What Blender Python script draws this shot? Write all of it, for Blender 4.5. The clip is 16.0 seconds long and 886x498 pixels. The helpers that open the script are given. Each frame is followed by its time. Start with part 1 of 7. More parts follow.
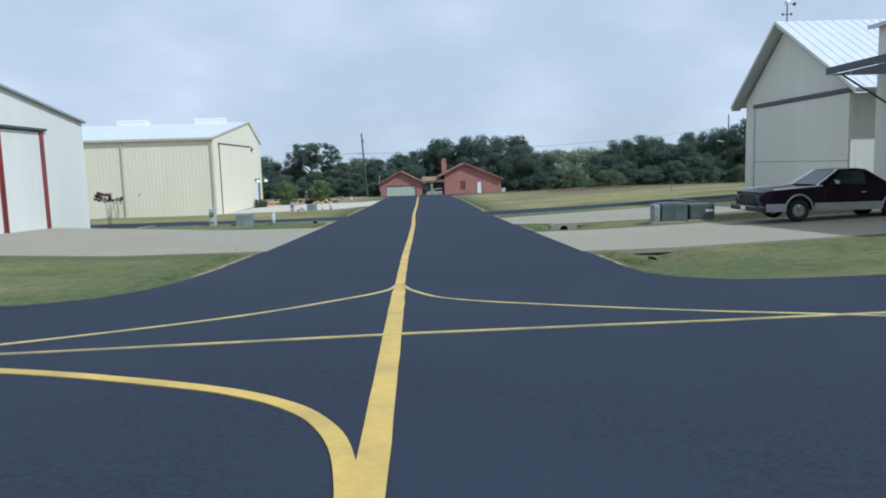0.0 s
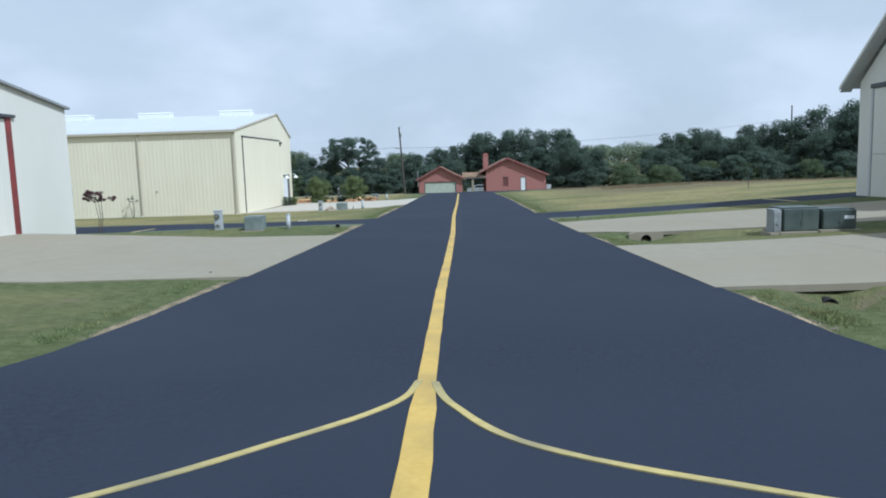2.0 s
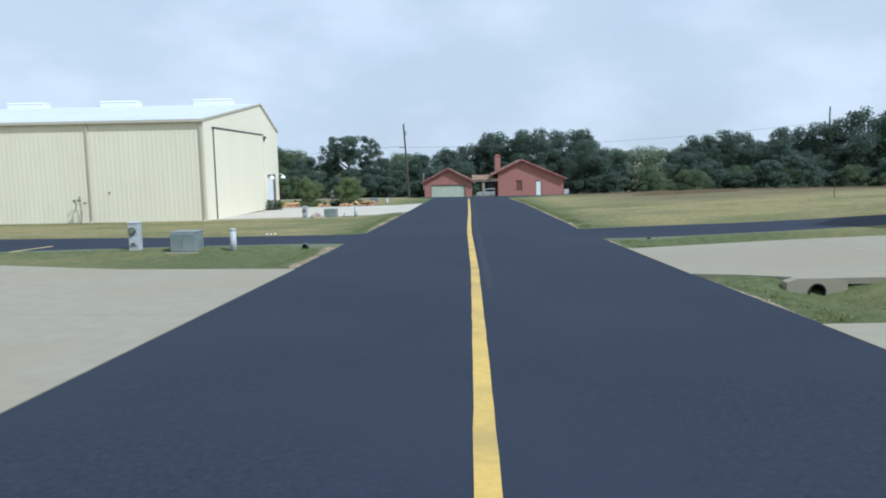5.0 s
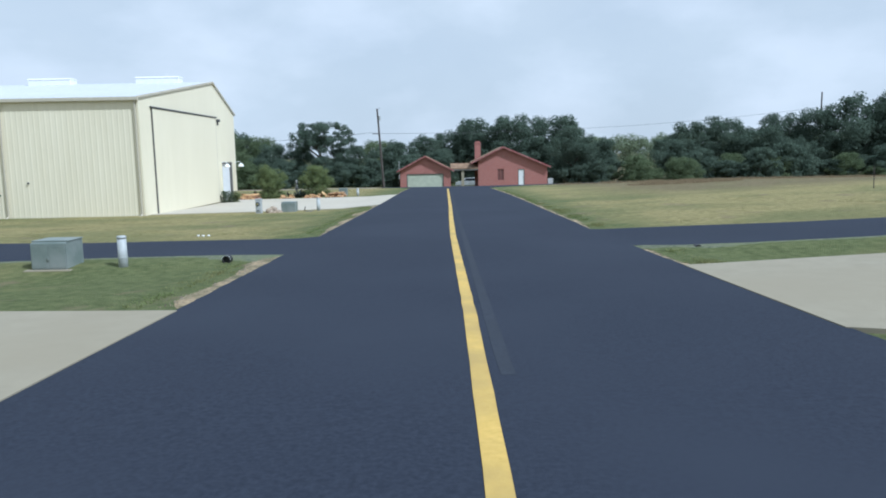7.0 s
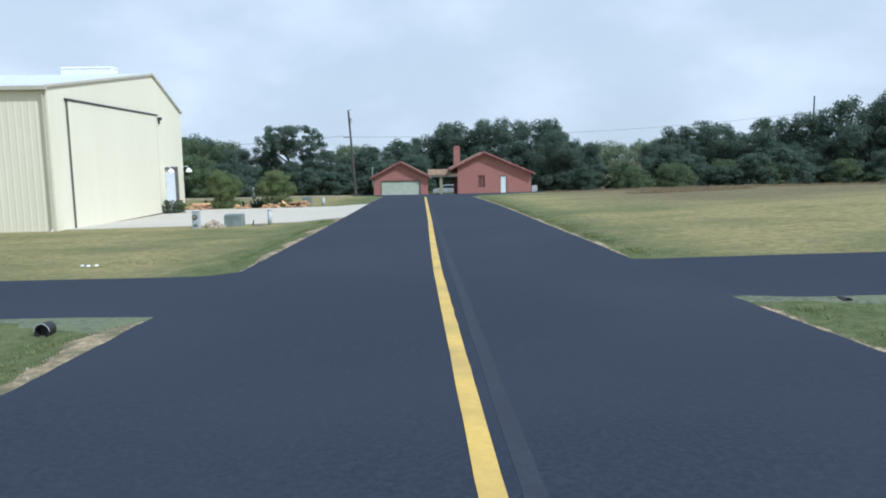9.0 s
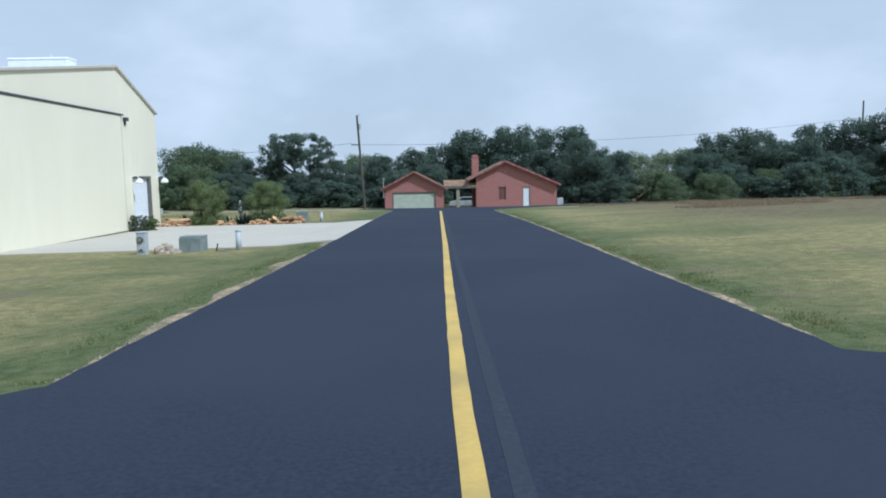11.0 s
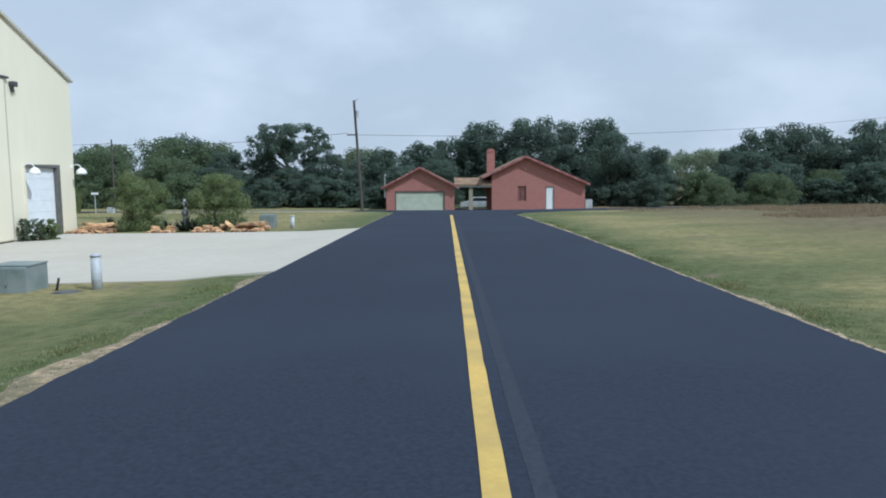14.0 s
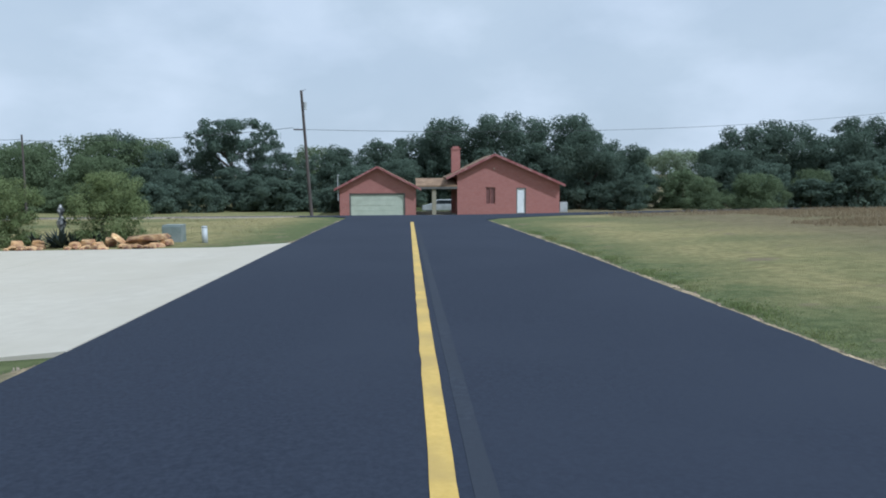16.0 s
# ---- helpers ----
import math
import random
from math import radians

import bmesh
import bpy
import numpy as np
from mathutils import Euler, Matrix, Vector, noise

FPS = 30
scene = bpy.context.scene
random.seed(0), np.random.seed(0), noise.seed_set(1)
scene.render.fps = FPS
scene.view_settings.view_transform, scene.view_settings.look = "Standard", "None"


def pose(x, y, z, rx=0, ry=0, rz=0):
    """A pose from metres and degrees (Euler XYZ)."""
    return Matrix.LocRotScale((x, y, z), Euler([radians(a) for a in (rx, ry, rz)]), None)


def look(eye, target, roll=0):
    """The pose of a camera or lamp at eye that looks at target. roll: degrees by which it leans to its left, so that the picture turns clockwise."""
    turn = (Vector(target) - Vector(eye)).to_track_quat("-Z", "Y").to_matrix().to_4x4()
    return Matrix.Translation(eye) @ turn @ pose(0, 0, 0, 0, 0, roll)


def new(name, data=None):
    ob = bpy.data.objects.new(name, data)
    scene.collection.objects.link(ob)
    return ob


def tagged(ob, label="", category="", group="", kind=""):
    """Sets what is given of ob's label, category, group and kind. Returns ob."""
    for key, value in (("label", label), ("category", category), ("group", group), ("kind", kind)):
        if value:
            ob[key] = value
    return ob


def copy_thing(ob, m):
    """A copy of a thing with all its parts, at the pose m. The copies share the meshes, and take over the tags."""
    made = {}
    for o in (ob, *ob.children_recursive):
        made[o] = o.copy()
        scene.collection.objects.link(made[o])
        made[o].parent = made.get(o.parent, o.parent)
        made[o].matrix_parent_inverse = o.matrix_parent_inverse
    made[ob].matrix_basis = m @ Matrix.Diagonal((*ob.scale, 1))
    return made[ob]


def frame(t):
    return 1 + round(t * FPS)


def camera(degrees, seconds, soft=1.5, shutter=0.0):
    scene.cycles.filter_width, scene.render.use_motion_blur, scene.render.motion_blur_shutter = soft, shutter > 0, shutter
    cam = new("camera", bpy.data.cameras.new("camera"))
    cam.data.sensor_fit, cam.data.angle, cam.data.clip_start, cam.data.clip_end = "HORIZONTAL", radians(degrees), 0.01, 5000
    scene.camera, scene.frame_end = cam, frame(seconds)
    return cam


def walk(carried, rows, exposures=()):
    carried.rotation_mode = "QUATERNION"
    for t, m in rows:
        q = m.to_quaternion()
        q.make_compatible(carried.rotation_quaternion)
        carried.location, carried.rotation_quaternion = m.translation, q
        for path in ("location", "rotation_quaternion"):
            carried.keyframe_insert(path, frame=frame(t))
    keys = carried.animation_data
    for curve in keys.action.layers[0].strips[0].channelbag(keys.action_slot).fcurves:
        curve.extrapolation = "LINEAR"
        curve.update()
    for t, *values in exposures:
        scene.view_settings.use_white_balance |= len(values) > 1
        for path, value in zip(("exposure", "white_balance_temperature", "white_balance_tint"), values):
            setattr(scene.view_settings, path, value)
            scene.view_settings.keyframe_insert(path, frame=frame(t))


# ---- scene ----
from collections import defaultdict

cam = camera(64.0, 16.0, soft=1.9)
PATH = [
    (0.0, look((0.404, -12.110, 1.982), (0.685, -2.181, 0.825), -1.67)),
    (0.5, look((0.437, -10.653, 1.923), (0.376, -0.705, 0.910), -1.92)),
    (1.0, look((0.366, -9.017, 1.964), (0.168, 0.904, 0.728), -1.99)),
    (1.5, look((0.374, -7.631, 1.918), (0.166, 2.288, 0.669), -2.11)),
    (2.0, look((0.338, -6.267, 1.892), (0.060, 3.657, 0.694), -1.73)),
    (2.5, look((0.233, -4.832, 1.879), (-0.061, 5.097, 0.730), -1.78)),
    (3.0, look((0.131, -3.287, 1.853), (-0.248, 6.638, 0.687), -1.48)),
    (3.5, look((0.142, -1.675, 1.779), (-0.387, 8.229, 0.504), -1.58)),
    (4.0, look((0.049, -0.107, 1.771), (-0.424, 9.812, 0.591), -1.43)),
    (4.2, look((0.004, 0.566, 1.756), (-0.455, 10.491, 0.621), -1.33)),
    (6.5, look((-0.229, 7.344, 1.560), (-0.324, 17.261, 0.280), -0.88)),
    (7.0, look((-0.273, 8.948, 1.523), (-0.313, 18.861, 0.208), -1.04)),
    (7.5, look((-0.303, 10.534, 1.487), (-0.278, 20.454, 0.228), -1.06)),
    (8.0, look((-0.357, 12.204, 1.421), (-0.286, 22.113, 0.082), -0.72)),
    (8.5, look((-0.338, 13.868, 1.373), (-0.238, 23.778, 0.035), -0.90)),
    (9.0, look((-0.356, 15.505, 1.340), (-0.061, 25.425, 0.115), -0.93)),
    (11.5, look((-0.228, 24.866, 1.111), (-0.304, 34.810, 0.064), -0.84)),
    (12.0, look((-0.231, 26.662, 1.059), (-0.429, 36.607, 0.028), -0.74)),
    (12.5, look((-0.247, 28.323, 1.030), (-0.345, 38.268, -0.013), -0.42)),
    (13.0, look((-0.263, 30.135, 0.961), (-0.256, 40.086, -0.028), -0.39)),
    (13.5, look((-0.371, 32.079, 0.958), (-0.359, 42.025, -0.078), -0.30)),
    (14.0, look((-0.323, 33.894, 0.884), (-0.363, 43.836, -0.187), -0.26)),
    (14.5, look((-0.310, 35.632, 0.826), (-0.250, 45.572, -0.270), -0.25)),
    (15.0, look((-0.326, 37.383, 0.810), (-0.035, 47.321, -0.263), -0.14)),
    (15.5, look((-0.258, 39.193, 0.772), (0.190, 49.114, -0.397), -0.19)),
    (16.0, look((-0.202, 40.919, 0.745), (0.292, 50.851, -0.308), -0.27)),
]
walk(cam, PATH, [(0.0, -0.08, 5050, 8), (1.0, -0.08, 5050, 8), (2.5, 0.02, 5070, 8), (4.0, 0.06, 5080, 8), (8.3, 0.08, 5100, 8), (9.2, 0.12, 5100, 8), (11.3, -0.07, 4950, 8), (13.0, -0.09, 5000, 8), (14.0, -0.11, 5080, 8), (16.0, -0.09, 5080, 8)])

# ---- sky and sun ----
SUN_DIR = Vector((0.55, -0.38, 0.75)).normalized()
world = bpy.data.worlds.new("sky")
scene.world = world
world.use_nodes = True
wn, wl = world.node_tree.nodes, world.node_tree.links
wn.clear()
w_out = wn.new("ShaderNodeOutputWorld")
w_bg = wn.new("ShaderNodeBackground")
w_sky = wn.new("ShaderNodeTexSky")
w_sky.sky_type = "NISHITA"
w_sky.sun_disc = False
w_sky.sun_elevation = math.asin(SUN_DIR.z)
w_sky.sun_rotation = math.atan2(SUN_DIR.x, SUN_DIR.y)
w_sky.air_density, w_sky.dust_density, w_sky.ozone_density = 1.0, 3.0, 1.0
w_co = wn.new("ShaderNodeTexCoord")
w_map = wn.new("ShaderNodeMapping")
w_map.inputs["Scale"].default_value = (1.0, 1.0, 1.9)
w_noise = wn.new("ShaderNodeTexNoise")
w_noise.inputs["Scale"].default_value = 3.0
w_noise.inputs["Detail"].default_value = 7.0
w_noise.inputs["Roughness"].default_value = 0.55
w_ramp = wn.new("ShaderNodeValToRGB")
w_ramp.color_ramp.elements[0].position, w_ramp.color_ramp.elements[1].position = 0.40, 0.68
w_ramp.color_ramp.elements[0].color, w_ramp.color_ramp.elements[1].color = (0.87, 0.87, 0.87, 1), (1.0, 1.0, 1.0, 1)
w_mix = wn.new("ShaderNodeMix")
w_mix.data_type = "RGBA"
# brighter and duller stretches of cloud
w_puff = wn.new("ShaderNodeTexNoise")
w_puff.inputs["Scale"].default_value = 5.5
w_puff.inputs["Detail"].default_value = 6.0
w_pramp = wn.new("ShaderNodeValToRGB")
w_pramp.color_ramp.elements[0].position, w_pramp.color_ramp.elements[1].position = 0.42, 0.64
w_pramp.color_ramp.elements[0].color, w_pramp.color_ramp.elements[1].color = (0.0, 0.0, 0.0, 1), (1.0, 1.0, 1.0, 1)
w_cloud = wn.new("ShaderNodeMix")
w_cloud.data_type = "RGBA"
w_cloud.inputs[6].default_value = (7.0, 7.15, 6.85, 1)
w_cloud.inputs[7].default_value = (8.15, 8.12, 7.75, 1)
wl.new(w_map.outputs["Vector"], w_puff.inputs["Vector"])
wl.new(w_puff.outputs["Fac"], w_pramp.inputs["Fac"])
wl.new(w_pramp.outputs["Color"], w_cloud.inputs[0])
wl.new(w_cloud.outputs[2], w_mix.inputs[7])
wl.new(w_co.outputs["Generated"], w_map.inputs["Vector"])
wl.new(w_map.outputs["Vector"], w_noise.inputs["Vector"])
wl.new(w_noise.outputs["Fac"], w_ramp.inputs["Fac"])
wl.new(w_ramp.outputs["Color"], w_mix.inputs[0])
wl.new(w_sky.outputs["Color"], w_mix.inputs[6])
wl.new(w_mix.outputs[2], w_bg.inputs["Color"])
w_bg.inputs["Strength"].default_value = 0.096
wl.new(w_bg.outputs["Background"], w_out.inputs["Surface"])

sun = new("sun", bpy.data.lights.new("sun", "SUN"))
sun.data.energy, sun.data.angle, sun.data.color = 3.7, radians(1.2), (1.0, 0.95, 0.87)
sun.matrix_world = look(SUN_DIR * 200, (0, 0, 0))


# ---- materials ----
def surf(name, c1, c2, scale=4.0, rough=0.8, bump=0.0, bscale=60.0, c3=None, s3=0.4, metal=0.0, island=0.0, obj=0.0, spec=0.5, stretch=(1, 1, 1), thin=0.0):
    """A painted, mineral or plant surface: fine mottling from c1 to c2, broad patches towards c3, and relief."""
    m = bpy.data.materials.new(name)
    m.use_nodes = True
    n, l = m.node_tree.nodes, m.node_tree.links
    b = n["Principled BSDF"]
    co = n.new("ShaderNodeTexCoord")
    mp = n.new("ShaderNodeMapping")
    mp.inputs["Scale"].default_value = stretch
    l.new(co.outputs["Object"], mp.inputs["Vector"])
    no = n.new("ShaderNodeTexNoise")
    no.inputs["Scale"].default_value, no.inputs["Detail"].default_value, no.inputs["Roughness"].default_value = scale, 6, 0.65
    l.new(mp.outputs["Vector"], no.inputs["Vector"])
    r = n.new("ShaderNodeValToRGB")
    r.color_ramp.elements[0].position, r.color_ramp.elements[1].position = 0.35, 0.65
    r.color_ramp.elements[0].color, r.color_ramp.elements[1].color = (*c1, 1), (*c2, 1)
    l.new(no.outputs["Fac"], r.inputs["Fac"])
    col = r.outputs["Color"]
    if c3:
        n3 = n.new("ShaderNodeTexNoise")
        n3.inputs["Scale"].default_value, n3.inputs["Detail"].default_value = s3, 5
        l.new(mp.outputs["Vector"], n3.inputs["Vector"])
        r3 = n.new("ShaderNodeValToRGB")
        r3.color_ramp.elements[0].position, r3.color_ramp.elements[1].position = 0.42, 0.66
        l.new(n3.outputs["Fac"], r3.inputs["Fac"])
        mx = n.new("ShaderNodeMix")
        mx.data_type = "RGBA"
        l.new(r3.outputs["Color"], mx.inputs[0])
        l.new(col, mx.inputs[6])
        mx.inputs[7].default_value = (*c3, 1)
        col = mx.outputs[2]
    if island or obj:
        if island:
            src = n.new("ShaderNodeNewGeometry").outputs["Random Per Island"]
        else:
            src = n.new("ShaderNodeObjectInfo").outputs["Random"]
        amt = island or obj
        mr = n.new("ShaderNodeMapRange")
        mr.inputs["To Min"].default_value, mr.inputs["To Max"].default_value = 1 - amt, 1 + amt
        l.new(src, mr.inputs["Value"])
        hs = n.new("ShaderNodeHueSaturation")
        l.new(mr.outputs["Result"], hs.inputs["Value"])
        l.new(col, hs.inputs["Color"])
        col = hs.outputs["Color"]
    l.new(col, b.inputs["Base Color"])
    b.inputs["Roughness"].default_value, b.inputs["Metallic"].default_value = rough, metal
    b.inputs["Specular IOR Level"].default_value = spec
    if bump:
        nb = n.new("ShaderNodeTexNoise")
        nb.inputs["Scale"].default_value, nb.inputs["Detail"].default_value = bscale, 4
        l.new(mp.outputs["Vector"], nb.inputs["Vector"])
        bp = n.new("ShaderNodeBump")
        bp.inputs["Strength"].default_value, bp.inputs["Distance"].default_value = bump, 0.02
        l.new(nb.outputs["Fac"], bp.inputs["Height"])
        l.new(bp.outputs["Normal"], b.inputs["Normal"])
    if thin:
        tr = n.new("ShaderNodeBsdfTranslucent")
        l.new(col, tr.inputs["Color"])
        ms = n.new("ShaderNodeMixShader")
        ms.inputs[0].default_value = thin
        l.new(b.outputs["BSDF"], ms.inputs[1])
        l.new(tr.outputs["BSDF"], ms.inputs[2])
        l.new(ms.outputs["Shader"], n["Material Output"].inputs["Surface"])
    return m


M_ASPHALT = surf("asphalt", (0.0190, 0.0240, 0.0375), (0.0310, 0.0380, 0.0560), 22, 0.88, 0.18, 130, (0.0300, 0.0365, 0.0530), 0.22, spec=0.17)
M_ROADEDGE = surf("crumbled_shoulder", (0.19, 0.142, 0.082), (0.50, 0.385, 0.232), 11, 0.95, 1.0, 45, (0.13, 0.12, 0.058), 2.6)
M_YELLOW = surf("yellow_paint", (0.53, 0.355, 0.075), (0.62, 0.425, 0.105), 14, 0.7, 0.2, 90, (0.42, 0.295, 0.085), 1.2)
M_YELLOW_OLD = surf("worn_yellow_paint", (0.45, 0.36, 0.12), (0.56, 0.45, 0.17), 14, 0.75, 0.2, 90, (0.30, 0.26, 0.13), 1.5)
M_SEALED = surf("worn_grey_seal", (0.030, 0.036, 0.049), (0.044, 0.051, 0.066), 18, 0.9, 0.2, 90, (0.036, 0.042, 0.054), 0.9, spec=0.15)
M_CONCRETE = surf("concrete", (0.266, 0.238, 0.172), (0.300, 0.270, 0.197), 3.0, 0.9, 0.15, 50, (0.272, 0.239, 0.168), 0.25)
M_CONCRETE_NEW = surf("pale_concrete", (0.445, 0.405, 0.33), (0.49, 0.45, 0.37), 3.0, 0.9, 0.2, 50, (0.44, 0.40, 0.32), 0.3)
M_CREAM = surf("cream_steel", (0.74, 0.685, 0.51), (0.79, 0.735, 0.56), 1.2, 0.45, 0, 0, (0.71, 0.655, 0.49), 0.15, spec=0.35, stretch=(1, 1, 0.25))
M_WHITE = surf("white_steel", (0.69, 0.67, 0.59), (0.74, 0.72, 0.64), 1.2, 0.5, 0, 0, (0.66, 0.64, 0.56), 0.2, spec=0.35, stretch=(1, 1, 0.25))
M_ROOF = surf("galvanised_roof", (0.60, 0.62, 0.64), (0.68, 0.70, 0.71), 1.5, 0.42, 0, 0, (0.62, 0.64, 0.66), 0.3, metal=0.2, stretch=(1, 0.3, 1))
M_TRIM = surf("brown_grey_trim", (0.10, 0.10, 0.09), (0.14, 0.13, 0.12), 5, 0.5)
M_TAN = surf("tan_trim", (0.46, 0.42, 0.33), (0.52, 0.48, 0.375), 5, 0.5)
M_RED = surf("dark_red_steel", (0.20, 0.035, 0.035), (0.27, 0.05, 0.045), 5, 0.5, c3=(0.16, 0.04, 0.035), s3=1)
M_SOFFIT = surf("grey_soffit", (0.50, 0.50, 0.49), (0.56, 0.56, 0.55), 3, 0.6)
M_DARK = surf("dark_grey_steel", (0.045, 0.05, 0.055), (0.08, 0.085, 0.09), 5, 0.5)
M_DOORWHITE = surf("white_door_paint", (0.68, 0.70, 0.70), (0.76, 0.78, 0.78), 3, 0.4)
M_GREENBOX = surf("green_enamel", (0.145, 0.180, 0.165), (0.185, 0.22, 0.203), 4, 0.5, 0.05, 30, (0.24, 0.265, 0.25), 1.5)
M_DARKGREEN = surf("dark_green_enamel", (0.055, 0.075, 0.066), (0.08, 0.10, 0.09), 4, 0.5, 0.05, 30, (0.10, 0.12, 0.105), 1.5)
M_GREYBOX = surf("grey_enamel", (0.40, 0.42, 0.42), (0.48, 0.50, 0.50), 5, 0.5, c3=(0.33, 0.35, 0.34), s3=1.5)
M_DULLBOX = surf("dull_grey_enamel", (0.25, 0.265, 0.265), (0.31, 0.325, 0.32), 5, 0.6, c3=(0.21, 0.22, 0.215), s3=1.5)
M_BLACK = surf("black_plastic", (0.012, 0.012, 0.013), (0.025, 0.025, 0.027), 8, 0.5)
M_WOODPOLE = surf("weathered_pole", (0.055, 0.047, 0.043), (0.095, 0.078, 0.07), 6, 0.9, 0.3, 20, stretch=(1, 1, 0.1))
M_BARK = surf("bark", (0.06, 0.05, 0.04), (0.12, 0.10, 0.085), 6, 0.95, 0.6, 25, stretch=(1, 1, 0.3))
# Oak and elm greens are lifted, so the colour stands in for haze.
M_OAK = surf("oak_leaves", (0.112, 0.155, 0.118), (0.150, 0.195, 0.146), 0.5, 0.9, island=0.12, thin=0.55, spec=0.1)
M_ELM = surf("elm_leaves", (0.136, 0.180, 0.096), (0.182, 0.228, 0.128), 0.5, 0.9, island=0.12, thin=0.55, spec=0.1)
M_BUSH = surf("bush_leaves", (0.150, 0.192, 0.080), (0.212, 0.252, 0.115), 1.2, 0.9, island=0.15, thin=0.45, spec=0.15)
M_SHRUB = surf("grey_green_leaves", (0.085, 0.115, 0.066), (0.145, 0.175, 0.105), 1.2, 0.8, island=0.25, thin=0.4)
M_PLUM = surf("plum_leaves", (0.06, 0.022, 0.028), (0.11, 0.04, 0.04), 2, 0.7, island=0.35, thin=0.2)
# Dark brown patches give stains and also paint the shade of crevices.
M_ROCK = surf("limestone", (0.40, 0.21, 0.085), (0.72, 0.52, 0.27), 6.5, 0.9, 1.0, 14, (0.15, 0.065, 0.042), 3.4, obj=0.32)
M_RUBBLE = surf("pale_rubble", (0.28, 0.22, 0.16), (0.52, 0.44, 0.34), 5, 0.9, 0.5, 20, island=0.2)
M_SHINGLE = surf("brown_shingle", (0.20, 0.13, 0.075), (0.30, 0.20, 0.12), 3, 0.9, 0.4, 18, (0.16, 0.10, 0.06), 0.7)
M_REDTRIM = surf("red_fascia", (0.20, 0.060, 0.060), (0.30, 0.105, 0.10), 5, 0.7, 0.3, 14, (0.36, 0.19, 0.17), 2.2)
M_GARAGE = surf("sage_door", (0.42, 0.45, 0.36), (0.50, 0.53, 0.43), 2, 0.5)
M_CAR_DARK = surf("maroon_car_paint", (0.010, 0.005, 0.010), (0.014, 0.007, 0.013), 1, 0.2, spec=0.12)
M_CAR_SILVER = surf("silver_car_paint", (0.36, 0.36, 0.37), (0.42, 0.42, 0.43), 1, 0.3, metal=0.5)
M_CHROME = surf("chrome", (0.55, 0.56, 0.58), (0.65, 0.66, 0.68), 3, 0.12, metal=1.0)
M_RUBBER = surf("tyre_rubber", (0.012, 0.012, 0.012), (0.022, 0.022, 0.022), 8, 0.85)
M_WINDOW = surf("dark_window", (0.015, 0.02, 0.022), (0.03, 0.035, 0.04), 1, 0.08, spec=0.6)
M_WIRE = surf("cable_black", (0.03, 0.03, 0.03), (0.045, 0.045, 0.045), 2, 0.6)
M_LAMP = surf("white_enamel", (0.78, 0.79, 0.78), (0.84, 0.85, 0.84), 4, 0.35)
M_DRYGRASS = surf("dry_grass", (0.21, 0.18, 0.085), (0.33, 0.28, 0.135), 3, 0.9, island=0.25, thin=0.45)
M_BLADE = surf("grass_blades", (0.19, 0.20, 0.085), (0.27, 0.27, 0.12), 0.6, 0.9, island=0.15, thin=0.5, c3=(0.36, 0.32, 0.15), s3=0.18, spec=0.1)

# The white third colour paints the ornament's highlights as random patches.
M_STATUE = surf("highlit_enamel", (0.035, 0.04, 0.045), (0.06, 0.065, 0.07), 6, 0.4, c3=(0.45, 0.45, 0.44), s3=9.0)
M_BLIND = surf("brown_blind", (0.13, 0.055, 0.05), (0.17, 0.075, 0.068), 3, 0.5)
# Polished trim; its near-white base colour also stands for strong highlights.
M_PICKUP_TRIM = surf("polished_trim", (0.82, 0.82, 0.83), (0.88, 0.88, 0.89), 3, 0.25, metal=0.7)
M_WEEDS = surf("brown_weeds", (0.225, 0.172, 0.102), (0.32, 0.255, 0.155), 2, 0.9, island=0.2, thin=0.5)
M_CHIPS = surf("sandy_chips", (0.17, 0.14, 0.10), (0.33, 0.285, 0.215), 8, 0.95, island=0.3)
M_WEEDY = surf("weedy_gravel", (0.065, 0.085, 0.048), (0.165, 0.175, 0.115), 9, 0.95, 1.0, 40, (0.13, 0.15, 0.075), 1.8)
M_RAKE = surf("grey_rake_trim", (0.26, 0.27, 0.28), (0.33, 0.34, 0.35), 5, 0.5)
M_AGAVE = surf("dark_agave_leaves", (0.022, 0.034, 0.030), (0.045, 0.062, 0.05), 1.2, 0.6, island=0.3, thin=0.15)
M_EDGE = surf("green_blades", (0.17, 0.215, 0.085), (0.245, 0.29, 0.125), 0.6, 0.9, island=0.2, thin=0.5, c3=(0.27, 0.26, 0.12), s3=0.5, spec=0.1)
# Pale green: the haze of distance is put into these leaves' colour.
M_HILL = surf("hazy_hill_leaves", (0.19, 0.235, 0.15), (0.23, 0.275, 0.18), 0.05, 0.9, island=0.06, thin=0.3, spec=0.1)


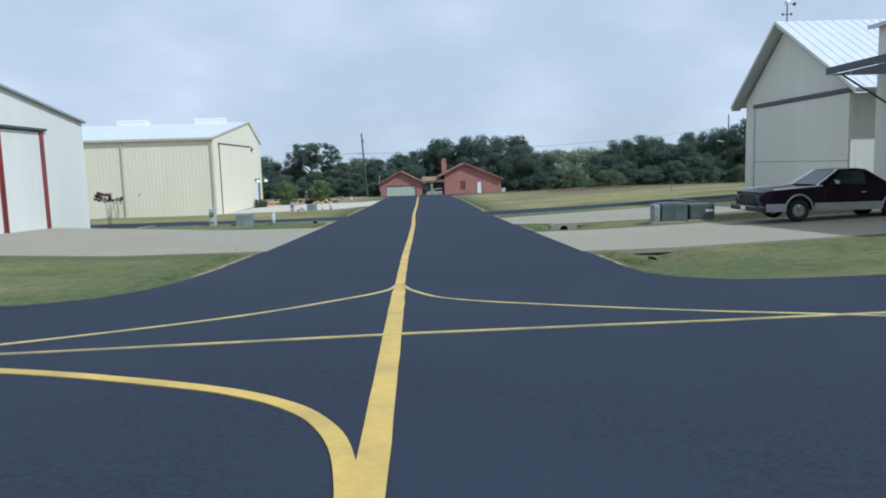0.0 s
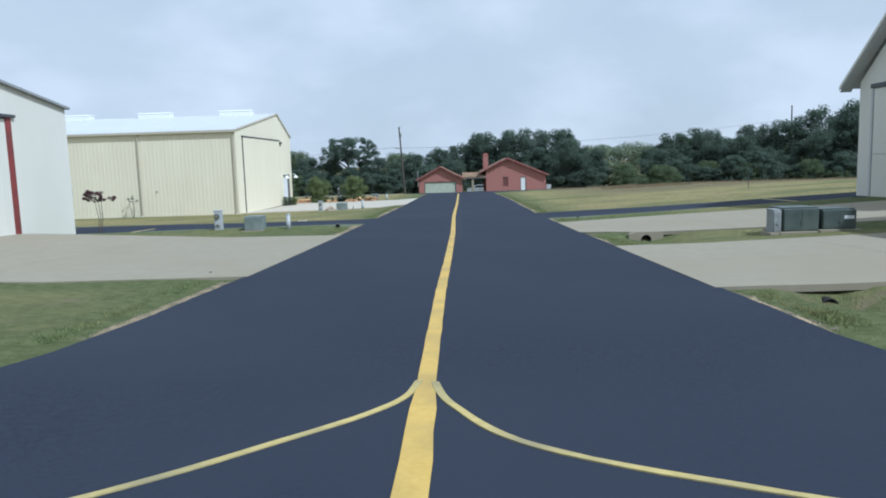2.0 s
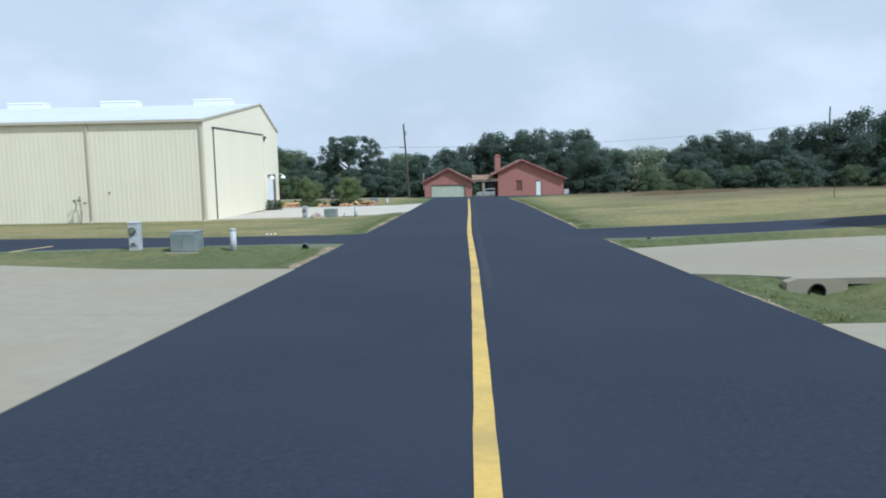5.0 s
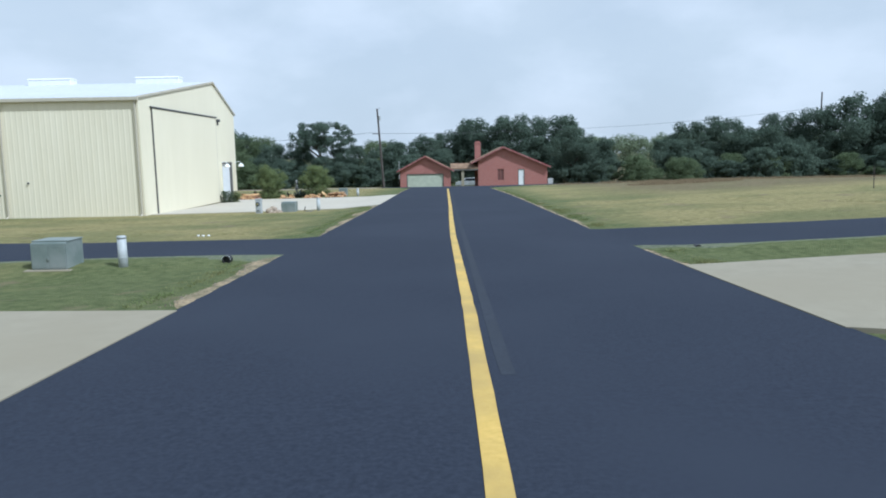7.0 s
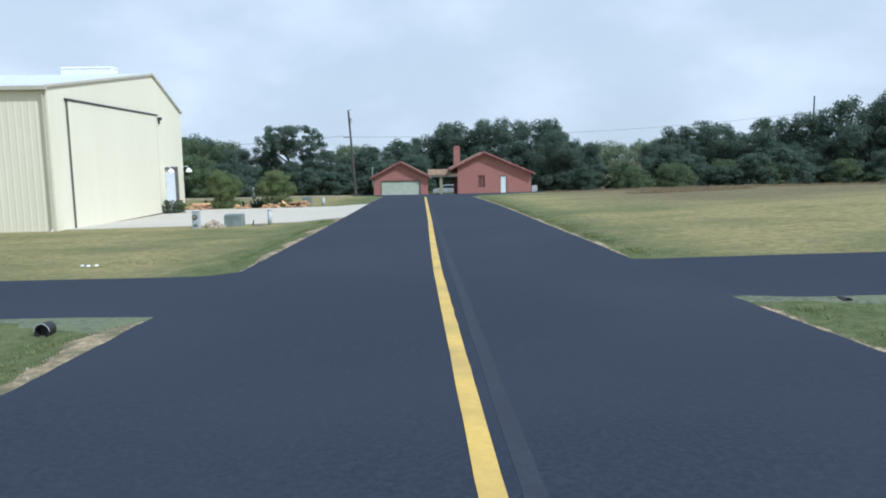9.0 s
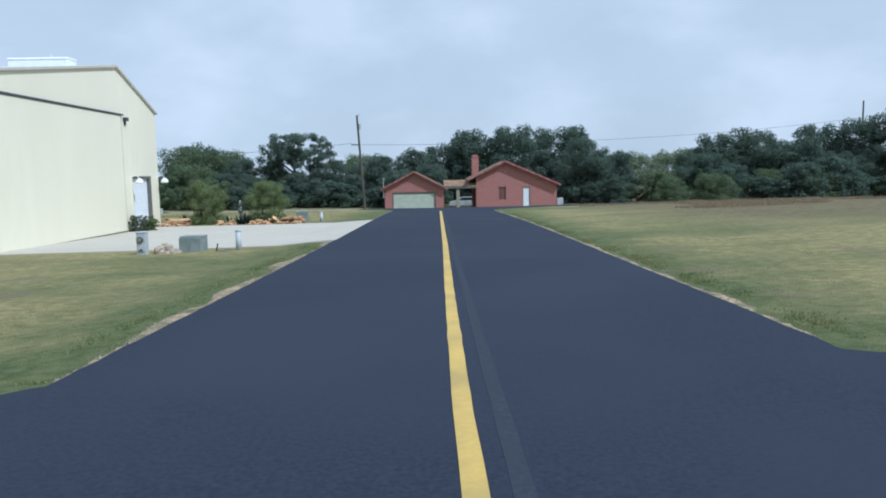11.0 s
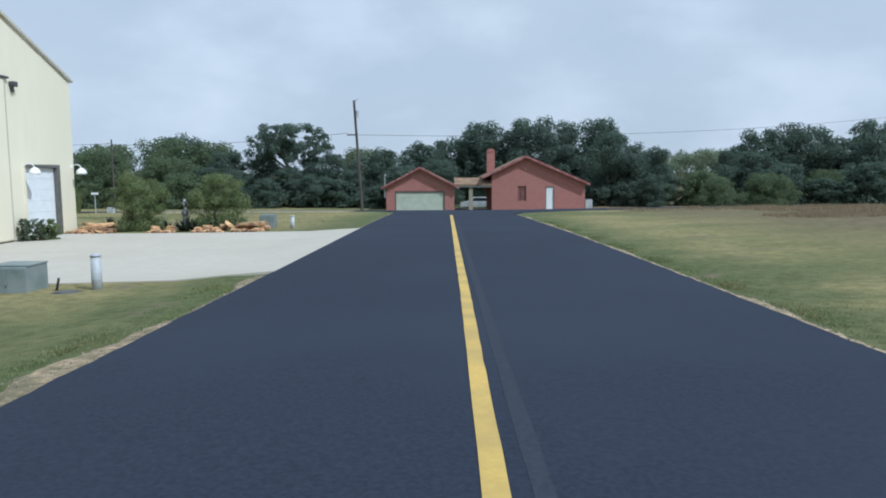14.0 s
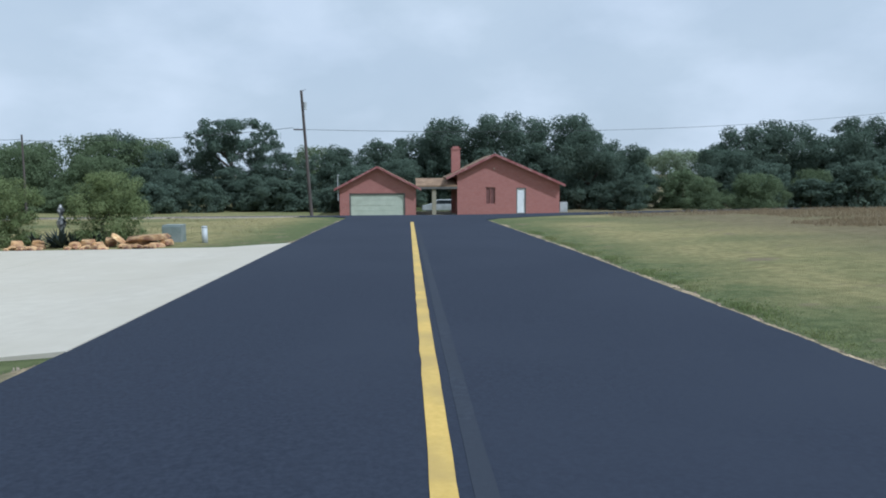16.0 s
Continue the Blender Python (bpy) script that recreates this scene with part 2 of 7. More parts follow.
def grass_material():
    """Mown turf, green close to the first driveways and straw-coloured in the open strips beyond, mottled at three sizes."""
    m = bpy.data.materials.new("turf")
    m.use_nodes = True
    n, l = m.node_tree.nodes, m.node_tree.links
    b = n["Principled BSDF"]
    co = n.new("ShaderNodeTexCoord")

    def speck(scale, detail, lo, hi):
        t = n.new("ShaderNodeTexNoise")
        t.inputs["Scale"].default_value, t.inputs["Detail"].default_value, t.inputs["Roughness"].default_value = scale, detail, 0.6
        l.new(co.outputs["Object"], t.inputs["Vector"])
        r = n.new("ShaderNodeMapRange")
        r.inputs["From Min"].default_value, r.inputs["From Max"].default_value = lo, hi
        l.new(t.outputs["Fac"], r.inputs["Value"])
        return r.outputs["Result"]

    def blend(fac, a, c):
        x = n.new("ShaderNodeMix")
        x.data_type = "RGBA"
        l.new(fac, x.inputs[0])
        for k, v in ((6, a), (7, c)):
            if isinstance(v, tuple):
                x.inputs[k].default_value = (*v, 1)
            else:
                l.new(v, x.inputs[k])
        return x.outputs[2]
    green = blend(speck(5.0, 6, 0.35, 0.65), (0.084, 0.104, 0.042), (0.148, 0.166, 0.072))
    straw = blend(speck(4.0, 6, 0.35, 0.65), (0.200, 0.177, 0.078), (0.338, 0.293, 0.137))
    sp = n.new("ShaderNodeSeparateXYZ")
    l.new(co.outputs["Object"], sp.inputs[0])
    dry = n.new("ShaderNodeMapRange")
    dry.inputs["From Min"].default_value, dry.inputs["From Max"].default_value = 26.0, 31.0
    dry.inputs["To Min"].default_value, dry.inputs["To Max"].default_value = -0.30, 0.42
    l.new(sp.outputs["Y"], dry.inputs["Value"])
    # further on the turf is fresher again
    fresh = n.new("ShaderNodeMapRange")
    fresh.inputs["From Min"].default_value, fresh.inputs["From Max"].default_value = 40.0, 58.0
    fresh.inputs["To Min"].default_value, fresh.inputs["To Max"].default_value = 0.0, 0.24
    l.new(sp.outputs["Y"], fresh.inputs["Value"])
    less = n.new("ShaderNodeMath")
    less.operation = "SUBTRACT"
    l.new(dry.outputs["Result"], less.inputs[0])
    l.new(fresh.outputs["Result"], less.inputs[1])
    patch_ = speck(0.16, 6, 0.33, 0.66)
    # long pale and brownish swathes left by the mower
    swath = n.new("ShaderNodeMapping")
    swath.inputs["Scale"].default_value = (0.09, 0.42, 1.0)
    l.new(co.outputs["Object"], swath.inputs["Vector"])
    tone = n.new("ShaderNodeTexNoise")
    tone.inputs["Scale"].default_value, tone.inputs["Detail"].default_value = 0.55, 3.0
    l.new(swath.outputs["Vector"], tone.inputs["Vector"])
    band = n.new("ShaderNodeMapRange")
    band.inputs["From Min"].default_value, band.inputs["From Max"].default_value = 0.35, 0.65
    band.inputs["To Min"].default_value, band.inputs["To Max"].default_value = -0.38, 0.32
    l.new(tone.outputs["Fac"], band.inputs["Value"])
    streaked = n.new("ShaderNodeMath")
    l.new(patch_, streaked.inputs[0])
    l.new(band.outputs["Result"], streaked.inputs[1])
    # the strip of turf watered by the run-off from the paving stays green
    ab = n.new("ShaderNodeMath")
    ab.operation = "ABSOLUTE"
    l.new(sp.outputs["X"], ab.inputs[0])
    rag = n.new("ShaderNodeMath")
    rag.operation = "MULTIPLY_ADD"
    l.new(speck(0.8, 5, 0.3, 0.7), rag.inputs[0])
    rag.inputs[1].default_value = 1.8
    l.new(ab.outputs[0], rag.inputs[2])
    damp = n.new("ShaderNodeMapRange")
    damp.inputs["From Min"].default_value, damp.inputs["From Max"].default_value = 5.6, 8.2
    l.new(rag.outputs[0], damp.inputs["Value"])
    add = n.new("ShaderNodeMath")
    add.use_clamp = True
    east = n.new("ShaderNodeMapRange")
    east.inputs["From Min"].default_value, east.inputs["From Max"].default_value = 8.0, 24.0
    east.inputs["To Min"].default_value, east.inputs["To Max"].default_value = 0.0, 0.24
    l.new(sp.outputs["X"], east.inputs["Value"])
    less2 = n.new("ShaderNodeMath")
    less2.operation = "SUBTRACT"
    l.new(less.outputs[0], less2.inputs[0])
    l.new(east.outputs["Result"], less2.inputs[1])
    l.new(less2.outputs[0], add.inputs[0])
    l.new(streaked.outputs[0], add.inputs[1])
    mul = n.new("ShaderNodeMath")
    mul.operation = "MULTIPLY"
    l.new(add.outputs[0], mul.inputs[0])
    l.new(damp.outputs["Result"], mul.inputs[1])
    col = blend(mul.outputs[0], green, straw)
    earth = speck(0.7, 6, 0.60, 0.72)
    col = blend(earth, col, (0.20, 0.16, 0.105))
    # rank brownish growth in the far half of the east field
    rank = []
    for axis, lo, hi in (("Y", 45.0, 54.0), ("X", 9.0, 14.5)):
        ramp = n.new("ShaderNodeMapRange")
        ramp.inputs["From Min"].default_value, ramp.inputs["From Max"].default_value = lo, hi
        l.new(sp.outputs[axis], ramp.inputs["Value"])
        rank.append(ramp.outputs["Result"])
    brown = rank[0]
    for other in (rank[1], speck(0.35, 5, 0.15, 0.48)):
        both = n.new("ShaderNodeMath")
        both.operation = "MULTIPLY"
        l.new(brown, both.inputs[0])
        l.new(other, both.inputs[1])
        brown = both.outputs[0]
    col = blend(brown, col, blend(speck(2.5, 6, 0.35, 0.65), (0.135, 0.112, 0.062), (0.215, 0.178, 0.102)))
    l.new(col, b.inputs["Base Color"])
    b.inputs["Roughness"].default_value, b.inputs["Specular IOR Level"].default_value = 0.95, 0.1
    bp = n.new("ShaderNodeBump")
    bp.inputs["Strength"].default_value, bp.inputs["Distance"].default_value = 0.8, 0.03
    l.new(speck(22, 5, 0.3, 0.7), bp.inputs["Height"])
    l.new(bp.outputs["Normal"], b.inputs["Normal"])
    return m


def brick_material():
    m = bpy.data.materials.new("red_brick")
    m.use_nodes = True
    n, l = m.node_tree.nodes, m.node_tree.links
    b = n["Principled BSDF"]
    co, sx, cb = n.new("ShaderNodeTexCoord"), n.new("ShaderNodeSeparateXYZ"), n.new("ShaderNodeCombineXYZ")
    l.new(co.outputs["Object"], sx.inputs[0])
    ad = n.new("ShaderNodeMath")
    l.new(sx.outputs["X"], ad.inputs[0])
    l.new(sx.outputs["Y"], ad.inputs[1])
    l.new(ad.outputs[0], cb.inputs[0])
    l.new(sx.outputs["Z"], cb.inputs[1])
    br = n.new("ShaderNodeTexBrick")
    br.inputs["Scale"].default_value = 1.0
    br.inputs["Brick Width"].default_value, br.inputs["Row Height"].default_value = 0.24, 0.08
    br.inputs["Mortar Size"].default_value = 0.008
    br.inputs["Color1"].default_value = (0.315, 0.122, 0.102, 1)
    br.inputs["Color2"].default_value = (0.375, 0.158, 0.130, 1)
    br.inputs["Mortar"].default_value = (0.36, 0.22, 0.20, 1)
    l.new(cb.outputs[0], br.inputs["Vector"])
    l.new(br.outputs["Color"], b.inputs["Base Color"])
    b.inputs["Roughness"].default_value = 0.9
    bp = n.new("ShaderNodeBump")
    bp.inputs["Strength"].default_value, bp.inputs["Distance"].default_value, bp.invert = 0.5, 0.01, True
    l.new(br.outputs["Fac"], bp.inputs["Height"])
    l.new(bp.outputs["Normal"], b.inputs["Normal"])
    return m


M_GRASS = grass_material()
M_BRICK = brick_material()


# ---- building helpers ----
def box(bm, x0, x1, y0, y1, z0, z1, bevel=0.0):
    g = bmesh.ops.create_cube(bm, size=1.0, matrix=Matrix.LocRotScale(((x0 + x1) / 2, (y0 + y1) / 2, (z0 + z1) / 2), None, (abs(x1 - x0), abs(y1 - y0), abs(z1 - z0))))
    if bevel:
        es = list({e for v in g["verts"] for e in v.link_edges})
        bmesh.ops.bevel(bm, geom=es, offset=bevel, segments=2, affect="EDGES", profile=0.6)
    return bm


def tube(bm, a, b, r0, r1=None, n=12, caps=True):
    """A round bar from a to b."""
    a, b = Vector(a), Vector(b)
    r1 = r0 if r1 is None else r1
    t = (b - a).to_track_quat("Z", "Y").to_matrix().to_4x4()
    bmesh.ops.create_cone(bm, cap_ends=caps, segments=n, radius1=r0, radius2=r1, depth=(b - a).length, matrix=Matrix.Translation((a + b) / 2) @ t)
    return bm


def prism(bm, pts, d):
    """A closed outline of 3D points pushed along the vector d."""
    d = Vector(d)
    lo = [bm.verts.new(p) for p in pts]
    hi = [bm.verts.new(Vector(p) + d) for p in pts]
    bm.faces.new(lo)
    bm.faces.new(hi[::-1])
    k = len(pts)
    for i in range(k):
        bm.faces.new((lo[i], hi[i], hi[(i + 1) % k], lo[(i + 1) % k]))
    bmesh.ops.recalc_face_normals(bm, faces=bm.faces[:])
    return bm


def thing(name, at, label, category, group="", kind=""):
    ob = new(name)
    ob.location = at
    ob.empty_display_size = 0.2
    return tagged(ob, label, category, group, kind)


def origin_of(ob):
    p = Vector((0, 0, 0))
    while ob:
        p += ob.location
        ob = ob.parent
    return p


def part(name, bm, material, parent=None, label="", smooth=False, at=None):
    """Links a bmesh, given in world coordinates, as one mesh, under a thing or on its own."""
    me = bpy.data.meshes.new(name)
    o = origin_of(parent) if parent else Vector(at or (0, 0, 0))
    bmesh.ops.translate(bm, verts=bm.verts[:], vec=-o)
    bm.to_mesh(me)
    bm.free()
    me.materials.append(material)
    if smooth:
        for p in me.polygons:
            p.use_smooth = True
    ob = new(name, me)
    if parent:
        ob.parent = parent
    else:
        ob.location = o
    if label:
        ob["label"] = label
    return ob


def sheet(name, verts, faces, material, parent=None, at=(0, 0, 0), smooth=False):
    me = bpy.data.meshes.new(name)
    o = origin_of(parent) if parent else Vector(at)
    me.from_pydata([(v[0] - o.x, v[1] - o.y, v[2] - o.z) for v in verts], [], faces)
    me.materials.append(material)
    if smooth:
        for p in me.polygons:
            p.use_smooth = True
    ob = new(name, me)
    if parent:
        ob.parent = parent
    else:
        ob.location = o
    return ob


# ---- lie of the land ----
PROFILE_Y = [-200, -20, -10, 0, 10, 20, 30, 40, 50, 60, 70, 80, 88, 96, 104, 125, 160, 220]
PROFILE_Z = [0.45, 0.31, 0.19, 0.0, -0.28, -0.54, -0.78, -1.01, -1.20, -1.37, -1.55, -1.77, -1.95, -2.52, -2.90, -3.05, -3.6, -4.2]


def smooth_step(a, b, v):
    u = min(1.0, max(0.0, (v - a) / (b - a)))
    return u * u * (3 - 2 * u)


def gz(x, y):
    """Height of the ground: falling along the taxiway, rising to the right, with shallow swales beside it."""
    z = float(np.interp(y, PROFILE_Y, PROFILE_Z))
    if x < -4.2:
        near = float(np.interp(-x, [4.2, 8, 15, 30], [0, 0.02, 0.33, 0.36]))
        far = float(np.interp(-x, [4.2, 6, 10, 17, 40], [0, -0.18, -0.26, -0.33, -0.4]))
        mid = float(np.interp(-x, [4.2, 6, 10, 14, 40], [0, -0.14, -0.20, -0.02, 0.0]))
        q = smooth_step(27, 44, y)
        far = mid * (1 - q) + far * q
        far *= 1 - smooth_step(22.6, 24.1, y) * (1 - smooth_step(28.8, 30.2, y))
        k = smooth_step(18.5, 22.5, y)
        k2 = 1 - smooth_step(56, 76, y)
        z += (near * (1 - k) + far * k) * k2
    elif x > 4.2:
        fade = 1 - 0.75 * smooth_step(40, 95, y)
        south = 1 - smooth_step(14, 22, y)
        z += ((0.045 - 0.009 * south) * min(x - 4.2, 22) - 0.05 * south * smooth_step(4.2, 6.5, x)) * fade * smooth_step(-12, 4, y)
    # a hollow behind the house, where a car stands
    if 108 < y < 124 and -4 < x < 11:
        z -= 0.38 * math.exp(-((x - 3.3) / 3.2) ** 2 - ((y - 115.6) / 2.6) ** 2)
    return z


def swale(x, y):
    """Extra depth of the grass beside the paved edges."""
    d = 0.05 if abs(x) < 4.6 else 0.010
    if x > 5.0:
        for y0, y1, depth in ((-1.0, 4.6, 0.14), (11.9, 15.6, 0.04), (20.5, 24.0, 0.15)):
            if y0 < y < y1 and x < 12:
                d += depth * smooth_step(4.6, 6.0, x) * (1 - smooth_step(9, 12, x)) * math.sin((y - y0) / (y1 - y0) * math.pi)
    # the soil lies lower under the paving
    if y < -1.7 or 85.9 < y < 90.7 or (x < -4.3 and 25.4 < y < 28.5) or (x > 4.3 and 25.9 < y < 28.0) or (4.3 < x < 7.0 and 25.9 < y < 29.2) or (-15.0 < x < -4.3 and 8 < y < 17.8) or (-16.3 < x < -4.3 and 49 < y < 63) or (4.8 < x < 17 and (5 < y < 11 or 16.8 < y < 20.4)):
        d += 0.07
    # the ditch runs down to the mouth of the drain under the driveway
    d += 0.46 * math.exp(-((x - 5.95) / 0.75) ** 2) * smooth_step(12.5, 14.8, y) * (1 - smooth_step(15.3, 15.7, y))
    d += 0.36 * math.exp(-((x - 5.8) / 0.55) ** 2 - ((y - 3.95) / 0.6) ** 2)
    for px, py in ((-5.05, 24.0), (5.5, 24.0)):
        d += 0.08 * math.exp(-((x - px) / 0.7) ** 2 - ((y - py) / 0.7) ** 2)
    return d

# ---- ground, paving and markings ----
def spread(lo, hi, step, far):
    """Coordinates at an even step between lo and hi, and wider and wider ones out to far."""
    a = list(np.arange(lo, hi + step / 2, step))
    s, v = step, hi
    while v < far:
        s *= 1.45
        v += s
        a.append(v)
    s, v = step, lo
    while v > -far:
        s *= 1.45
        v -= s
        a.insert(0, v)
    return a


def build_ground():
    xs, ys = spread(-40, 40, 0.5, 2500), spread(-24, 108, 0.5, 2600)
    verts = []
    for y in ys:
        for x in xs:
            z = gz(x, y) - swale(x, y)
            if abs(x) > 4.8 and -30 < y < 120 and abs(x) < 60:
                z -= (0.015 if y < 29 or 44 < y < 67 else 0.05) * abs(noise.noise((x * 0.35, y * 0.35, 1.3)))
            verts.append((x, y, z))
    w = len(xs)
    faces = [(j * w + i, j * w + i + 1, (j + 1) * w + i + 1, (j + 1) * w + i) for j in range(len(ys) - 1) for i in range(w - 1)]
    ob = sheet("ground", verts, faces, M_GRASS, smooth=True)
    return tagged(ob, "mown green and straw-yellow grass over gently sloping ground", "ground", kind="structure")


def patch(verts, faces, f, nu, nv, lift, skirt=0.14):
    """A paved field: f(u, v) gives x, y for u, v from 0 to 1; it follows the land and has edges that go down."""
    base = len(verts)
    for j in range(nv + 1):
        for i in range(nu + 1):
            x, y = f(i / nu, j / nv)
            verts.append((x, y, gz(x, y) + lift))
    w = nu + 1
    for j in range(nv):
        for i in range(nu):
            a = base + j * w + i
            faces.append((a, a + 1, a + w + 1, a + w))
    rim = [base + i for i in range(w)] + [base + j * w + nu for j in range(1, nv + 1)] + [base + nv * w + i for i in range(nu - 1, -1, -1)] + [base + j * w for j in range(nv - 1, 0, -1)]
    low = []
    for k in rim:
        x, y, z = verts[k]
        low.append(len(verts))
        verts.append((x, y, z - skirt))
    for k in range(len(rim)):
        q = (k + 1) % len(rim)
        faces.append((rim[q], rim[k], low[k], low[q]))


def between(y0, y1, left, right, ragged=0.0):
    """A field from y0 to y1 whose sides are given as tables of (y, x)."""
    ly, lx = zip(*left)
    ry, rx = zip(*right)

    def f(u, v):
        y = y0 + (y1 - y0) * v
        a, b = float(np.interp(y, ly, lx)), float(np.interp(y, ry, rx))
        if ragged:
            a += ragged * (noise.noise((1.0, y * 1.3, 2.0)) + 0.6 * noise.noise((3.0, y * 4.5, 2.0)))
            b += ragged * (noise.noise((7.0, y * 1.3, 2.0)) + 0.6 * noise.noise((9.0, y * 4.5, 2.0)))
        return a + (b - a) * u, y
    return f


def along(x0, x1, near, far):
    """A field from x0 to x1 whose near and far sides are given as tables of (x, y)."""
    nx, ny = zip(*near)
    fx, fy = zip(*far)

    def f(u, v):
        x = x0 + (x1 - x0) * u
        a, b = float(np.interp(x, nx, ny)), float(np.interp(x, fx, fy))
        return x, a + (b - a) * v
    return f


# near edges of the two crossings, as tables of x and y
WEST_NEAR = [(-40, 22.4), (-15, 23.5), (-11, 24.25), (-8, 24.8), (-6, 24.95), (-5, 24.95), (-3.9, 24.85)]
EAST_NEAR = [(4.05, 25.65), (5.0, 25.1), (6.5, 24.75), (9, 24.5), (70, 24.5)]


def build_asphalt():
    v, f = [], []
    left = [(-1.4, -12), (-1.3, -7.5), (-1.1, -5.9), (-0.6, -4.95), (0.2, -4.45), (1.2, -4.2), (3, -4.05), (10, -3.95), (50, -3.97), (70, -3.93), (84, -3.85), (85, -4.3), (85.6, -5.2)]
    right = [(-1.4, 13), (-1.3, 9.0), (-1.15, 6.8), (-0.9, 5.5), (-0.45, 4.75), (0.2, 4.38), (1.2, 4.28), (3, 4.3), (28, 4.12), (30.4, 4.12), (34, 4.22), (50, 4.38), (60, 4.36), (66, 4.24), (80, 4.1), (81.5, 5.2), (83, 8.0), (84.4, 13), (85.6, 20)]
    for y0, y1, n in ((-1.4, 0.6, 12), (0.6, 3, 4), (3, 80, 480), (80, 85.6, 8)):
        patch(v, f, between(y0, y1, left, right, 0.035 if n > 100 else 0.0), 12 if n > 100 else 40, n, 0.0)
    patch(v, f, along(-70, 70, [(-70, -24), (70, -24)], [(-70, -1.4), (70, -1.4)]), 280, 24, 0.0)
    patch(v, f, along(-40, -3.75, WEST_NEAR, [(-40, 29.3), (-10, 29.15), (-6, 29.0), (-4.8, 28.95), (-4.3, 29.1), (-3.93, 29.7)]), 108, 8, -0.004)
    patch(v, f, along(3.9, 70, EAST_NEAR, [(4.09, 30.6), (4.4, 30.25), (5.3, 30.05), (6.4, 29.75), (7.6, 29.4), (9.3, 28.85), (12, 28.5), (70, 28.4)]), 132, 6, -0.004)
    patch(v, f, along(-90, 110, [(-90, 85.6), (110, 85.6)], [(-90, 91), (110, 91)]), 80, 4, 0.0)
    ob = sheet("road", v, f, M_ASPHALT, smooth=False)
    return tagged(ob, "dark blue-grey sealed asphalt taxiway with crossings", "road", kind="structure")


def stripe(name, pts, width, material, label, lift=0.006):
    """A painted line through points of the plan, a thin film on the asphalt."""
    dense = []
    for (ax, ay), (bx, by) in zip(pts, pts[1:]):
        k = max(1, int(math.hypot(bx - ax, by - ay) / 0.5))
        dense += [(ax + (bx - ax) * i / k, ay + (by - ay) * i / k) for i in range(k)]
    dense.append(pts[-1])
    v, f = [], []
    for i, (x, y) in enumerate(dense):
        x0, y0 = dense[max(0, i - 1)]
        x1, y1 = dense[min(len(dense) - 1, i + 1)]
        d = math.hypot(x1 - x0, y1 - y0)
        nx, ny = -(y1 - y0) / d, (x1 - x0) / d
        w = width(y) if callable(width) else width
        for s in (-1, 1):
            j = 0.012 * noise.noise((x * 3, y * 1.7, s))
            px, py = x + nx * s * (w / 2 + j), y + ny * s * (w / 2 + j)
            v.append((px, py, gz(px, py) + lift))
            v.append((px, py, gz(px, py) - 0.01))
        if i:
            a = 4 * i
            f += [(a - 4, a - 2, a + 2, a), (a - 4, a, a + 1, a - 3), (a - 2, a - 1, a + 3, a + 2)]
    k = len(v)
    f += [(0, 1, 3, 2), (k - 4, k - 2, k - 1, k - 3)]
    ob = sheet(name, v, f, material)
    return tagged(ob, label, "road marking", kind="structure")


def arc_through(pts, n=8):
    """A smooth line through points (Catmull-Rom)."""
    p = [pts[0]] + list(pts) + [pts[-1]]
    out = []
    for i in range(1, len(p) - 2):
        for k in range(n):
            t = k / n
            out.append(tuple(0.5 * (2 * p[i][c] + (p[i + 1][c] - p[i - 1][c]) * t + (2 * p[i - 1][c] - 5 * p[i][c] + 4 * p[i + 1][c] - p[i + 2][c]) * t * t + (3 * p[i][c] - p[i - 1][c] - 3 * p[i + 1][c] + p[i + 2][c]) * t ** 3) for c in (0, 1)))
    return out + [pts[-1]]


def build_apron(name, x0, x1, near, far, material, label, bays):
    """Concrete laid in bays with open joints."""
    top = thing(name, ((x0 + x1) / 2, near[0][1], 0), label, "pavement", kind="structure")
    f = along(x0, x1, near, far)
    for i in range(bays[0]):
        for j in range(bays[1]):
            g = 0.0012

            def cell(u, w, i=i, j=j):
                return f((i + g + u * (1 - 2 * g)) / bays[0], (j + g + w * (1 - 2 * g)) / bays[1])
            v, q = [], []
            patch(v, q, cell, 6, 6, 0.012, 0.11)
            sheet("slab", v, q, material, top)
    return top


build_ground()
build_asphalt()
stripe("centre_line", [(0.06, -14), (0.04, -7), (-0.01, 0), (-0.03, 5), (0.0, 10), (0.02, 18), (-0.06, 29), (-0.05, 35), (0.0, 46), (0.0, 50), (0.02, 77.4)], lambda y: 0.21 if y < -0.6 else 0.165, M_YELLOW, "solid yellow painted centre line on dark asphalt")
stripe("sealed_strip", [(0.26, 15), (0.25, 20), (0.24, 50), (0.23, 70)], 0.14, M_SEALED, "faded grey sealed strip beside the yellow line", 0.0025)
stripe("cross_line", [(-26, -5.6), (-4.1, -4.42), (0, -4.12), (2.5, -4.03), (14, -3.75)], 0.054, M_YELLOW_OLD, "thin pale yellow line across the taxiway", 0.015)
stripe("curved_line", arc_through([(-0.07, -0.25), (-0.24, -0.85), (-0.9, -1.58), (-2.2, -2.68), (-4.4, -3.86), (-9, -6.0)]), 0.064, M_YELLOW_OLD, "thin yellow line that curves away from the centre line", 0.010)
stripe("curved_line", arc_through([(0.07, -0.3), (0.24, -0.95), (0.81, -1.82), (2.3, -2.66), (4.24, -3.5), (5.4, -3.95), (9.5, -5.5)]), 0.064, M_YELLOW_OLD, "thin yellow line that curves away from the centre line", 0.010)
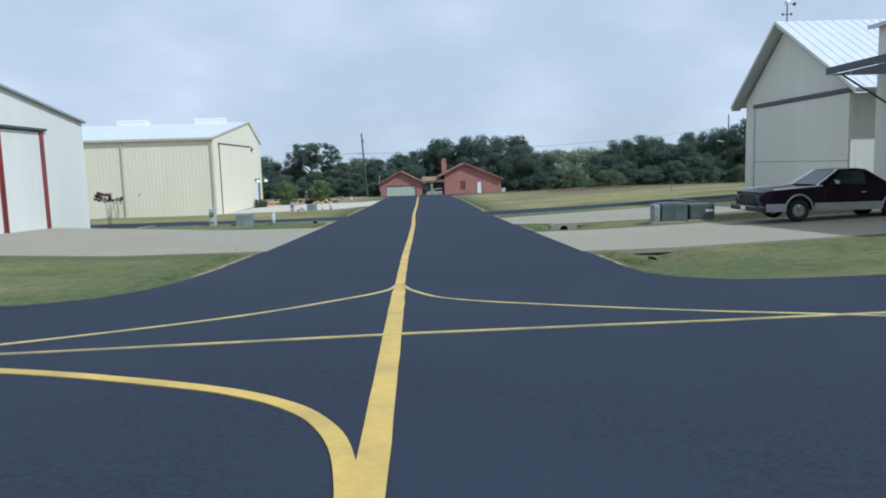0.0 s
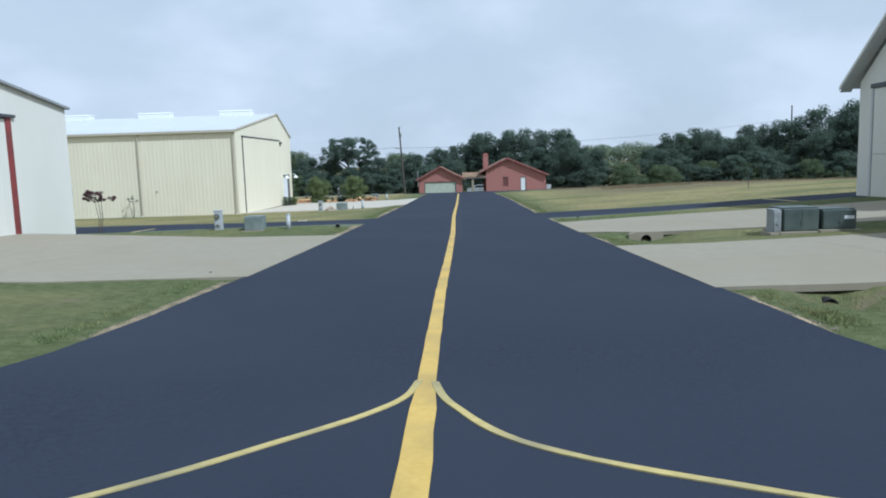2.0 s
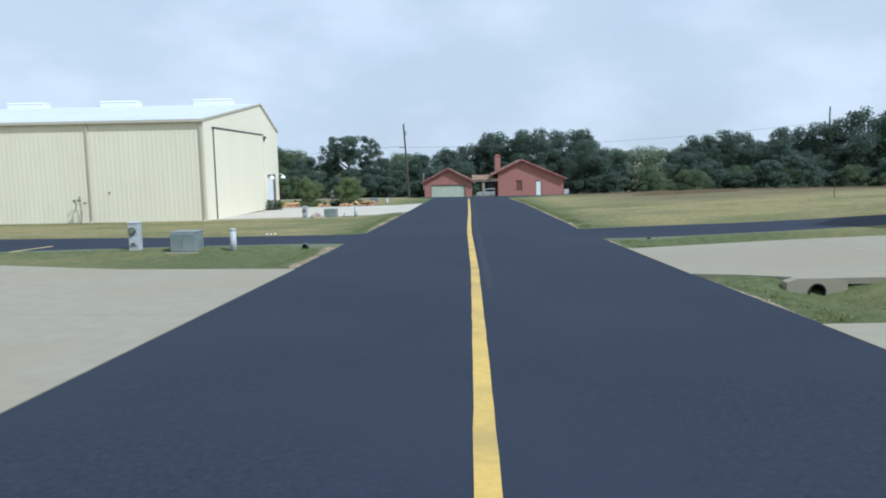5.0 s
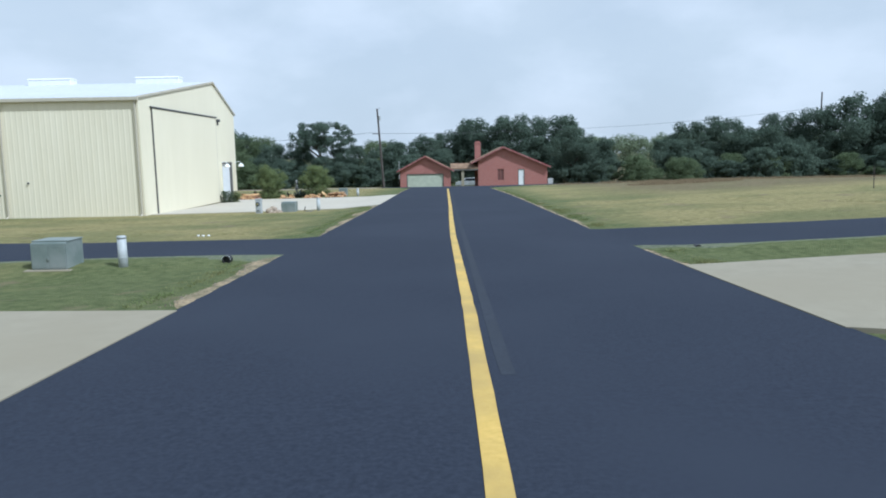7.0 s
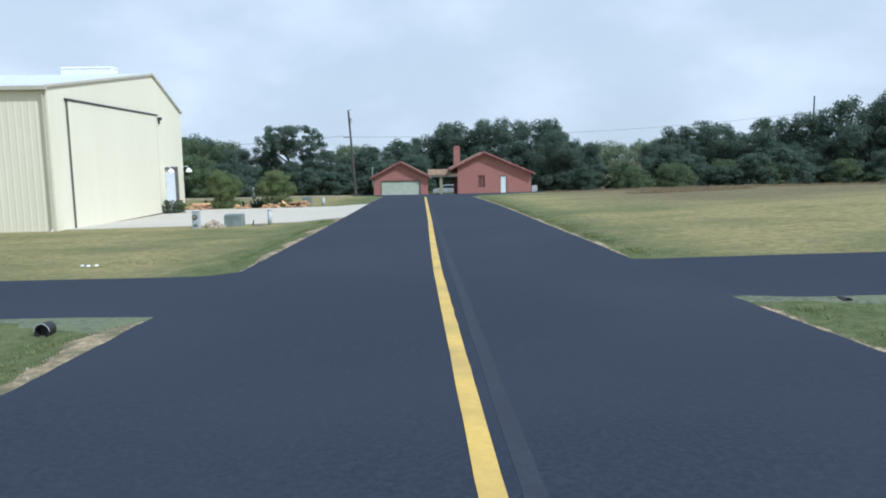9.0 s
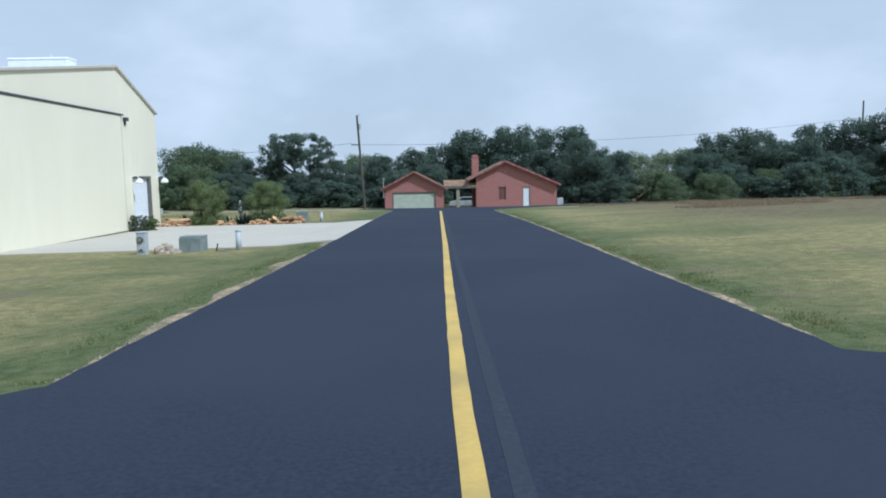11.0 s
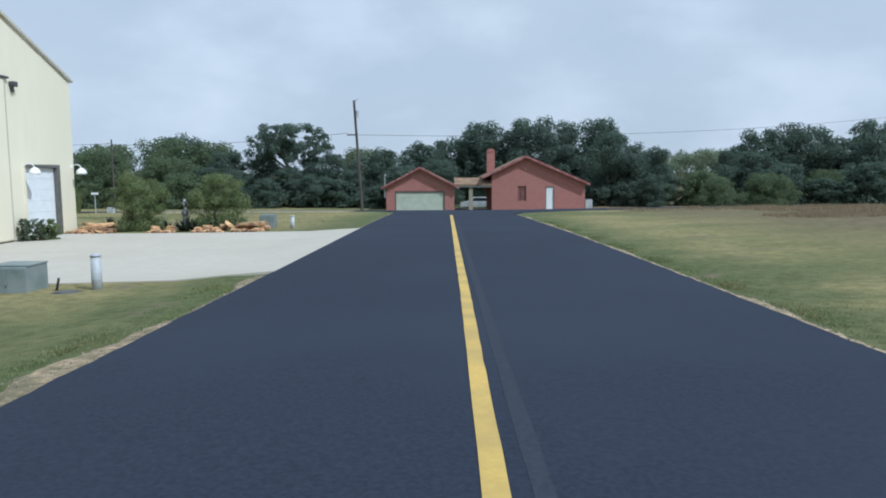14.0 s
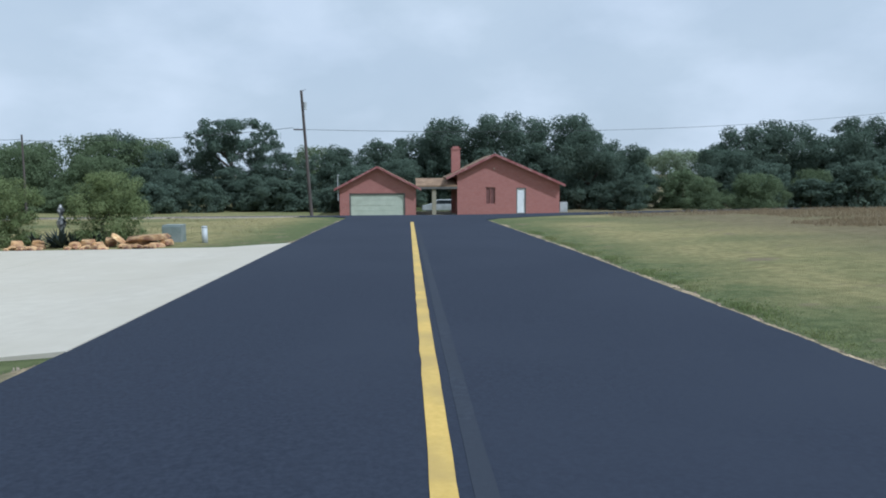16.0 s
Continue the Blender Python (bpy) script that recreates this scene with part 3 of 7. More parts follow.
stripe("curved_line", arc_through([(-9, -4.3), (-6, -4.7), (-3.8, -5.16), (-1.9, -5.87), (-0.9, -6.45), (-0.32, -7.2), (-0.08, -8.2), (0.0, -9.6), (0.05, -11.5)]), 0.15, M_YELLOW, "broad yellow line that curves off across the asphalt", 0.011)
stripe("crossing_line", [(-13.80, 23.62), (-13.72, 24.5), (-13.64, 25.5)], 0.15, M_YELLOW_OLD, "short faded yellow line across the crossing taxiway")
stripe("crossing_line", [(14.75, 24.56), (14.8, 26.0), (14.86, 28.2)], 0.15, M_YELLOW_OLD, "short worn yellow line across the crossing taxiway")
build_apron("apron_west", -15.6, -3.90, [(-15.6, 6.9), (-9.4, 7.1), (-3.9, 7.4)], [(-15.6, 18.7), (-3.9, 18.3)], M_CONCRETE, "grey-beige concrete apron in front of a white hangar", (2, 2))
build_apron("apron_northwest", -16.72, -3.94, [(-16.8, 48.4), (-4, 48.7)], [(-16.8, 64.0), (-4, 63.7)], M_CONCRETE_NEW, "pale concrete apron beside a cream hangar", (2, 2))
build_apron("driveway_east", 4.19, 17.4, [(4.3, 4.55), (5.2, 4.48), (8, 4.36), (20, 4.2)], [(4.3, 11.7), (10, 11.3), (20, 11.3)], M_CONCRETE, "grey-beige concrete driveway with a parked pickup", (3, 2))
build_apron("driveway_northeast", 4.13, 17.4, [(4.3, 16.6), (6, 15.6), (10, 14.7), (20, 14.4)], [(4.3, 21.95), (8, 21.9), (13, 21.3), (20, 21.1)], M_CONCRETE, "grey-beige concrete driveway in front of a white hangar", (3, 1))


def edge_x(side, y):
    """The asphalt's edge, from the middle line."""
    if side < 0:
        return float(np.interp(y, [3, 10, 50, 70, 84], [4.05, 3.95, 3.97, 3.93, 3.85]))
    return float(np.interp(y, [3, 28, 30.4, 34, 50, 60, 66, 80], [4.3, 4.12, 4.12, 4.22, 4.38, 4.36, 4.24, 4.1]))


def shoulder_width(side, y):
    """Reach of the crumbled gravel beyond the asphalt's edge."""
    w = (0.10 if side < 0 else 0.17) + 0.75 * max(0.0, noise.noise((side * 7.0, y * 0.40, 0.2)) - 0.02) + 0.16 * noise.noise((side, y * 2.3, 4.0)) + 0.08 * noise.noise((side, y * 6.0, 9.0))
    if side < 0 and 17 < y < 25:
        w += 0.30
    if side > 0 and 11 < y < 17:
        w *= 0.4
    if side < 0 and y < 8:
        w = 0.34 + 0.4 * w
    if side < 0:
        # bare patches where wheels have cut the turf
        w += sum(a * math.exp(-((y - c) / s) ** 2) for c, a, s in ((47.4, 0.35, 0.8), (32.3, 0.25, 0.8), (36.2, 0.5, 1.1), (40.5, 0.4, 0.8), (42.6, 0.3, 0.6)))
    return max(0.03, w)


def build_shoulder(side, y0, y1):
    """Broken pale gravel and earth between asphalt and turf."""
    v, f = [], []
    n = int((y1 - y0) / 0.12)
    for i in range(n + 1):
        y = y0 + (y1 - y0) * i / n
        w = shoulder_width(side, y)
        taper = min(1.0, (y - y0) / 0.8, (y1 - y) / 0.8)
        e = edge_x(side, y)
        for k, (o, dz) in enumerate(((-0.06, -0.02), (w * 0.5 * taper, -0.015), (w * taper + 0.02, -0.11))):
            x = side * (e + o)
            v.append((x, y, gz(x, y) + dz + 0.015 * noise.noise((x * 9, y * 9, 2))))
        if i:
            a = 3 * i
            f += [(a - 3, a - 2, a + 1, a), (a - 2, a - 1, a + 2, a + 1)]
    ob = sheet("gravel_shoulder", v, f, M_ROADEDGE, smooth=True)
    tagged(ob, "crumbled pale gravel shoulder between asphalt and grass", "gravel", kind="stuff")


for y0, y1 in ((1.6, 7.2), (18.5, 24.9), (29.4, 48.5), (63.9, 84)):
    build_shoulder(-1, y0, y1)
for y0, y1 in ((1.2, 4.5), (11.9, 16.3), (21.5, 25.2), (30.6, 79.5)):
    build_shoulder(1, y0, y1)


def build_side_shoulder(x0, x1, edge, seed, reach):
    """Weedy broken gravel that slopes from a crossing's near edge down to the turf; edge is a table of (x, y)."""
    ex, ey = zip(*edge)
    v, f = [], []
    n = int((x1 - x0) / 0.12)
    for i in range(n + 1):
        x = x0 + (x1 - x0) * i / n
        y = float(np.interp(x, ex, ey))
        w = max(0.12, reach + 0.35 * noise.noise((x * 0.6, seed, 3.0)) + 0.2 * noise.noise((x * 2.4, seed, 7.0)))
        for o, dz, k in ((-0.03, 0.001, 0.0), (0.02, -0.004, 0.0), (w * 0.5, -0.035, 0.02), (w, -0.17, 0.02)):
            v.append((x, y - o, gz(x, y) + dz + k * noise.noise((x * 9, o * 9, seed))))
        if i:
            a = 4 * i
            f += [(a - 4 + q, a - 3 + q, a + 1 + q, a + q) for q in range(3)]
    tagged(sheet("gravel_shoulder", v, f, M_WEEDY, smooth=True), "weedy grey-green gravel along the crossing taxiway", "gravel", kind="stuff")
    rnd = random.Random(seed)
    v, f = [], []
    for k in range(int((x1 - x0) * 22)):
        x = rnd.uniform(x0, x1)
        o = rnd.uniform(0.0, reach)
        y = float(np.interp(x, ex, ey))
        z = gz(x, y) - 0.03 - 0.16 * max(0.0, o - 0.2)
        r = rnd.uniform(0.006, 0.016)
        b, t = len(v), rnd.uniform(0, 6.28)
        v += [(x + r * 1.2 * math.cos(t + q * 1.5708), y - o + r * math.sin(t + q * 1.5708), z - 0.02) for q in range(4)] + [(x, y - o, z + r)]
        f += [(b + q, b + (q + 1) % 4, b + 4) for q in range(4)]
    tagged(sheet("pebbles", v, f, M_CHIPS), "loose pale pebbles beside the crossing taxiway", "gravel", kind="stuff")


build_side_shoulder(-16.0, -3.95, WEST_NEAR, 3, 0.8)
build_side_shoulder(4.12, 17.0, EAST_NEAR, 4, 0.5)


def build_far_verge(x0, x1, y=90.98, out=1):
    """A broken pale gravel strip along the road before the house."""
    v, f = [], []
    n = int((x1 - x0) / 0.25)
    for i in range(n + 1):
        x = x0 + (x1 - x0) * i / n
        w = max(0.0, 0.5 + 0.9 * noise.noise((x * 0.5, 2.0, 6.0)) + 0.5 * noise.noise((x * 2.1, 5.0, 6.0))) * min(1.0, 4 * (x - x0) / (x1 - x0), 4 * (x1 - x) / (x1 - x0))
        for o, dz in ((0.0, 0.0), (w * 0.5, 0.05), (w + 0.02, -0.06)):
            v.append((x, y + out * o, gz(x, y + out * o) + dz))
        if i:
            a = 3 * i
            f += [(a - 3, a, a + 1, a - 2)[::out], (a - 2, a + 1, a + 2, a - 1)[::out]]
    tagged(sheet("gravel_shoulder", v, f, M_CHIPS, smooth=True), "broken pale gravel strip along the far road's edge", "gravel", kind="stuff")


build_far_verge(-42.0, -7.5)
build_far_verge(14.2, 40.0)
build_far_verge(-24.0, -7.0, 85.62, -1)


def build_pebbles(side, runs, seed):
    """Loose chips of stone strewn over the crumbled edge, joined in one mesh."""
    rnd = random.Random(seed)
    v, f = [], []
    for y0, y1 in runs:
        for k in range(int((y1 - y0) * 60)):
            y = rnd.uniform(y0 + 0.3, y1 - 0.3)
            w = shoulder_width(side, y)
            o = rnd.uniform(0.0, 0.95) * w
            x = side * (edge_x(side, y) + 0.03 + o)
            r = rnd.uniform(0.004, 0.012) * (2.2 if rnd.random() < 0.05 else 1.0)
            z = gz(x, y) - 0.015 - 0.09 * max(0.0, o / w - 0.5) / 0.5
            a = rnd.uniform(0, 6.28)
            b = len(v)
            for q in range(5):
                t = a + q * 1.2566
                v.append((x + r * rnd.uniform(0.8, 1.5) * math.cos(t), y + r * rnd.uniform(0.8, 1.4) * math.sin(t), z - 0.02))
            for q in range(3):
                t = a + q * 2.0944
                v.append((x + 0.55 * r * math.cos(t), y + 0.55 * r * math.sin(t), z + r * rnd.uniform(0.5, 1.0)))
            f += [(b + 5, b + 6, b + 7), (b, b + 1, b + 5), (b + 1, b + 2, b + 6, b + 5), (b + 2, b + 3, b + 6), (b + 3, b + 4, b + 7, b + 6), (b + 4, b, b + 5, b + 7)]
    ob = sheet("pebbles", v, f, M_CHIPS)
    tagged(ob, "loose sandy stone chips along the broken asphalt edge", "gravel", kind="stuff")


build_pebbles(-1, ((1.8, 7.2), (18.5, 24.8), (29.4, 48.5), (63.9, 80)), 3)
build_pebbles(1, ((1.2, 4.5), (11.9, 16.3), (21.5, 25.2), (30.6, 70)), 4)


# ---- metal buildings ----
def ribbed(bm, a, b, z0, top, out, pitch=0.305, depth=0.009):
    """A ribbed steel sheet standing from plan point a to b; top(s) is its upper edge s metres from a; ribs stand towards out."""
    a, b, out = Vector(a), Vector(b), Vector(out)
    length = (b - a).length
    d = (b - a) / length
    marks = []
    k = 0
    while k * pitch < length:
        for s, o in ((0, 0), (0.20, 0), (0.23, depth), (0.275, depth)):
            if k * pitch + s * pitch / 0.305 < length:
                marks.append((k * pitch + s * pitch / 0.305, o))
        k += 1
    marks.append((length, 0))
    prev = None
    for s, o in marks:
        p = a + d * s + out * o
        lo, hi = bm.verts.new((p.x, p.y, z0)), bm.verts.new((p.x, p.y, top(s)))
        if prev:
            bm.faces.new((prev[0], lo, hi, prev[1]))
        prev = (lo, hi)
    return bm


def roof_slope(bm, e0, e1, r0, r1, thick=0.08):
    """A sloping roof plate from the eave (e0, e1) to the ridge (r0, r1)."""
    e0, e1, r0, r1 = (Vector(p) for p in (e0, e1, r0, r1))
    nrm = (e1 - e0).cross(r0 - e0).normalized()
    if nrm.z < 0:
        nrm = -nrm
    prism(bm, [e0, e1, r1, r0], -nrm * thick)
    return bm


def roof_plate(parent, label, e0, e1, r0, r1, thick, seam, pitch=0.61):
    """A roof plate with each standing seam as a bar of its own."""
    bm = bmesh.new()
    roof_slope(bm, e0, e1, r0, r1, thick)
    roof = part("roof", bm, M_ROOF, parent, label)
    e0, e1, r0, r1 = (Vector(p) for p in (e0, e1, r0, r1))
    nrm = (e1 - e0).cross(r0 - e0).normalized()
    if nrm.z < 0:
        nrm = -nrm
    run = (e1 - e0).length
    d = (e1 - e0) / run
    first = None
    for i in range(int(run / pitch) + 1):
        if first is None:
            bm = bmesh.new()
            w = d * 0.018
            prism(bm, [e0 - w, e0 + w, r0 + w, r0 - w], nrm * seam)
            first = part("seam", bm, M_ROOF, roof)
        else:
            c = new("seam", first.data)
            c.parent = roof
            c.location = d * (i * pitch)


def build_cream_hangar():
    X, XB, Y0, Y1, YR, Z0, ZE, ZR = -16.72, -48.0, 47.8, 65.3, 60.4, -1.62, 4.86, 6.86
    h = thing("cream_hangar", (X, Y0, Z0), "large cream ribbed-steel hangar with a pale metal roof", "hangar")
    top = lambda s: ZE + (ZR - ZE) * s / (YR - Y0) if s < YR - Y0 else ZR + (ZE - ZR) * (s - (YR - Y0)) / (Y1 - YR)
    # gable wall with the side door's opening cut through it
    DY0, DY1, DZ = 61.55, 64.0, 1.2
    bm = bmesh.new()
    prism(bm, [(X, Y0, Z0), (X, DY0, Z0), (X, DY0, DZ), (X, DY1, DZ), (X, DY1, Z0), (X, Y1, Z0), (X, Y1, ZE), (X, YR, ZR), (X, Y0, ZE)], (-0.2, 0, 0))
    part("gable_wall", bm, M_CREAM, h)
    bm = bmesh.new()
    ribbed(bm, (XB, Y0 - 0.01, 0), (X - 0.02, Y0 - 0.01, 0), Z0, lambda s: ZE, (0, -1, 0))
    box(bm, XB, X - 0.21, Y0, Y0 + 0.2, Z0, ZE)
    part("long_wall", bm, M_CREAM, h, "cream ribbed steel wall")
    bm = bmesh.new()
    box(bm, XB, X - 0.21, Y1 - 0.2, Y1, Z0, ZE)
    box(bm, XB, XB + 0.2, Y0 + 0.21, Y1 - 0.21, Z0, ZE)
    part("back_wall", bm, M_CREAM, h)
    roof_plate(h, "pale silver metal roof", (XB, Y0 - 0.12, ZE + 0.08), (X + 0.1, Y0 - 0.12, ZE + 0.08), (XB, YR, ZR + 0.1), (X + 0.1, YR, ZR + 0.1), 0.09, 0.035)
    roof_plate(h, "pale silver metal roof", (XB, Y1 + 0.12, ZE + 0.08), (X + 0.1, Y1 + 0.12, ZE + 0.08), (XB, YR, ZR + 0.1), (X + 0.1, YR, ZR + 0.1), 0.09, 0.035)
    # rake and eave trims
    bm = bmesh.new()
    prism(bm, [(X, Y0 - 0.14, ZE), (X, YR, ZR), (X, YR, ZR + 0.12), (X, Y0 - 0.14, ZE + 0.10)], (0.115, 0, 0))
    part("rake_trim", bm, M_TAN, h, "tan edge trim along the gable")
    bm = bmesh.new()
    prism(bm, [(X, Y1 + 0.14, ZE), (X, YR, ZR), (X, YR, ZR + 0.12), (X, Y1 + 0.14, ZE + 0.10)], (0.115, 0, 0))
    part("rake_trim", bm, M_TAN, h, "tan edge trim along the gable")
    bm = bmesh.new()
    box(bm, XB, X + 0.1, Y0 - 0.26, Y0 - 0.13, ZE - 0.13, ZE + 0.05, 0.02)
    part("gutter", bm, M_TAN, h, "tan eave gutter")
    # corner trim, downpipes
    bm = bmesh.new()
    box(bm, X - 0.08, X + 0.02, Y0 - 0.03, Y0 + 0.08, Z0, ZE - 0.02)
    part("corner_trim", bm, M_CREAM, h)
    for x in (-31.6, -24.2, -16.86):
        bm = bmesh.new()
        box(bm, x - 0.042, x + 0.042, Y0 - 0.16, Y0 - 0.07, Z0 + 0.15, ZE - 0.12, 0.012)
        tube(bm, (x, Y0 - 0.12, Z0 + 0.2), (x, Y0 - 0.38, Z0 + 0.08), 0.05, n=8)
        part("downpipe", bm, M_TAN, h, "tan downpipe")
    # the big folding door
    bm = bmesh.new()
    ZD = 4.42
    box(bm, X + 0.005, X + 0.075, 49.5, 60.55, Z0 + 0.05, ZD, 0.01)
    door = part("hangar_door", bm, M_CREAM, h, "closed cream folding hangar door")
    bm = bmesh.new()
    box(bm, X + 0.005, X + 0.13, 49.28, 60.8, ZD + 0.02, ZD + 0.10, 0.01)
    part("door_header", bm, M_DARK, door, "dark door track")
    bm = bmesh.new()
    box(bm, X + 0.005, X + 0.09, 49.40, 49.445, Z0, ZD)
    part("door_jamb", bm, M_TRIM, door, "dark door edge")
    bm = bmesh.new()
    box(bm, X + 0.005, X + 0.06, 60.58, 60.64, Z0, ZD)
    part("door_jamb", bm, M_TAN, door, "tan door edge")
    bm = bmesh.new()
    box(bm, X + 0.005, X + 0.22, 60.95, 61.2, ZD - 0.24, ZD - 0.05, 0.02)
    box(bm, X + 0.02, X + 0.12, 61.02, 61.1, ZD - 0.45, ZD - 0.22)
    part("winch_bracket", bm, M_DARK, h, "dark steel bracket")
    # side door in its recess
    bm = bmesh.new()
    box(bm, X - 0.19, X - 0.165, DY0 + 0.08, DY1 - 0.15, Z0 + 0.1, DZ - 0.05)
    sd = part("side_door", bm, M_DOORWHITE, h, "white sectional side door")
    n = 6
    for k in range(n):
        a, b = Z0 + 0.1 + (DZ - Z0 - 0.15) * k / n, Z0 + 0.1 + (DZ - Z0 - 0.15) * (k + 1) / n
        bm = bmesh.new()
        box(bm, X - 0.16, X - 0.11, DY0 + 0.08, DY1 - 0.15, a + 0.003, b - 0.003, 0.004)
        part("panel", bm, M_DOORWHITE, sd)
    for y0, y1, z0, z1, nm in ((DY1 - 0.14, DY1 + 0.1, Z0, DZ + 0.08, "door_frame"), (DY0 - 0.06, DY0 + 0.07, Z0, DZ + 0.08, "door_frame"), (DY0 + 0.071, DY1 - 0.141, DZ - 0.04, DZ + 0.08, "door_frame")):
        bm = bmesh.new()
        box(bm, X - 0.1, X + 0.04, y0, y1, z0, z1)
        part(nm, bm, M_TRIM if y0 > 62 or z0 > 0 else M_CREAM, sd, "dark door frame" if y0 > 62 or z0 > 0 else "")
    # gooseneck lamps
    for y, z in ((61.55, 1.21), (65.1, 1.21)):
        lm = thing("barn_lamp", (X, y, z), "white enamel gooseneck barn lamp on a cream wall", "lamp", "lamps beside the side door")
        bm = bmesh.new()
        pts = [(0, 0), (0.12, 0.07), (0.26, 0.10), (0.38, 0.05), (0.44, -0.06)]
        for (ax, az), (bx, bz) in zip(pts, pts[1:]):
            tube(bm, (X + ax, y, z + az), (X + bx, y, z + bz), 0.018, n=8)
        part("arm", bm, M_LAMP, lm)
        bm = bmesh.new()
        prof = ((-0.05, 0.05), (-0.08, 0.10), (-0.13, 0.155), (-0.20, 0.20), (-0.27, 0.215), (-0.31, 0.20), (-0.33, 0.17))
        for (a, r0), (b, r1) in zip(prof, prof[1:]):
            tube(bm, (X + 0.44, y, z + a), (X + 0.44, y, z + b), r0, r1, 18, False)
        part("shade", bm, M_LAMP, lm, "white bell shade", True)
        bm = bmesh.new()
        tube(bm, (X, y, z), (X + 0.03, y, z), 0.06, n=12)
        part("mounting_plate", bm, M_LAMP, lm)
    # ridge ventilators
    for x in (-20.4, -28.0, -35.6):
        v = thing("ridge_vent", (x, YR, ZR), "long white ridge ventilator on the metal roof", "roof vent", "vents along the hangar roof")
        bm = bmesh.new()
        box(bm, x - 1.5, x + 1.5, YR - 0.48, YR + 0.48, ZR - 0.06, ZR + 0.42, 0.02)
        part("throat", bm, M_LAMP, v)
        bm = bmesh.new()
        prism(bm, [(x - 1.53, YR - 0.52, ZR + 0.41), (x - 1.53, YR + 0.52, ZR + 0.41), (x - 1.53, YR + 0.36, ZR + 0.50), (x - 1.53, YR - 0.36, ZR + 0.50)], (3.06, 0, 0))
        part("hood", bm, M_LAMP, v)
    bm = bmesh.new()
    tube(bm, (X - 3.2, YR, ZR + 0.1), (X - 3.2, YR, ZR + 0.7), 0.04, n=8)
    part("vent_pipe", bm, M_ROOF, h)


def build_white_hangar():
    X, XB, Y0, Y1, YR, Z0, ZE = -15.5, -36.0, 0.8, 22.3, 11.5, -0.3, 4.52
    ZR = ZE + 0.148 * (Y1 - YR)
    h = thing("white_hangar", (X, Y1, Z0), "white steel hangar with a red-framed sliding door", "hangar")
    D0, D1, DZ = 2.6, 18.75, 3.98
    bm = bmesh.new()
    prism(bm, [(X, Y0, Z0), (X, D0, Z0), (X, D0, DZ), (X, D1, DZ), (X, D1, Z0 - 0.6), (X, Y1, Z0 - 0.6), (X, Y1, ZE), (X, YR, ZR), (X, Y0, ZE)], (-0.22, 0, 0))
    part("gable_wall", bm, M_WHITE, h)
    bm = bmesh.new()
    ribbed(bm, (X - 0.02, Y1 + 0.01, 0), (XB, Y1 + 0.01, 0), Z0 - 0.6, lambda s: ZE, (0, 1, 0))
    box(bm, XB, X - 0.23, Y1 - 0.2, Y1, Z0 - 0.6, ZE)
    part("long_wall", bm, M_WHITE, h)
    bm = bmesh.new()
    box(bm, XB, X - 0.23, Y0, Y0 + 0.2, Z0, ZE)
    box(bm, XB, XB + 0.2, Y0 + 0.21, Y1 - 0.21, Z0, ZE)
    part("back_wall", bm, M_WHITE, h)
    for ye, s in ((Y1 + 0.14, 1), (Y0 - 0.14, -1)):
        roof_plate(h, "pale silver metal roof", (XB, ye, ZE + 0.07), (X + 0.14, ye, ZE + 0.07), (XB, YR, ZR + 0.1), (X + 0.14, YR, ZR + 0.1), 0.09, 0.035)
        bm = bmesh.new()
        prism(bm, [(X + 0.004, ye, ZE - 0.03), (X + 0.004, YR, ZR - 0.0), (X + 0.004, YR, ZR + 0.09), (X + 0.004, ye, ZE + 0.06)], (0.15, 0, 0))
        part("rake_trim", bm, M_RAKE, h, "grey edge trim along the gable")
    # sliding leaves with dark red frames, slightly behind the wall
    y = D1
    for k in range(5):
        a = y - 3.2
        bm = bmesh.new()
        off = 0.03 if k % 2 == 0 else 0.10
        ribbed(bm, (X - off, a + 0.12, 0), (X - off, y - (0.28 if k == 0 else 0.1), 0), Z0 + 0.12, lambda s: DZ - 0.1, (1, 0, 0), 0.4, 0.004)
        box(bm, X - off - 0.04, X - off - 0.002, a + 0.1, y - (0.28 if k == 0 else 0.09), Z0 + 0.08, DZ - 0.08)
        leaf = part("door_leaf", bm, M_WHITE, h, "white sliding door leaf")
        for p, q in ((y - (0.3 if k == 0 else 0.1), y), (a + 0.02, a + 0.1)):
            bm = bmesh.new()
            box(bm, X - off - 0.05, X - off + 0.045, p + 0.004, q - 0.004, Z0 + 0.06, DZ - 0.02, 0.01)
            part("stile", bm, M_RED, leaf, "dark red steel stile")
        bm = bmesh.new()
        box(bm, X - off - 0.05, X - off + 0.03, a + 0.104, y - 0.244, Z0 + 0.06, Z0 + 0.12)
        part("rail", bm, M_DARK, leaf, "dark bottom rail")
        y = a
    bm = bmesh.new()
    box(bm, X + 0.004, X + 0.1, D0 - 0.2, D1 + 0.15, DZ - 0.03, DZ + 0.07)
    part("door_track", bm, M_DARK, h, "dark door track")
    bm = bmesh.new()
    box(bm, X - 0.3, X - 0.08, Y1 + 0.06, Y1 + 0.2, 1.0, 1.4, 0.02)
    tube(bm, (X - 0.2, Y1 + 0.12, 1.0), (X - 0.2, Y1 + 0.12, Z0 - 0.4), 0.02, n=8)
    part("meter_box", bm, M_GREYBOX, h, "grey electric box")


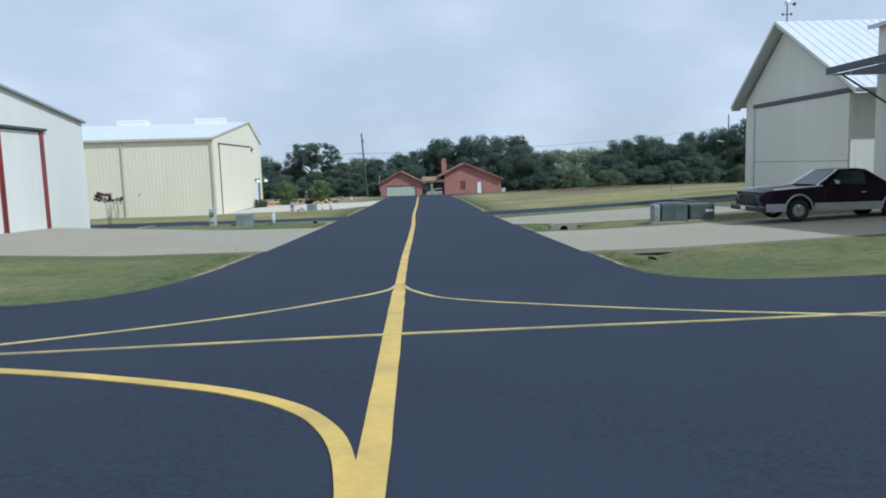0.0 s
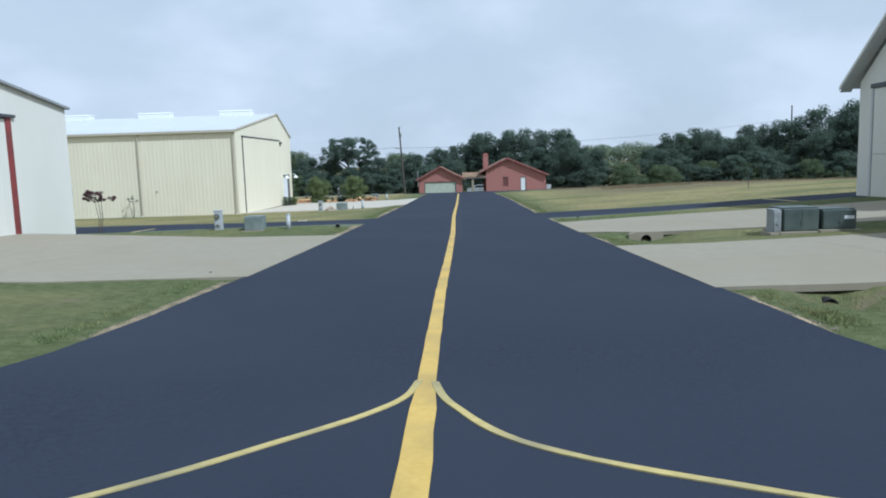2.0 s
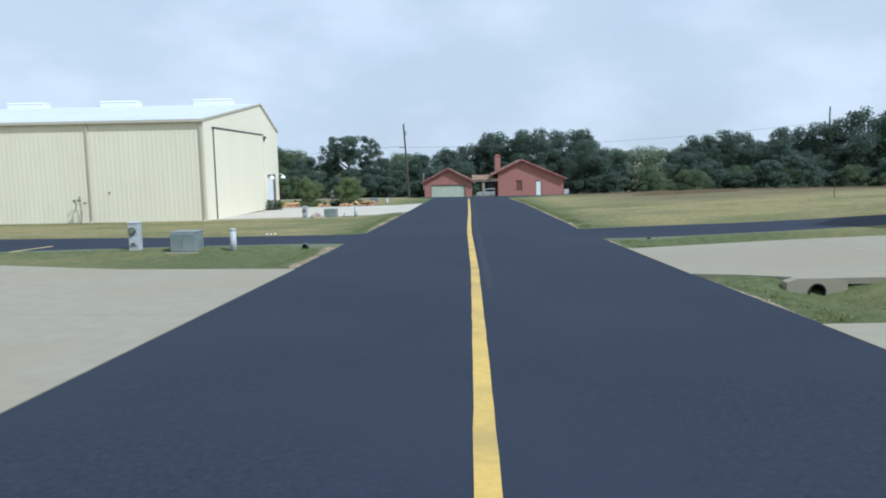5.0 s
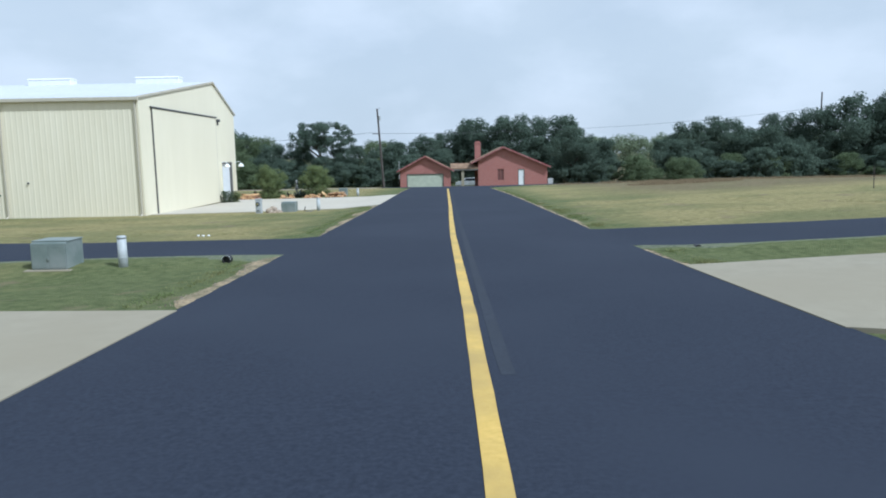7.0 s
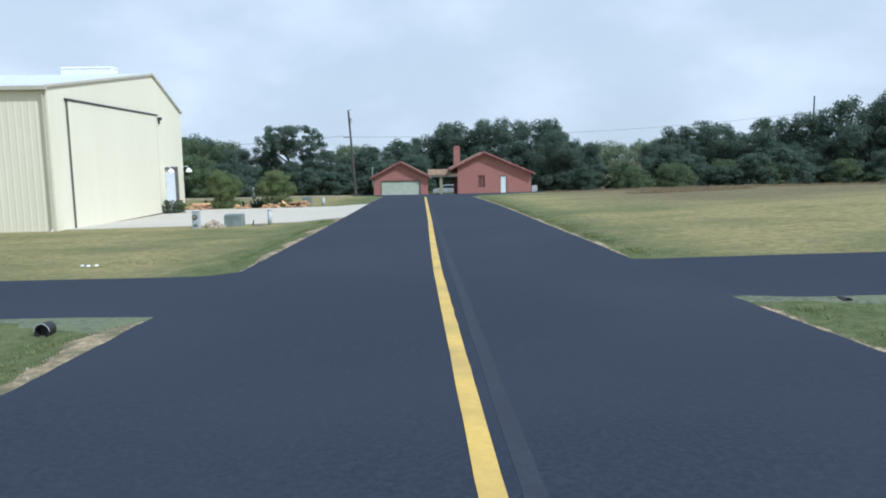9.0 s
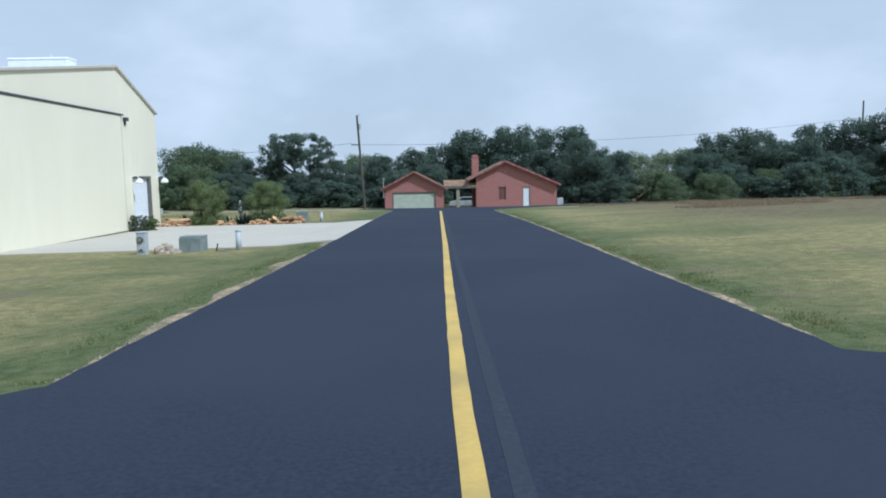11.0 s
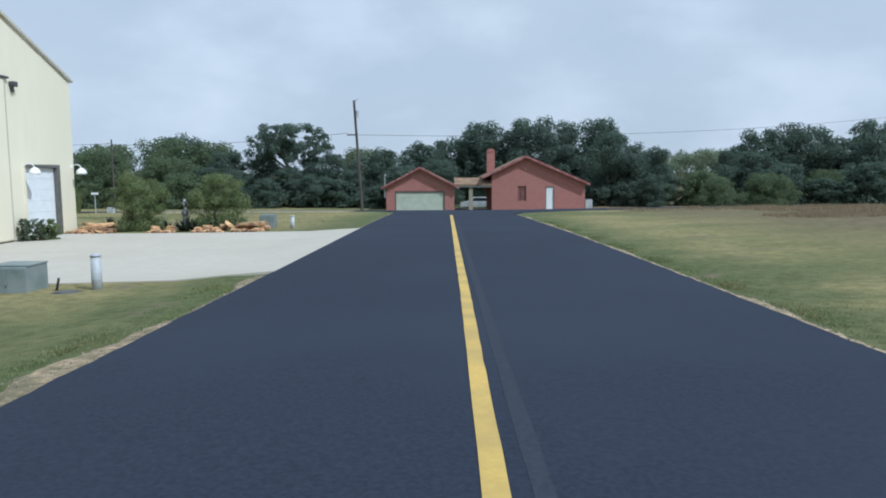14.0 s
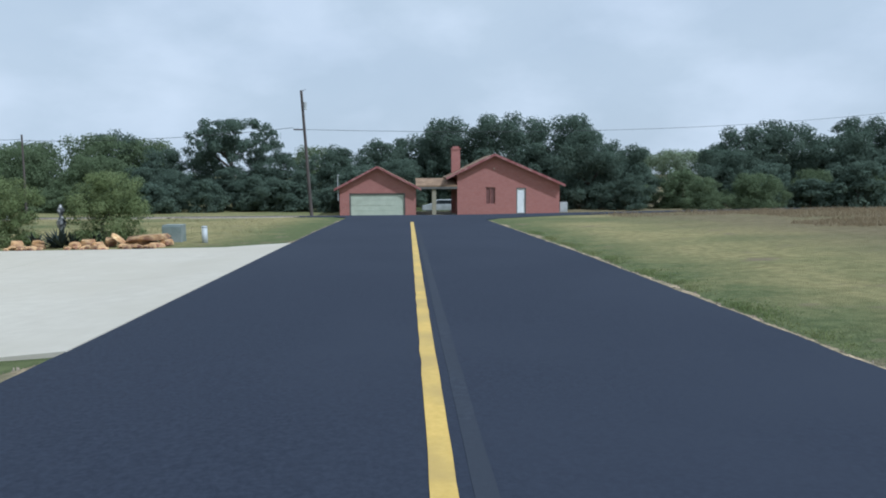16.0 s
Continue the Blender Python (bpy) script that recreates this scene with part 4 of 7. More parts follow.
def build_east_hangar():
    X, XB, Y0, Y1, YR, Z0, ZE, ZR = 17.8, 40.0, 16.3, 25.6, 21.72, -0.4, 4.85, 7.95
    h = thing("gabled_hangar", (X, Y1, Z0), "tall white steel hangar with a steep overhanging gable", "hangar")
    bm = bmesh.new()
    prism(bm, [(X, Y0, Z0), (X, Y1, Z0), (X, Y1, ZE), (X, YR, ZR), (X, Y0, ZE)], (0.22, 0, 0))
    part("gable_wall", bm, M_WHITE, h)
    for y in (Y1, Y0 + 0.2):
        bm = bmesh.new()
        box(bm, X + 0.23, XB, y - 0.2, y, Z0, ZE)
        part("long_wall", bm, M_WHITE, h)
    ov = 0.5
    for ye, ze in ((Y1 + 0.75, 4.72), (Y0 - 1.0, 4.55)):
        roof_plate(h, "pale standing-seam metal roof", (X - ov, ye, ze), (XB, ye, ze), (X - ov, YR, ZR + 0.34), (XB, YR, ZR + 0.34), 0.12, 0.018, 0.45)
        bm = bmesh.new()
        prism(bm, [(X - ov - 0.03, ye, ze - 0.14), (X - ov - 0.03, YR, ZR + 0.20), (X - ov - 0.03, YR, ZR + 0.36), (X - ov - 0.03, ye, ze + 0.02)], (0.03, 0, 0))
        part("fascia", bm, M_WHITE, h, "white fascia board")
        # Greyer than the walls: the overhang's shade is put into the soffit colour.
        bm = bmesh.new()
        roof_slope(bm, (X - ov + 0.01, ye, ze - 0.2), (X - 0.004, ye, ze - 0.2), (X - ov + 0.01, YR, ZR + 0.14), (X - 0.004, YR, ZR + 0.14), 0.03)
        part("soffit", bm, M_SOFFIT, h, "soffit greyed for the overhang's shade")
    bm = bmesh.new()
    box(bm, X - 0.13, X - 0.004, 16.3, 24.6, 4.48, 4.66, 0.01)
    part("door_header", bm, M_DARK, h, "dark door track")
    for a, b in ((-0.25, 1.72), (1.745, 4.45)):
        bm = bmesh.new()
        box(bm, X - 0.07, X - 0.004, 16.35, 24.4, a, b, 0.01)
        part("door_panel", bm, M_WHITE, h, "white hangar door panel")
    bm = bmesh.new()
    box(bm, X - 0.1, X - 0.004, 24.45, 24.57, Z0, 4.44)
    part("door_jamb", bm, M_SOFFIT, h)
    # weather vane mast at the ridge
    VX = 17.85
    vane = thing("weather_station", (VX, YR, ZR + 0.35), "small weather station mast on a roof ridge", "weather vane")
    bm = bmesh.new()
    tube(bm, (VX, YR, ZR + 0.3), (VX, YR, ZR + 1.25), 0.03, n=8)
    part("mast", bm, M_DARK, vane)
    bm = bmesh.new()
    tube(bm, (VX - 0.2, YR, ZR + 0.66), (VX + 0.2, YR, ZR + 0.66), 0.018, n=6)
    for dx in (-0.2, 0.2):
        bmesh.ops.create_uvsphere(bm, u_segments=10, v_segments=6, radius=0.06, matrix=Matrix.Translation((VX + dx, YR, ZR + 0.662)))
    part("cup_arm", bm, M_DARK, vane)
    bm = bmesh.new()
    bmesh.ops.create_uvsphere(bm, u_segments=14, v_segments=8, radius=0.13, matrix=Matrix.Translation((VX, YR, ZR + 1.2)))
    part("globe", bm, M_LAMP, vane, "", True)
    bm = bmesh.new()
    bmesh.ops.create_uvsphere(bm, u_segments=10, v_segments=6, radius=0.08, matrix=Matrix.Translation((VX + 0.34, YR, ZR + 1.12)))
    tube(bm, (VX + 0.1, YR, ZR + 1.14), (VX + 0.32, YR, ZR + 1.12), 0.012, n=6)
    part("vane_tail", bm, M_BLACK, vane)


def build_awning_building():
    X, Y1, Z0, ZE = 16.0, 12.0, -0.2, 6.3
    h = thing("tall_shop", (X, Y1, Z0), "tall white steel workshop with a dark canopy", "workshop")
    bm = bmesh.new()
    box(bm, X, X + 16, -1.0, Y1, Z0, ZE)
    part("wall", bm, M_WHITE, h)
    for xe in (X - 0.25, X + 16.2):
        roof_plate(h, "pale metal roof", (xe, -1.2, ZE), (xe, Y1 + 0.25, ZE), (X + 8, -1.2, ZE + 1.2), (X + 8, Y1 + 0.25, ZE + 1.2), 0.12, 0.04)
    bm = bmesh.new()
    prism(bm, [(X - 2.0, 2.0, 4.62), (X - 2.0, 11.6, 4.62), (X - 0.004, 11.6, 5.0), (X - 0.004, 2.0, 5.0)], (0, 0, 0.24))
    part("canopy", bm, M_DARK, h, "dark steel canopy")
    bm = bmesh.new()
    prism(bm, [(X - 1.98, 11.5, 4.60), (X - 1.98, 2.0, 4.60), (X - 1.98, 2.0, 3.55)], (0.06, 0, 0))
    part("hanging_leaf", bm, M_DARK, h, "dark steel leaf under the canopy")
    for y in (4.2, 6.6, 8.4, 10.2):
        bm = bmesh.new()
        box(bm, X - 2.0, X - 1.984, y - 0.02, y + 0.02, 4.60 - (11.5 - y) * 0.108, 4.60)
        part("leaf_rib", bm, M_GREYBOX, h)
    for y in (3.0, 7.0, 11.3):
        bm = bmesh.new()
        tube(bm, (X - 1.7, y, 4.64), (X - 0.02, y, 3.6), 0.035, n=8)
        part("brace", bm, M_DARK, h, "dark steel brace")


build_cream_hangar()
build_white_hangar()
build_east_hangar()
build_awning_building()


# ---- the brick house ----
def build_house():
    Y, ZB = 104.2, -2.98
    h = thing("brick_house", (4.0, Y, ZB), "low red brick house with garage, breezeway and chimney", "house")
    YB = Y + 7.0
    # garage
    bm = bmesh.new()
    gx0, gx1, gr, ge, gt = -6.2, 0.55, -2.85, -0.42, 1.3
    dx0, dx1, dz = -5.35, -0.4, -0.93
    sl = (gt - ge) / (gr - gx0)
    prism(bm, [(gx0, Y, ZB), (dx0, Y, ZB), (dx0, Y, dz), (dx1, Y, dz), (dx1, Y, ZB), (gx1, Y, ZB), (gx1, Y, ge), (gr, Y, gt), (gx0, Y, ge)], (0, 0.25, 0))
    part("garage_front_wall", bm, M_BRICK, h)
    for x0, x1 in ((gx0, gx0 + 0.25), (gx1 - 0.25, gx1)):
        bm = bmesh.new()
        box(bm, x0, x1, Y + 0.251, YB, ZB, ge)
        part("garage_side_wall", bm, M_BRICK, h)
    for xe in (gx0 - 0.42, gx1 + 0.42):
        ze = ge - 0.42 * sl * 0.9
        bm = bmesh.new()
        roof_slope(bm, (xe, Y - 0.45, ze + 0.1), (xe, YB, ze + 0.1), (gr, Y - 0.45, gt + 0.14), (gr, YB, gt + 0.14), 0.12)
        part("garage_roof", bm, M_SHINGLE, h, "brown shingle roof")
        bm = bmesh.new()
        prism(bm, [(xe, Y - 0.49, ze - 0.08), (gr, Y - 0.49, gt - 0.02), (gr, Y - 0.49, gt + 0.17), (xe, Y - 0.49, ze + 0.12)], (0, 0.035, 0))
        part("fascia", bm, M_REDTRIM, h, "red fascia board")
        bm = bmesh.new()
        box(bm, xe - 0.03 if xe < 0 else xe, xe if xe < 0 else xe + 0.03, Y - 0.45, YB, ze - 0.1, ze + 0.1)
        part("fascia", bm, M_REDTRIM, h, "red fascia board")
    n = 4
    bm = bmesh.new()
    box(bm, dx0 + 0.12, dx1 - 0.12, Y + 0.18, Y + 0.2, ZB, dz - 0.14)
    gd = part("garage_door", bm, M_GARAGE, h, "pale sage sectional garage door")
    for k in range(n):
        a, b = ZB + (dz - 0.14 - ZB) * k / n, ZB + (dz - 0.14 - ZB) * (k + 1) / n
        bm = bmesh.new()
        box(bm, dx0 + 0.125, dx1 - 0.125, Y + 0.12, Y + 0.17, a + 0.008, b - 0.008, 0.01)
        part("panel", bm, M_GARAGE, gd)
    for x0, x1, z0, z1 in ((dx0, dx0 + 0.12, ZB, dz - 0.13), (dx1 - 0.12, dx1, ZB, dz - 0.13), (dx0, dx1, dz - 0.13, dz)):
        bm = bmesh.new()
        box(bm, x0 + 0.003, x1 - 0.003, Y + 0.04, Y + 0.2, z0, z1 - 0.003)
        part("door_frame", bm, M_TRIM, gd, "dark door frame")
    # main wing
    hx0, hx1, hr, ht = 4.25, 13.45, 7.55, 2.36
    sl1, sl2 = 0.47, 0.425
    zl, zr_ = ht - sl1 * (hr - hx0), ht - sl2 * (hx1 - hr)
    wx0, wx1, wz0, wz1 = 6.78, 7.66, -1.98, -0.45
    ex0, ex1, ez = 9.55, 10.42, -0.52
    bm = bmesh.new()
    prism(bm, [(hx0, Y, ZB), (wx0, Y, ZB), (wx0, Y, zl - 0.1), (hr, Y, ht - 0.15), (hr, Y, ht), (hx0, Y, zl)], (0, 0.25, 0))
    prism(bm, [(wx0 + 0.0005, Y, ZB), (wx1, Y, ZB), (wx1, Y, wz0), (wx0 + 0.0005, Y, wz0)], (0, 0.25, 0))
    prism(bm, [(wx0 + 0.0005, Y, wz1), (wx1, Y, wz1), (wx1, Y, ht - 0.2), (hr, Y, ht - 0.151), (wx0 + 0.0005, Y, zl - 0.101)], (0, 0.25, 0))
    prism(bm, [(wx1 + 0.0005, Y, ZB), (ex0, Y, ZB), (ex0, Y, ez), (ex1, Y, ez), (ex1, Y, ZB), (hx1, Y, ZB), (hx1, Y, zr_), (hr + 0.0005, Y, ht), (hr + 0.0005, Y, ht - 0.15), (wx1 + 0.0005, Y, ht - 0.2)], (0, 0.25, 0))
    part("main_front_wall", bm, M_BRICK, h)
    for x0, x1, zt in ((hx0, hx0 + 0.25, zl), (hx1 - 0.25, hx1, zr_)):
        bm = bmesh.new()
        box(bm, x0, x1, Y + 0.251, YB, ZB, zt)
        part("main_side_wall", bm, M_BRICK, h)
    for xe, s in ((hx0 - 1.0, sl1), (hx1 + 0.42, sl2)):
        ze = ht - s * abs(xe - hr)
        bm = bmesh.new()
        roof_slope(bm, (xe, Y - 0.5, ze + 0.1), (xe, YB, ze + 0.1), (hr, Y - 0.5, ht + 0.13), (hr, YB, ht + 0.13), 0.12)
        part("main_roof", bm, M_SHINGLE, h, "brown shingle roof")
        bm = bmesh.new()
        prism(bm, [(xe, Y - 0.54, ze - 0.1), (hr, Y - 0.54, ht - 0.05), (hr, Y - 0.54, ht + 0.17), (xe, Y - 0.54, ze + 0.12)], (0, 0.035, 0))
        part("fascia", bm, M_REDTRIM, h, "red fascia board")
    # dark window in the main gable
    bm = bmesh.new()
    box(bm, wx0 + 0.05, wx1 - 0.05, Y + 0.12, Y + 0.15, wz0 + 0.05, wz1 - 0.05)
    win = part("window", bm, M_BLIND, h, "window with a closed brown blind")
    for x0, x1, z0, z1 in ((wx0, wx0 + 0.06, wz0, wz1), (wx1 - 0.06, wx1, wz0, wz1), (wx0 + 0.061, wx1 - 0.061, wz1 - 0.06, wz1), (wx0 + 0.061, wx1 - 0.061, wz0, wz0 + 0.06), ((wx0 + wx1) / 2 - 0.02, (wx0 + wx1) / 2 + 0.02, wz0 + 0.061, wz1 - 0.061)):
        bm = bmesh.new()
        box(bm, x0 + 0.002, x1 - 0.002, Y + 0.05, Y + 0.11, z0 + 0.002, z1 - 0.002)
        part("frame", bm, M_BRICK, win)
    # white door, with frame and step
    bm = bmesh.new()
    box(bm, ex0 + 0.09, ex1 - 0.09, Y + 0.08, Y + 0.13, ZB + 0.2, ez - 0.09, 0.01)
    fd = part("front_door", bm, M_DOORWHITE, h, "pale grey-white panel door")
    for x0, x1, z0, z1 in ((ex0, ex0 + 0.09, ZB + 0.19, ez), (ex1 - 0.09, ex1, ZB + 0.19, ez), (ex0 + 0.091, ex1 - 0.091, ez - 0.09, ez)):
        bm = bmesh.new()
        box(bm, x0 + 0.002, x1 - 0.002, Y + 0.02, Y + 0.16, z0, z1 - 0.002)
        part("frame", bm, M_TRIM, fd, "dark door frame")
    bm = bmesh.new()
    bmesh.ops.create_uvsphere(bm, u_segments=8, v_segments=6, radius=0.035, matrix=Matrix.Translation((ex1 - 0.17, Y + 0.05, -1.55)))
    part("door_knob", bm, M_CHROME, fd)
    bm = bmesh.new()
    box(bm, ex0 - 0.3, ex1 + 0.3, Y - 0.6, Y - 0.004, ZB - 0.1, ZB + 0.16, 0.02)
    part("doorstep", bm, M_CONCRETE, h, "concrete doorstep")
    bm = bmesh.new()
    box(bm, 10.9, 13.5, Y - 0.25, Y - 0.004, ZB - 0.1, ZB + 0.13, 0.02)
    part("footing", bm, M_CONCRETE, h, "pale concrete footing")
    bm = bmesh.new()
    tube(bm, (hr, Y, 1.2), (hr, Y - 0.10, 1.2), 0.06, n=12)
    part("gable_lamp", bm, M_TAN, h, "small tan lamp")
    # chimney with corbelled cap
    bm = bmesh.new()
    box(bm, 3.95, 4.75, Y + 3.2, Y + 4.0, ZB, 3.0)
    box(bm, 3.9, 4.8, Y + 3.15, Y + 4.05, 3.0, 3.12)
    box(bm, 4.05, 4.65, Y + 3.3, Y + 3.9, 3.12, 3.3)
    part("chimney", bm, M_BRICK, h)
    # breezeway
    bm = bmesh.new()
    prism(bm, [(0.56, Y - 0.1, -0.27), (0.56, Y + 2.6, 0.37), (0.56, Y + 5.2, -0.27), (0.56, Y + 5.2, -0.39), (0.56, Y + 2.6, 0.25), (0.56, Y - 0.1, -0.39)], (3.685, 0, 0))
    part("breezeway_roof", bm, M_SHINGLE, h, "brown shingle breezeway roof")
    bm = bmesh.new()
    box(bm, 0.56, 4.24, Y - 0.14, Y - 0.02, -0.58, -0.395)
    part("beam", bm, M_TRIM, h, "dark beam")
    bm = bmesh.new()
    box(bm, 1.98, 2.36, Y - 0.02, Y + 0.34, ZB, -0.585, 0.02)
    part("post", bm, M_CONCRETE, h, "pale square post")
    bm = bmesh.new()
    box(bm, 0.56, 4.24, Y + 0.4, YB, ZB - 0.1, ZB + 0.06)
    part("breezeway_floor", bm, M_CONCRETE, h)
    bm = bmesh.new()
    tube(bm, (-6.32, Y - 0.12, -1.6), (-6.32, Y - 0.12, 0.72), 0.035, n=8)
    tube(bm, (-6.32, Y - 0.12, 0.72), (-6.2, Y - 0.3, 0.66), 0.045, 0.05, 8)
    part("service_mast", bm, M_GREYBOX, h, "grey electric service mast")
    # air conditioner
    ac = thing("air_conditioner", (13.95, Y + 0.8, gz(13.95, Y + 0.8)), "grey outdoor air conditioning unit beside a brick wall", "air conditioner")
    z0 = gz(13.95, Y + 0.8) - 0.05
    bm = bmesh.new()
    box(bm, 13.6, 14.3, Y + 0.45, Y + 1.15, z0 + 0.1, z0 + 1.0, 0.03)
    part("casing", bm, M_GREYBOX, ac)
    bm = bmesh.new()
    tube(bm, (13.95, Y + 0.8, z0 + 1.0), (13.95, Y + 0.8, z0 + 1.05), 0.28, n=16)
    part("fan_guard", bm, M_DARK, ac)
    bm = bmesh.new()
    box(bm, 13.55, 14.35, Y + 0.4, Y + 1.2, z0, z0 + 0.1)
    part("pad", bm, M_CONCRETE, ac)


def wheel(parent, x, y, z, r, w, ydir):
    """A tyre with a rim, its axle along y; ydir points to the outside."""
    bm = bmesh.new()
    prof = [(r * 0.62, -w / 2), (r * 0.9, -w / 2), (r, -w * 0.32), (r, w * 0.32), (r * 0.9, w / 2), (r * 0.62, w / 2)]
    rings = []
    for k in range(24):
        a = 2 * math.pi * k / 24
        rings.append([bm.verts.new((x + rr * math.cos(a), y + o, z + rr * math.sin(a))) for rr, o in prof])
    for k in range(24):
        p, q = rings[k], rings[(k + 1) % 24]
        for i in range(6):
            bm.faces.new((p[i], p[(i + 1) % 6], q[(i + 1) % 6], q[i]))
    bmesh.ops.recalc_face_normals(bm, faces=bm.faces[:])
    t = part("wheel", bm, M_RUBBER, parent, "black tyre", True)
    bm = bmesh.new()
    tube(bm, (x, y - w * 0.3, z), (x, y + ydir * w * 0.32, z), r * 0.62, r * 0.56, 20)
    for k in range(5):
        a = 2 * math.pi * k / 5
        tube(bm, (x + 0.1 * math.cos(a), y + ydir * w * 0.33, z + 0.1 * math.sin(a)), (x + r * 0.5 * math.cos(a), y + ydir * w * 0.36, z + r * 0.5 * math.sin(a)), 0.035, n=6)
    tube(bm, (x, y + ydir * w * 0.3, z), (x, y + ydir * w * 0.42, z), 0.07, 0.05, 12)
    part("rim", bm, M_CHROME, t, "silver wheel rim")


def loft(bm, stations):
    """Joins rings of points, one ring a station, into a closed shell."""
    rings = [[bm.verts.new(p) for p in s] for s in stations]
    n = len(rings[0])
    for a, b in zip(rings, rings[1:]):
        for i in range(n):
            bm.faces.new((a[i], a[(i + 1) % n], b[(i + 1) % n], b[i]))
    bm.faces.new(rings[0])
    bm.faces.new(rings[-1][::-1])
    bmesh.ops.recalc_face_normals(bm, faces=bm.faces[:])
    return bm


def build_pickup(x0, y0):
    """A low coupe pickup, its nose towards -x; x0 is the nose, y0 its middle line."""
    z0 = gz(x0 + 2, y0) + 0.02
    t = thing("coupe_pickup", (x0 + 2.5, y0, z0), "dark maroon coupe pickup with a silver lower band, parked on concrete", "car")
    W = 0.91
    # the long nose, and the tall body above the bumpers
    X = lambda x: float(np.interp(x, [-0.1, 0.58, 6.0], [-0.40, 0.54, 6.0]))
    Z = lambda z: z if z < 0.5 else 0.5 + (z - 0.5) * 1.16
    P = lambda x, y, z: (x0 + X(x), y0 + y, z0 + Z(z))
    C = lambda x, y, z: (x0 + x - 0.11, y0 + y, z0 + Z(z) - (0.06 if z > 1.1 else 0.0))
    # upper body with arches cut in its side profile
    def arch(cx, r, n=10):
        return [(cx + r * math.cos(math.pi * k / n), 0.34 + r * math.sin(math.pi * k / n)) for k in range(n + 1)]
    low = [(0.12, 0.30)] + [(x, z) for x, z in reversed(arch(0.98, 0.40))] + [(x, z) for x, z in reversed(arch(3.95, 0.40))] + [(5.05, 0.34)]
    upper = [(5.12, 0.50), (5.1, 0.92), (3.0, 0.97), (1.62, 0.98), (0.3, 0.91), (0.08, 0.85), (0.05, 0.45)]
    bm = bmesh.new()
    prism(bm, [P(x, -W, z) for x, z in low + upper], (0, 2 * W, 0))
    es = [e for e in bm.edges if abs(e.verts[0].co.y - e.verts[1].co.y) < 0.01 and min(e.verts[0].co.z, e.verts[1].co.z) > z0 + 0.62]
    bmesh.ops.bevel(bm, geom=es, offset=0.05, segments=3, affect="EDGES", profile=0.6)
    part("body", bm, M_CAR_DARK, t)
    # silver lower band on both flanks, cut round the arches
    for s in (-1, 1):
        for a, b in ((-0.08, 0.55), (1.42, 3.52), (4.38, 5.05)):
            bm = bmesh.new()
            box(bm, x0 + a, x0 + b, y0 + s * W - 0.004 if s > 0 else y0 - W - 0.02, y0 + W + 0.02 if s > 0 else y0 - W + 0.004, z0 + 0.31, z0 + 0.55, 0.006)
            part("rocker_band", bm, M_CAR_SILVER, t, "silver lower band")
        for cx in (0.98, 3.95):
            bm = bmesh.new()
            pts = arch(cx, 0.43, 14)
            for (ax, az), (bx, bz) in zip(pts, pts[1:]):
                tube(bm, P(ax, s * (W + 0.006), az), P(bx, s * (W + 0.006), bz), 0.028, n=8)
            part("arch_trim", bm, M_CAR_SILVER, t, "silver wheel-arch trim")
        bm = bmesh.new()
        tube(bm, P(0.3, s * (W - 0.03), 0.905), P(1.7, s * (W - 0.05), 0.985), 0.024, n=6)
        part("fender_trim", bm, M_PICKUP_TRIM, t, "bright wing-top trim")
    # cabin
    bm = bmesh.new()
    loft(bm, [[C(1.62, -0.78, 0.93), C(1.62, 0.78, 0.93), C(1.66, 0.76, 0.95), C(1.66, -0.76, 0.95)],
              [C(2.35, -0.80, 0.92), C(2.35, 0.80, 0.92), C(2.35, 0.60, 1.44), C(2.35, -0.60, 1.44)],
              [C(2.95, -0.82, 0.92), C(2.95, 0.82, 0.92), C(2.95, 0.60, 1.47), C(2.95, -0.60, 1.47)],
              [C(3.25, -0.82, 0.92), C(3.25, 0.82, 0.92), C(3.25, 0.60, 1.435), C(3.25, -0.60, 1.435)],
              [C(3.95, -0.86, 0.92), C(3.95, 0.86, 0.92), C(3.95, 0.84, 0.96), C(3.95, -0.84, 0.96)]])
    part("cabin", bm, M_CAR_DARK, t)
    # windows lie just proud of the cabin
    bm = bmesh.new()
    prism(bm, [C(1.70, -0.68, 1.005), C(1.70, 0.68, 1.005), C(2.29, 0.52, 1.415), C(2.29, -0.52, 1.415)], (-0.012, 0, 0.012))
    part("windscreen", bm, M_WINDOW, t, "dark raked windscreen")
    for s in (-1, 1):
        bm = bmesh.new()
        prism(bm, [C(2.05, s * 0.775, 1.0), C(3.16, s * 0.795, 1.0), C(3.16, s * 0.635, 1.40), C(2.43, s * 0.635, 1.40)], (0, s * 0.012, 0.004))
        part("side_window", bm, M_WINDOW, t, "dark side window")
        bm = bmesh.new()
        a, b = C(1.66, s * 0.765, 0.99), C(2.36, s * 0.61, 1.445)
        tube(bm, a, b, 0.03, n=8)
        part("screen_pillar", bm, M_PICKUP_TRIM, t, "bright screen pillar")
        bm = bmesh.new()
        box(bm, x0 + 2.0, x0 + 2.14, y0 + s * 0.9 - 0.09, y0 + s * 0.9 + 0.09, z0 + 1.10, z0 + 1.23, 0.025)
        part("wing_mirror", bm, M_CHROME, t, "chrome wing mirror")
        bm = bmesh.new()
        box(bm, x0 + 2.85, x0 + 3.0, y0 + s * (W + 0.012) - 0.012, y0 + s * (W + 0.012) + 0.012, z0 + 0.83, z0 + 0.86, 0.006)
        part("door_handle", bm, M_CHROME, t, "chrome door handle")
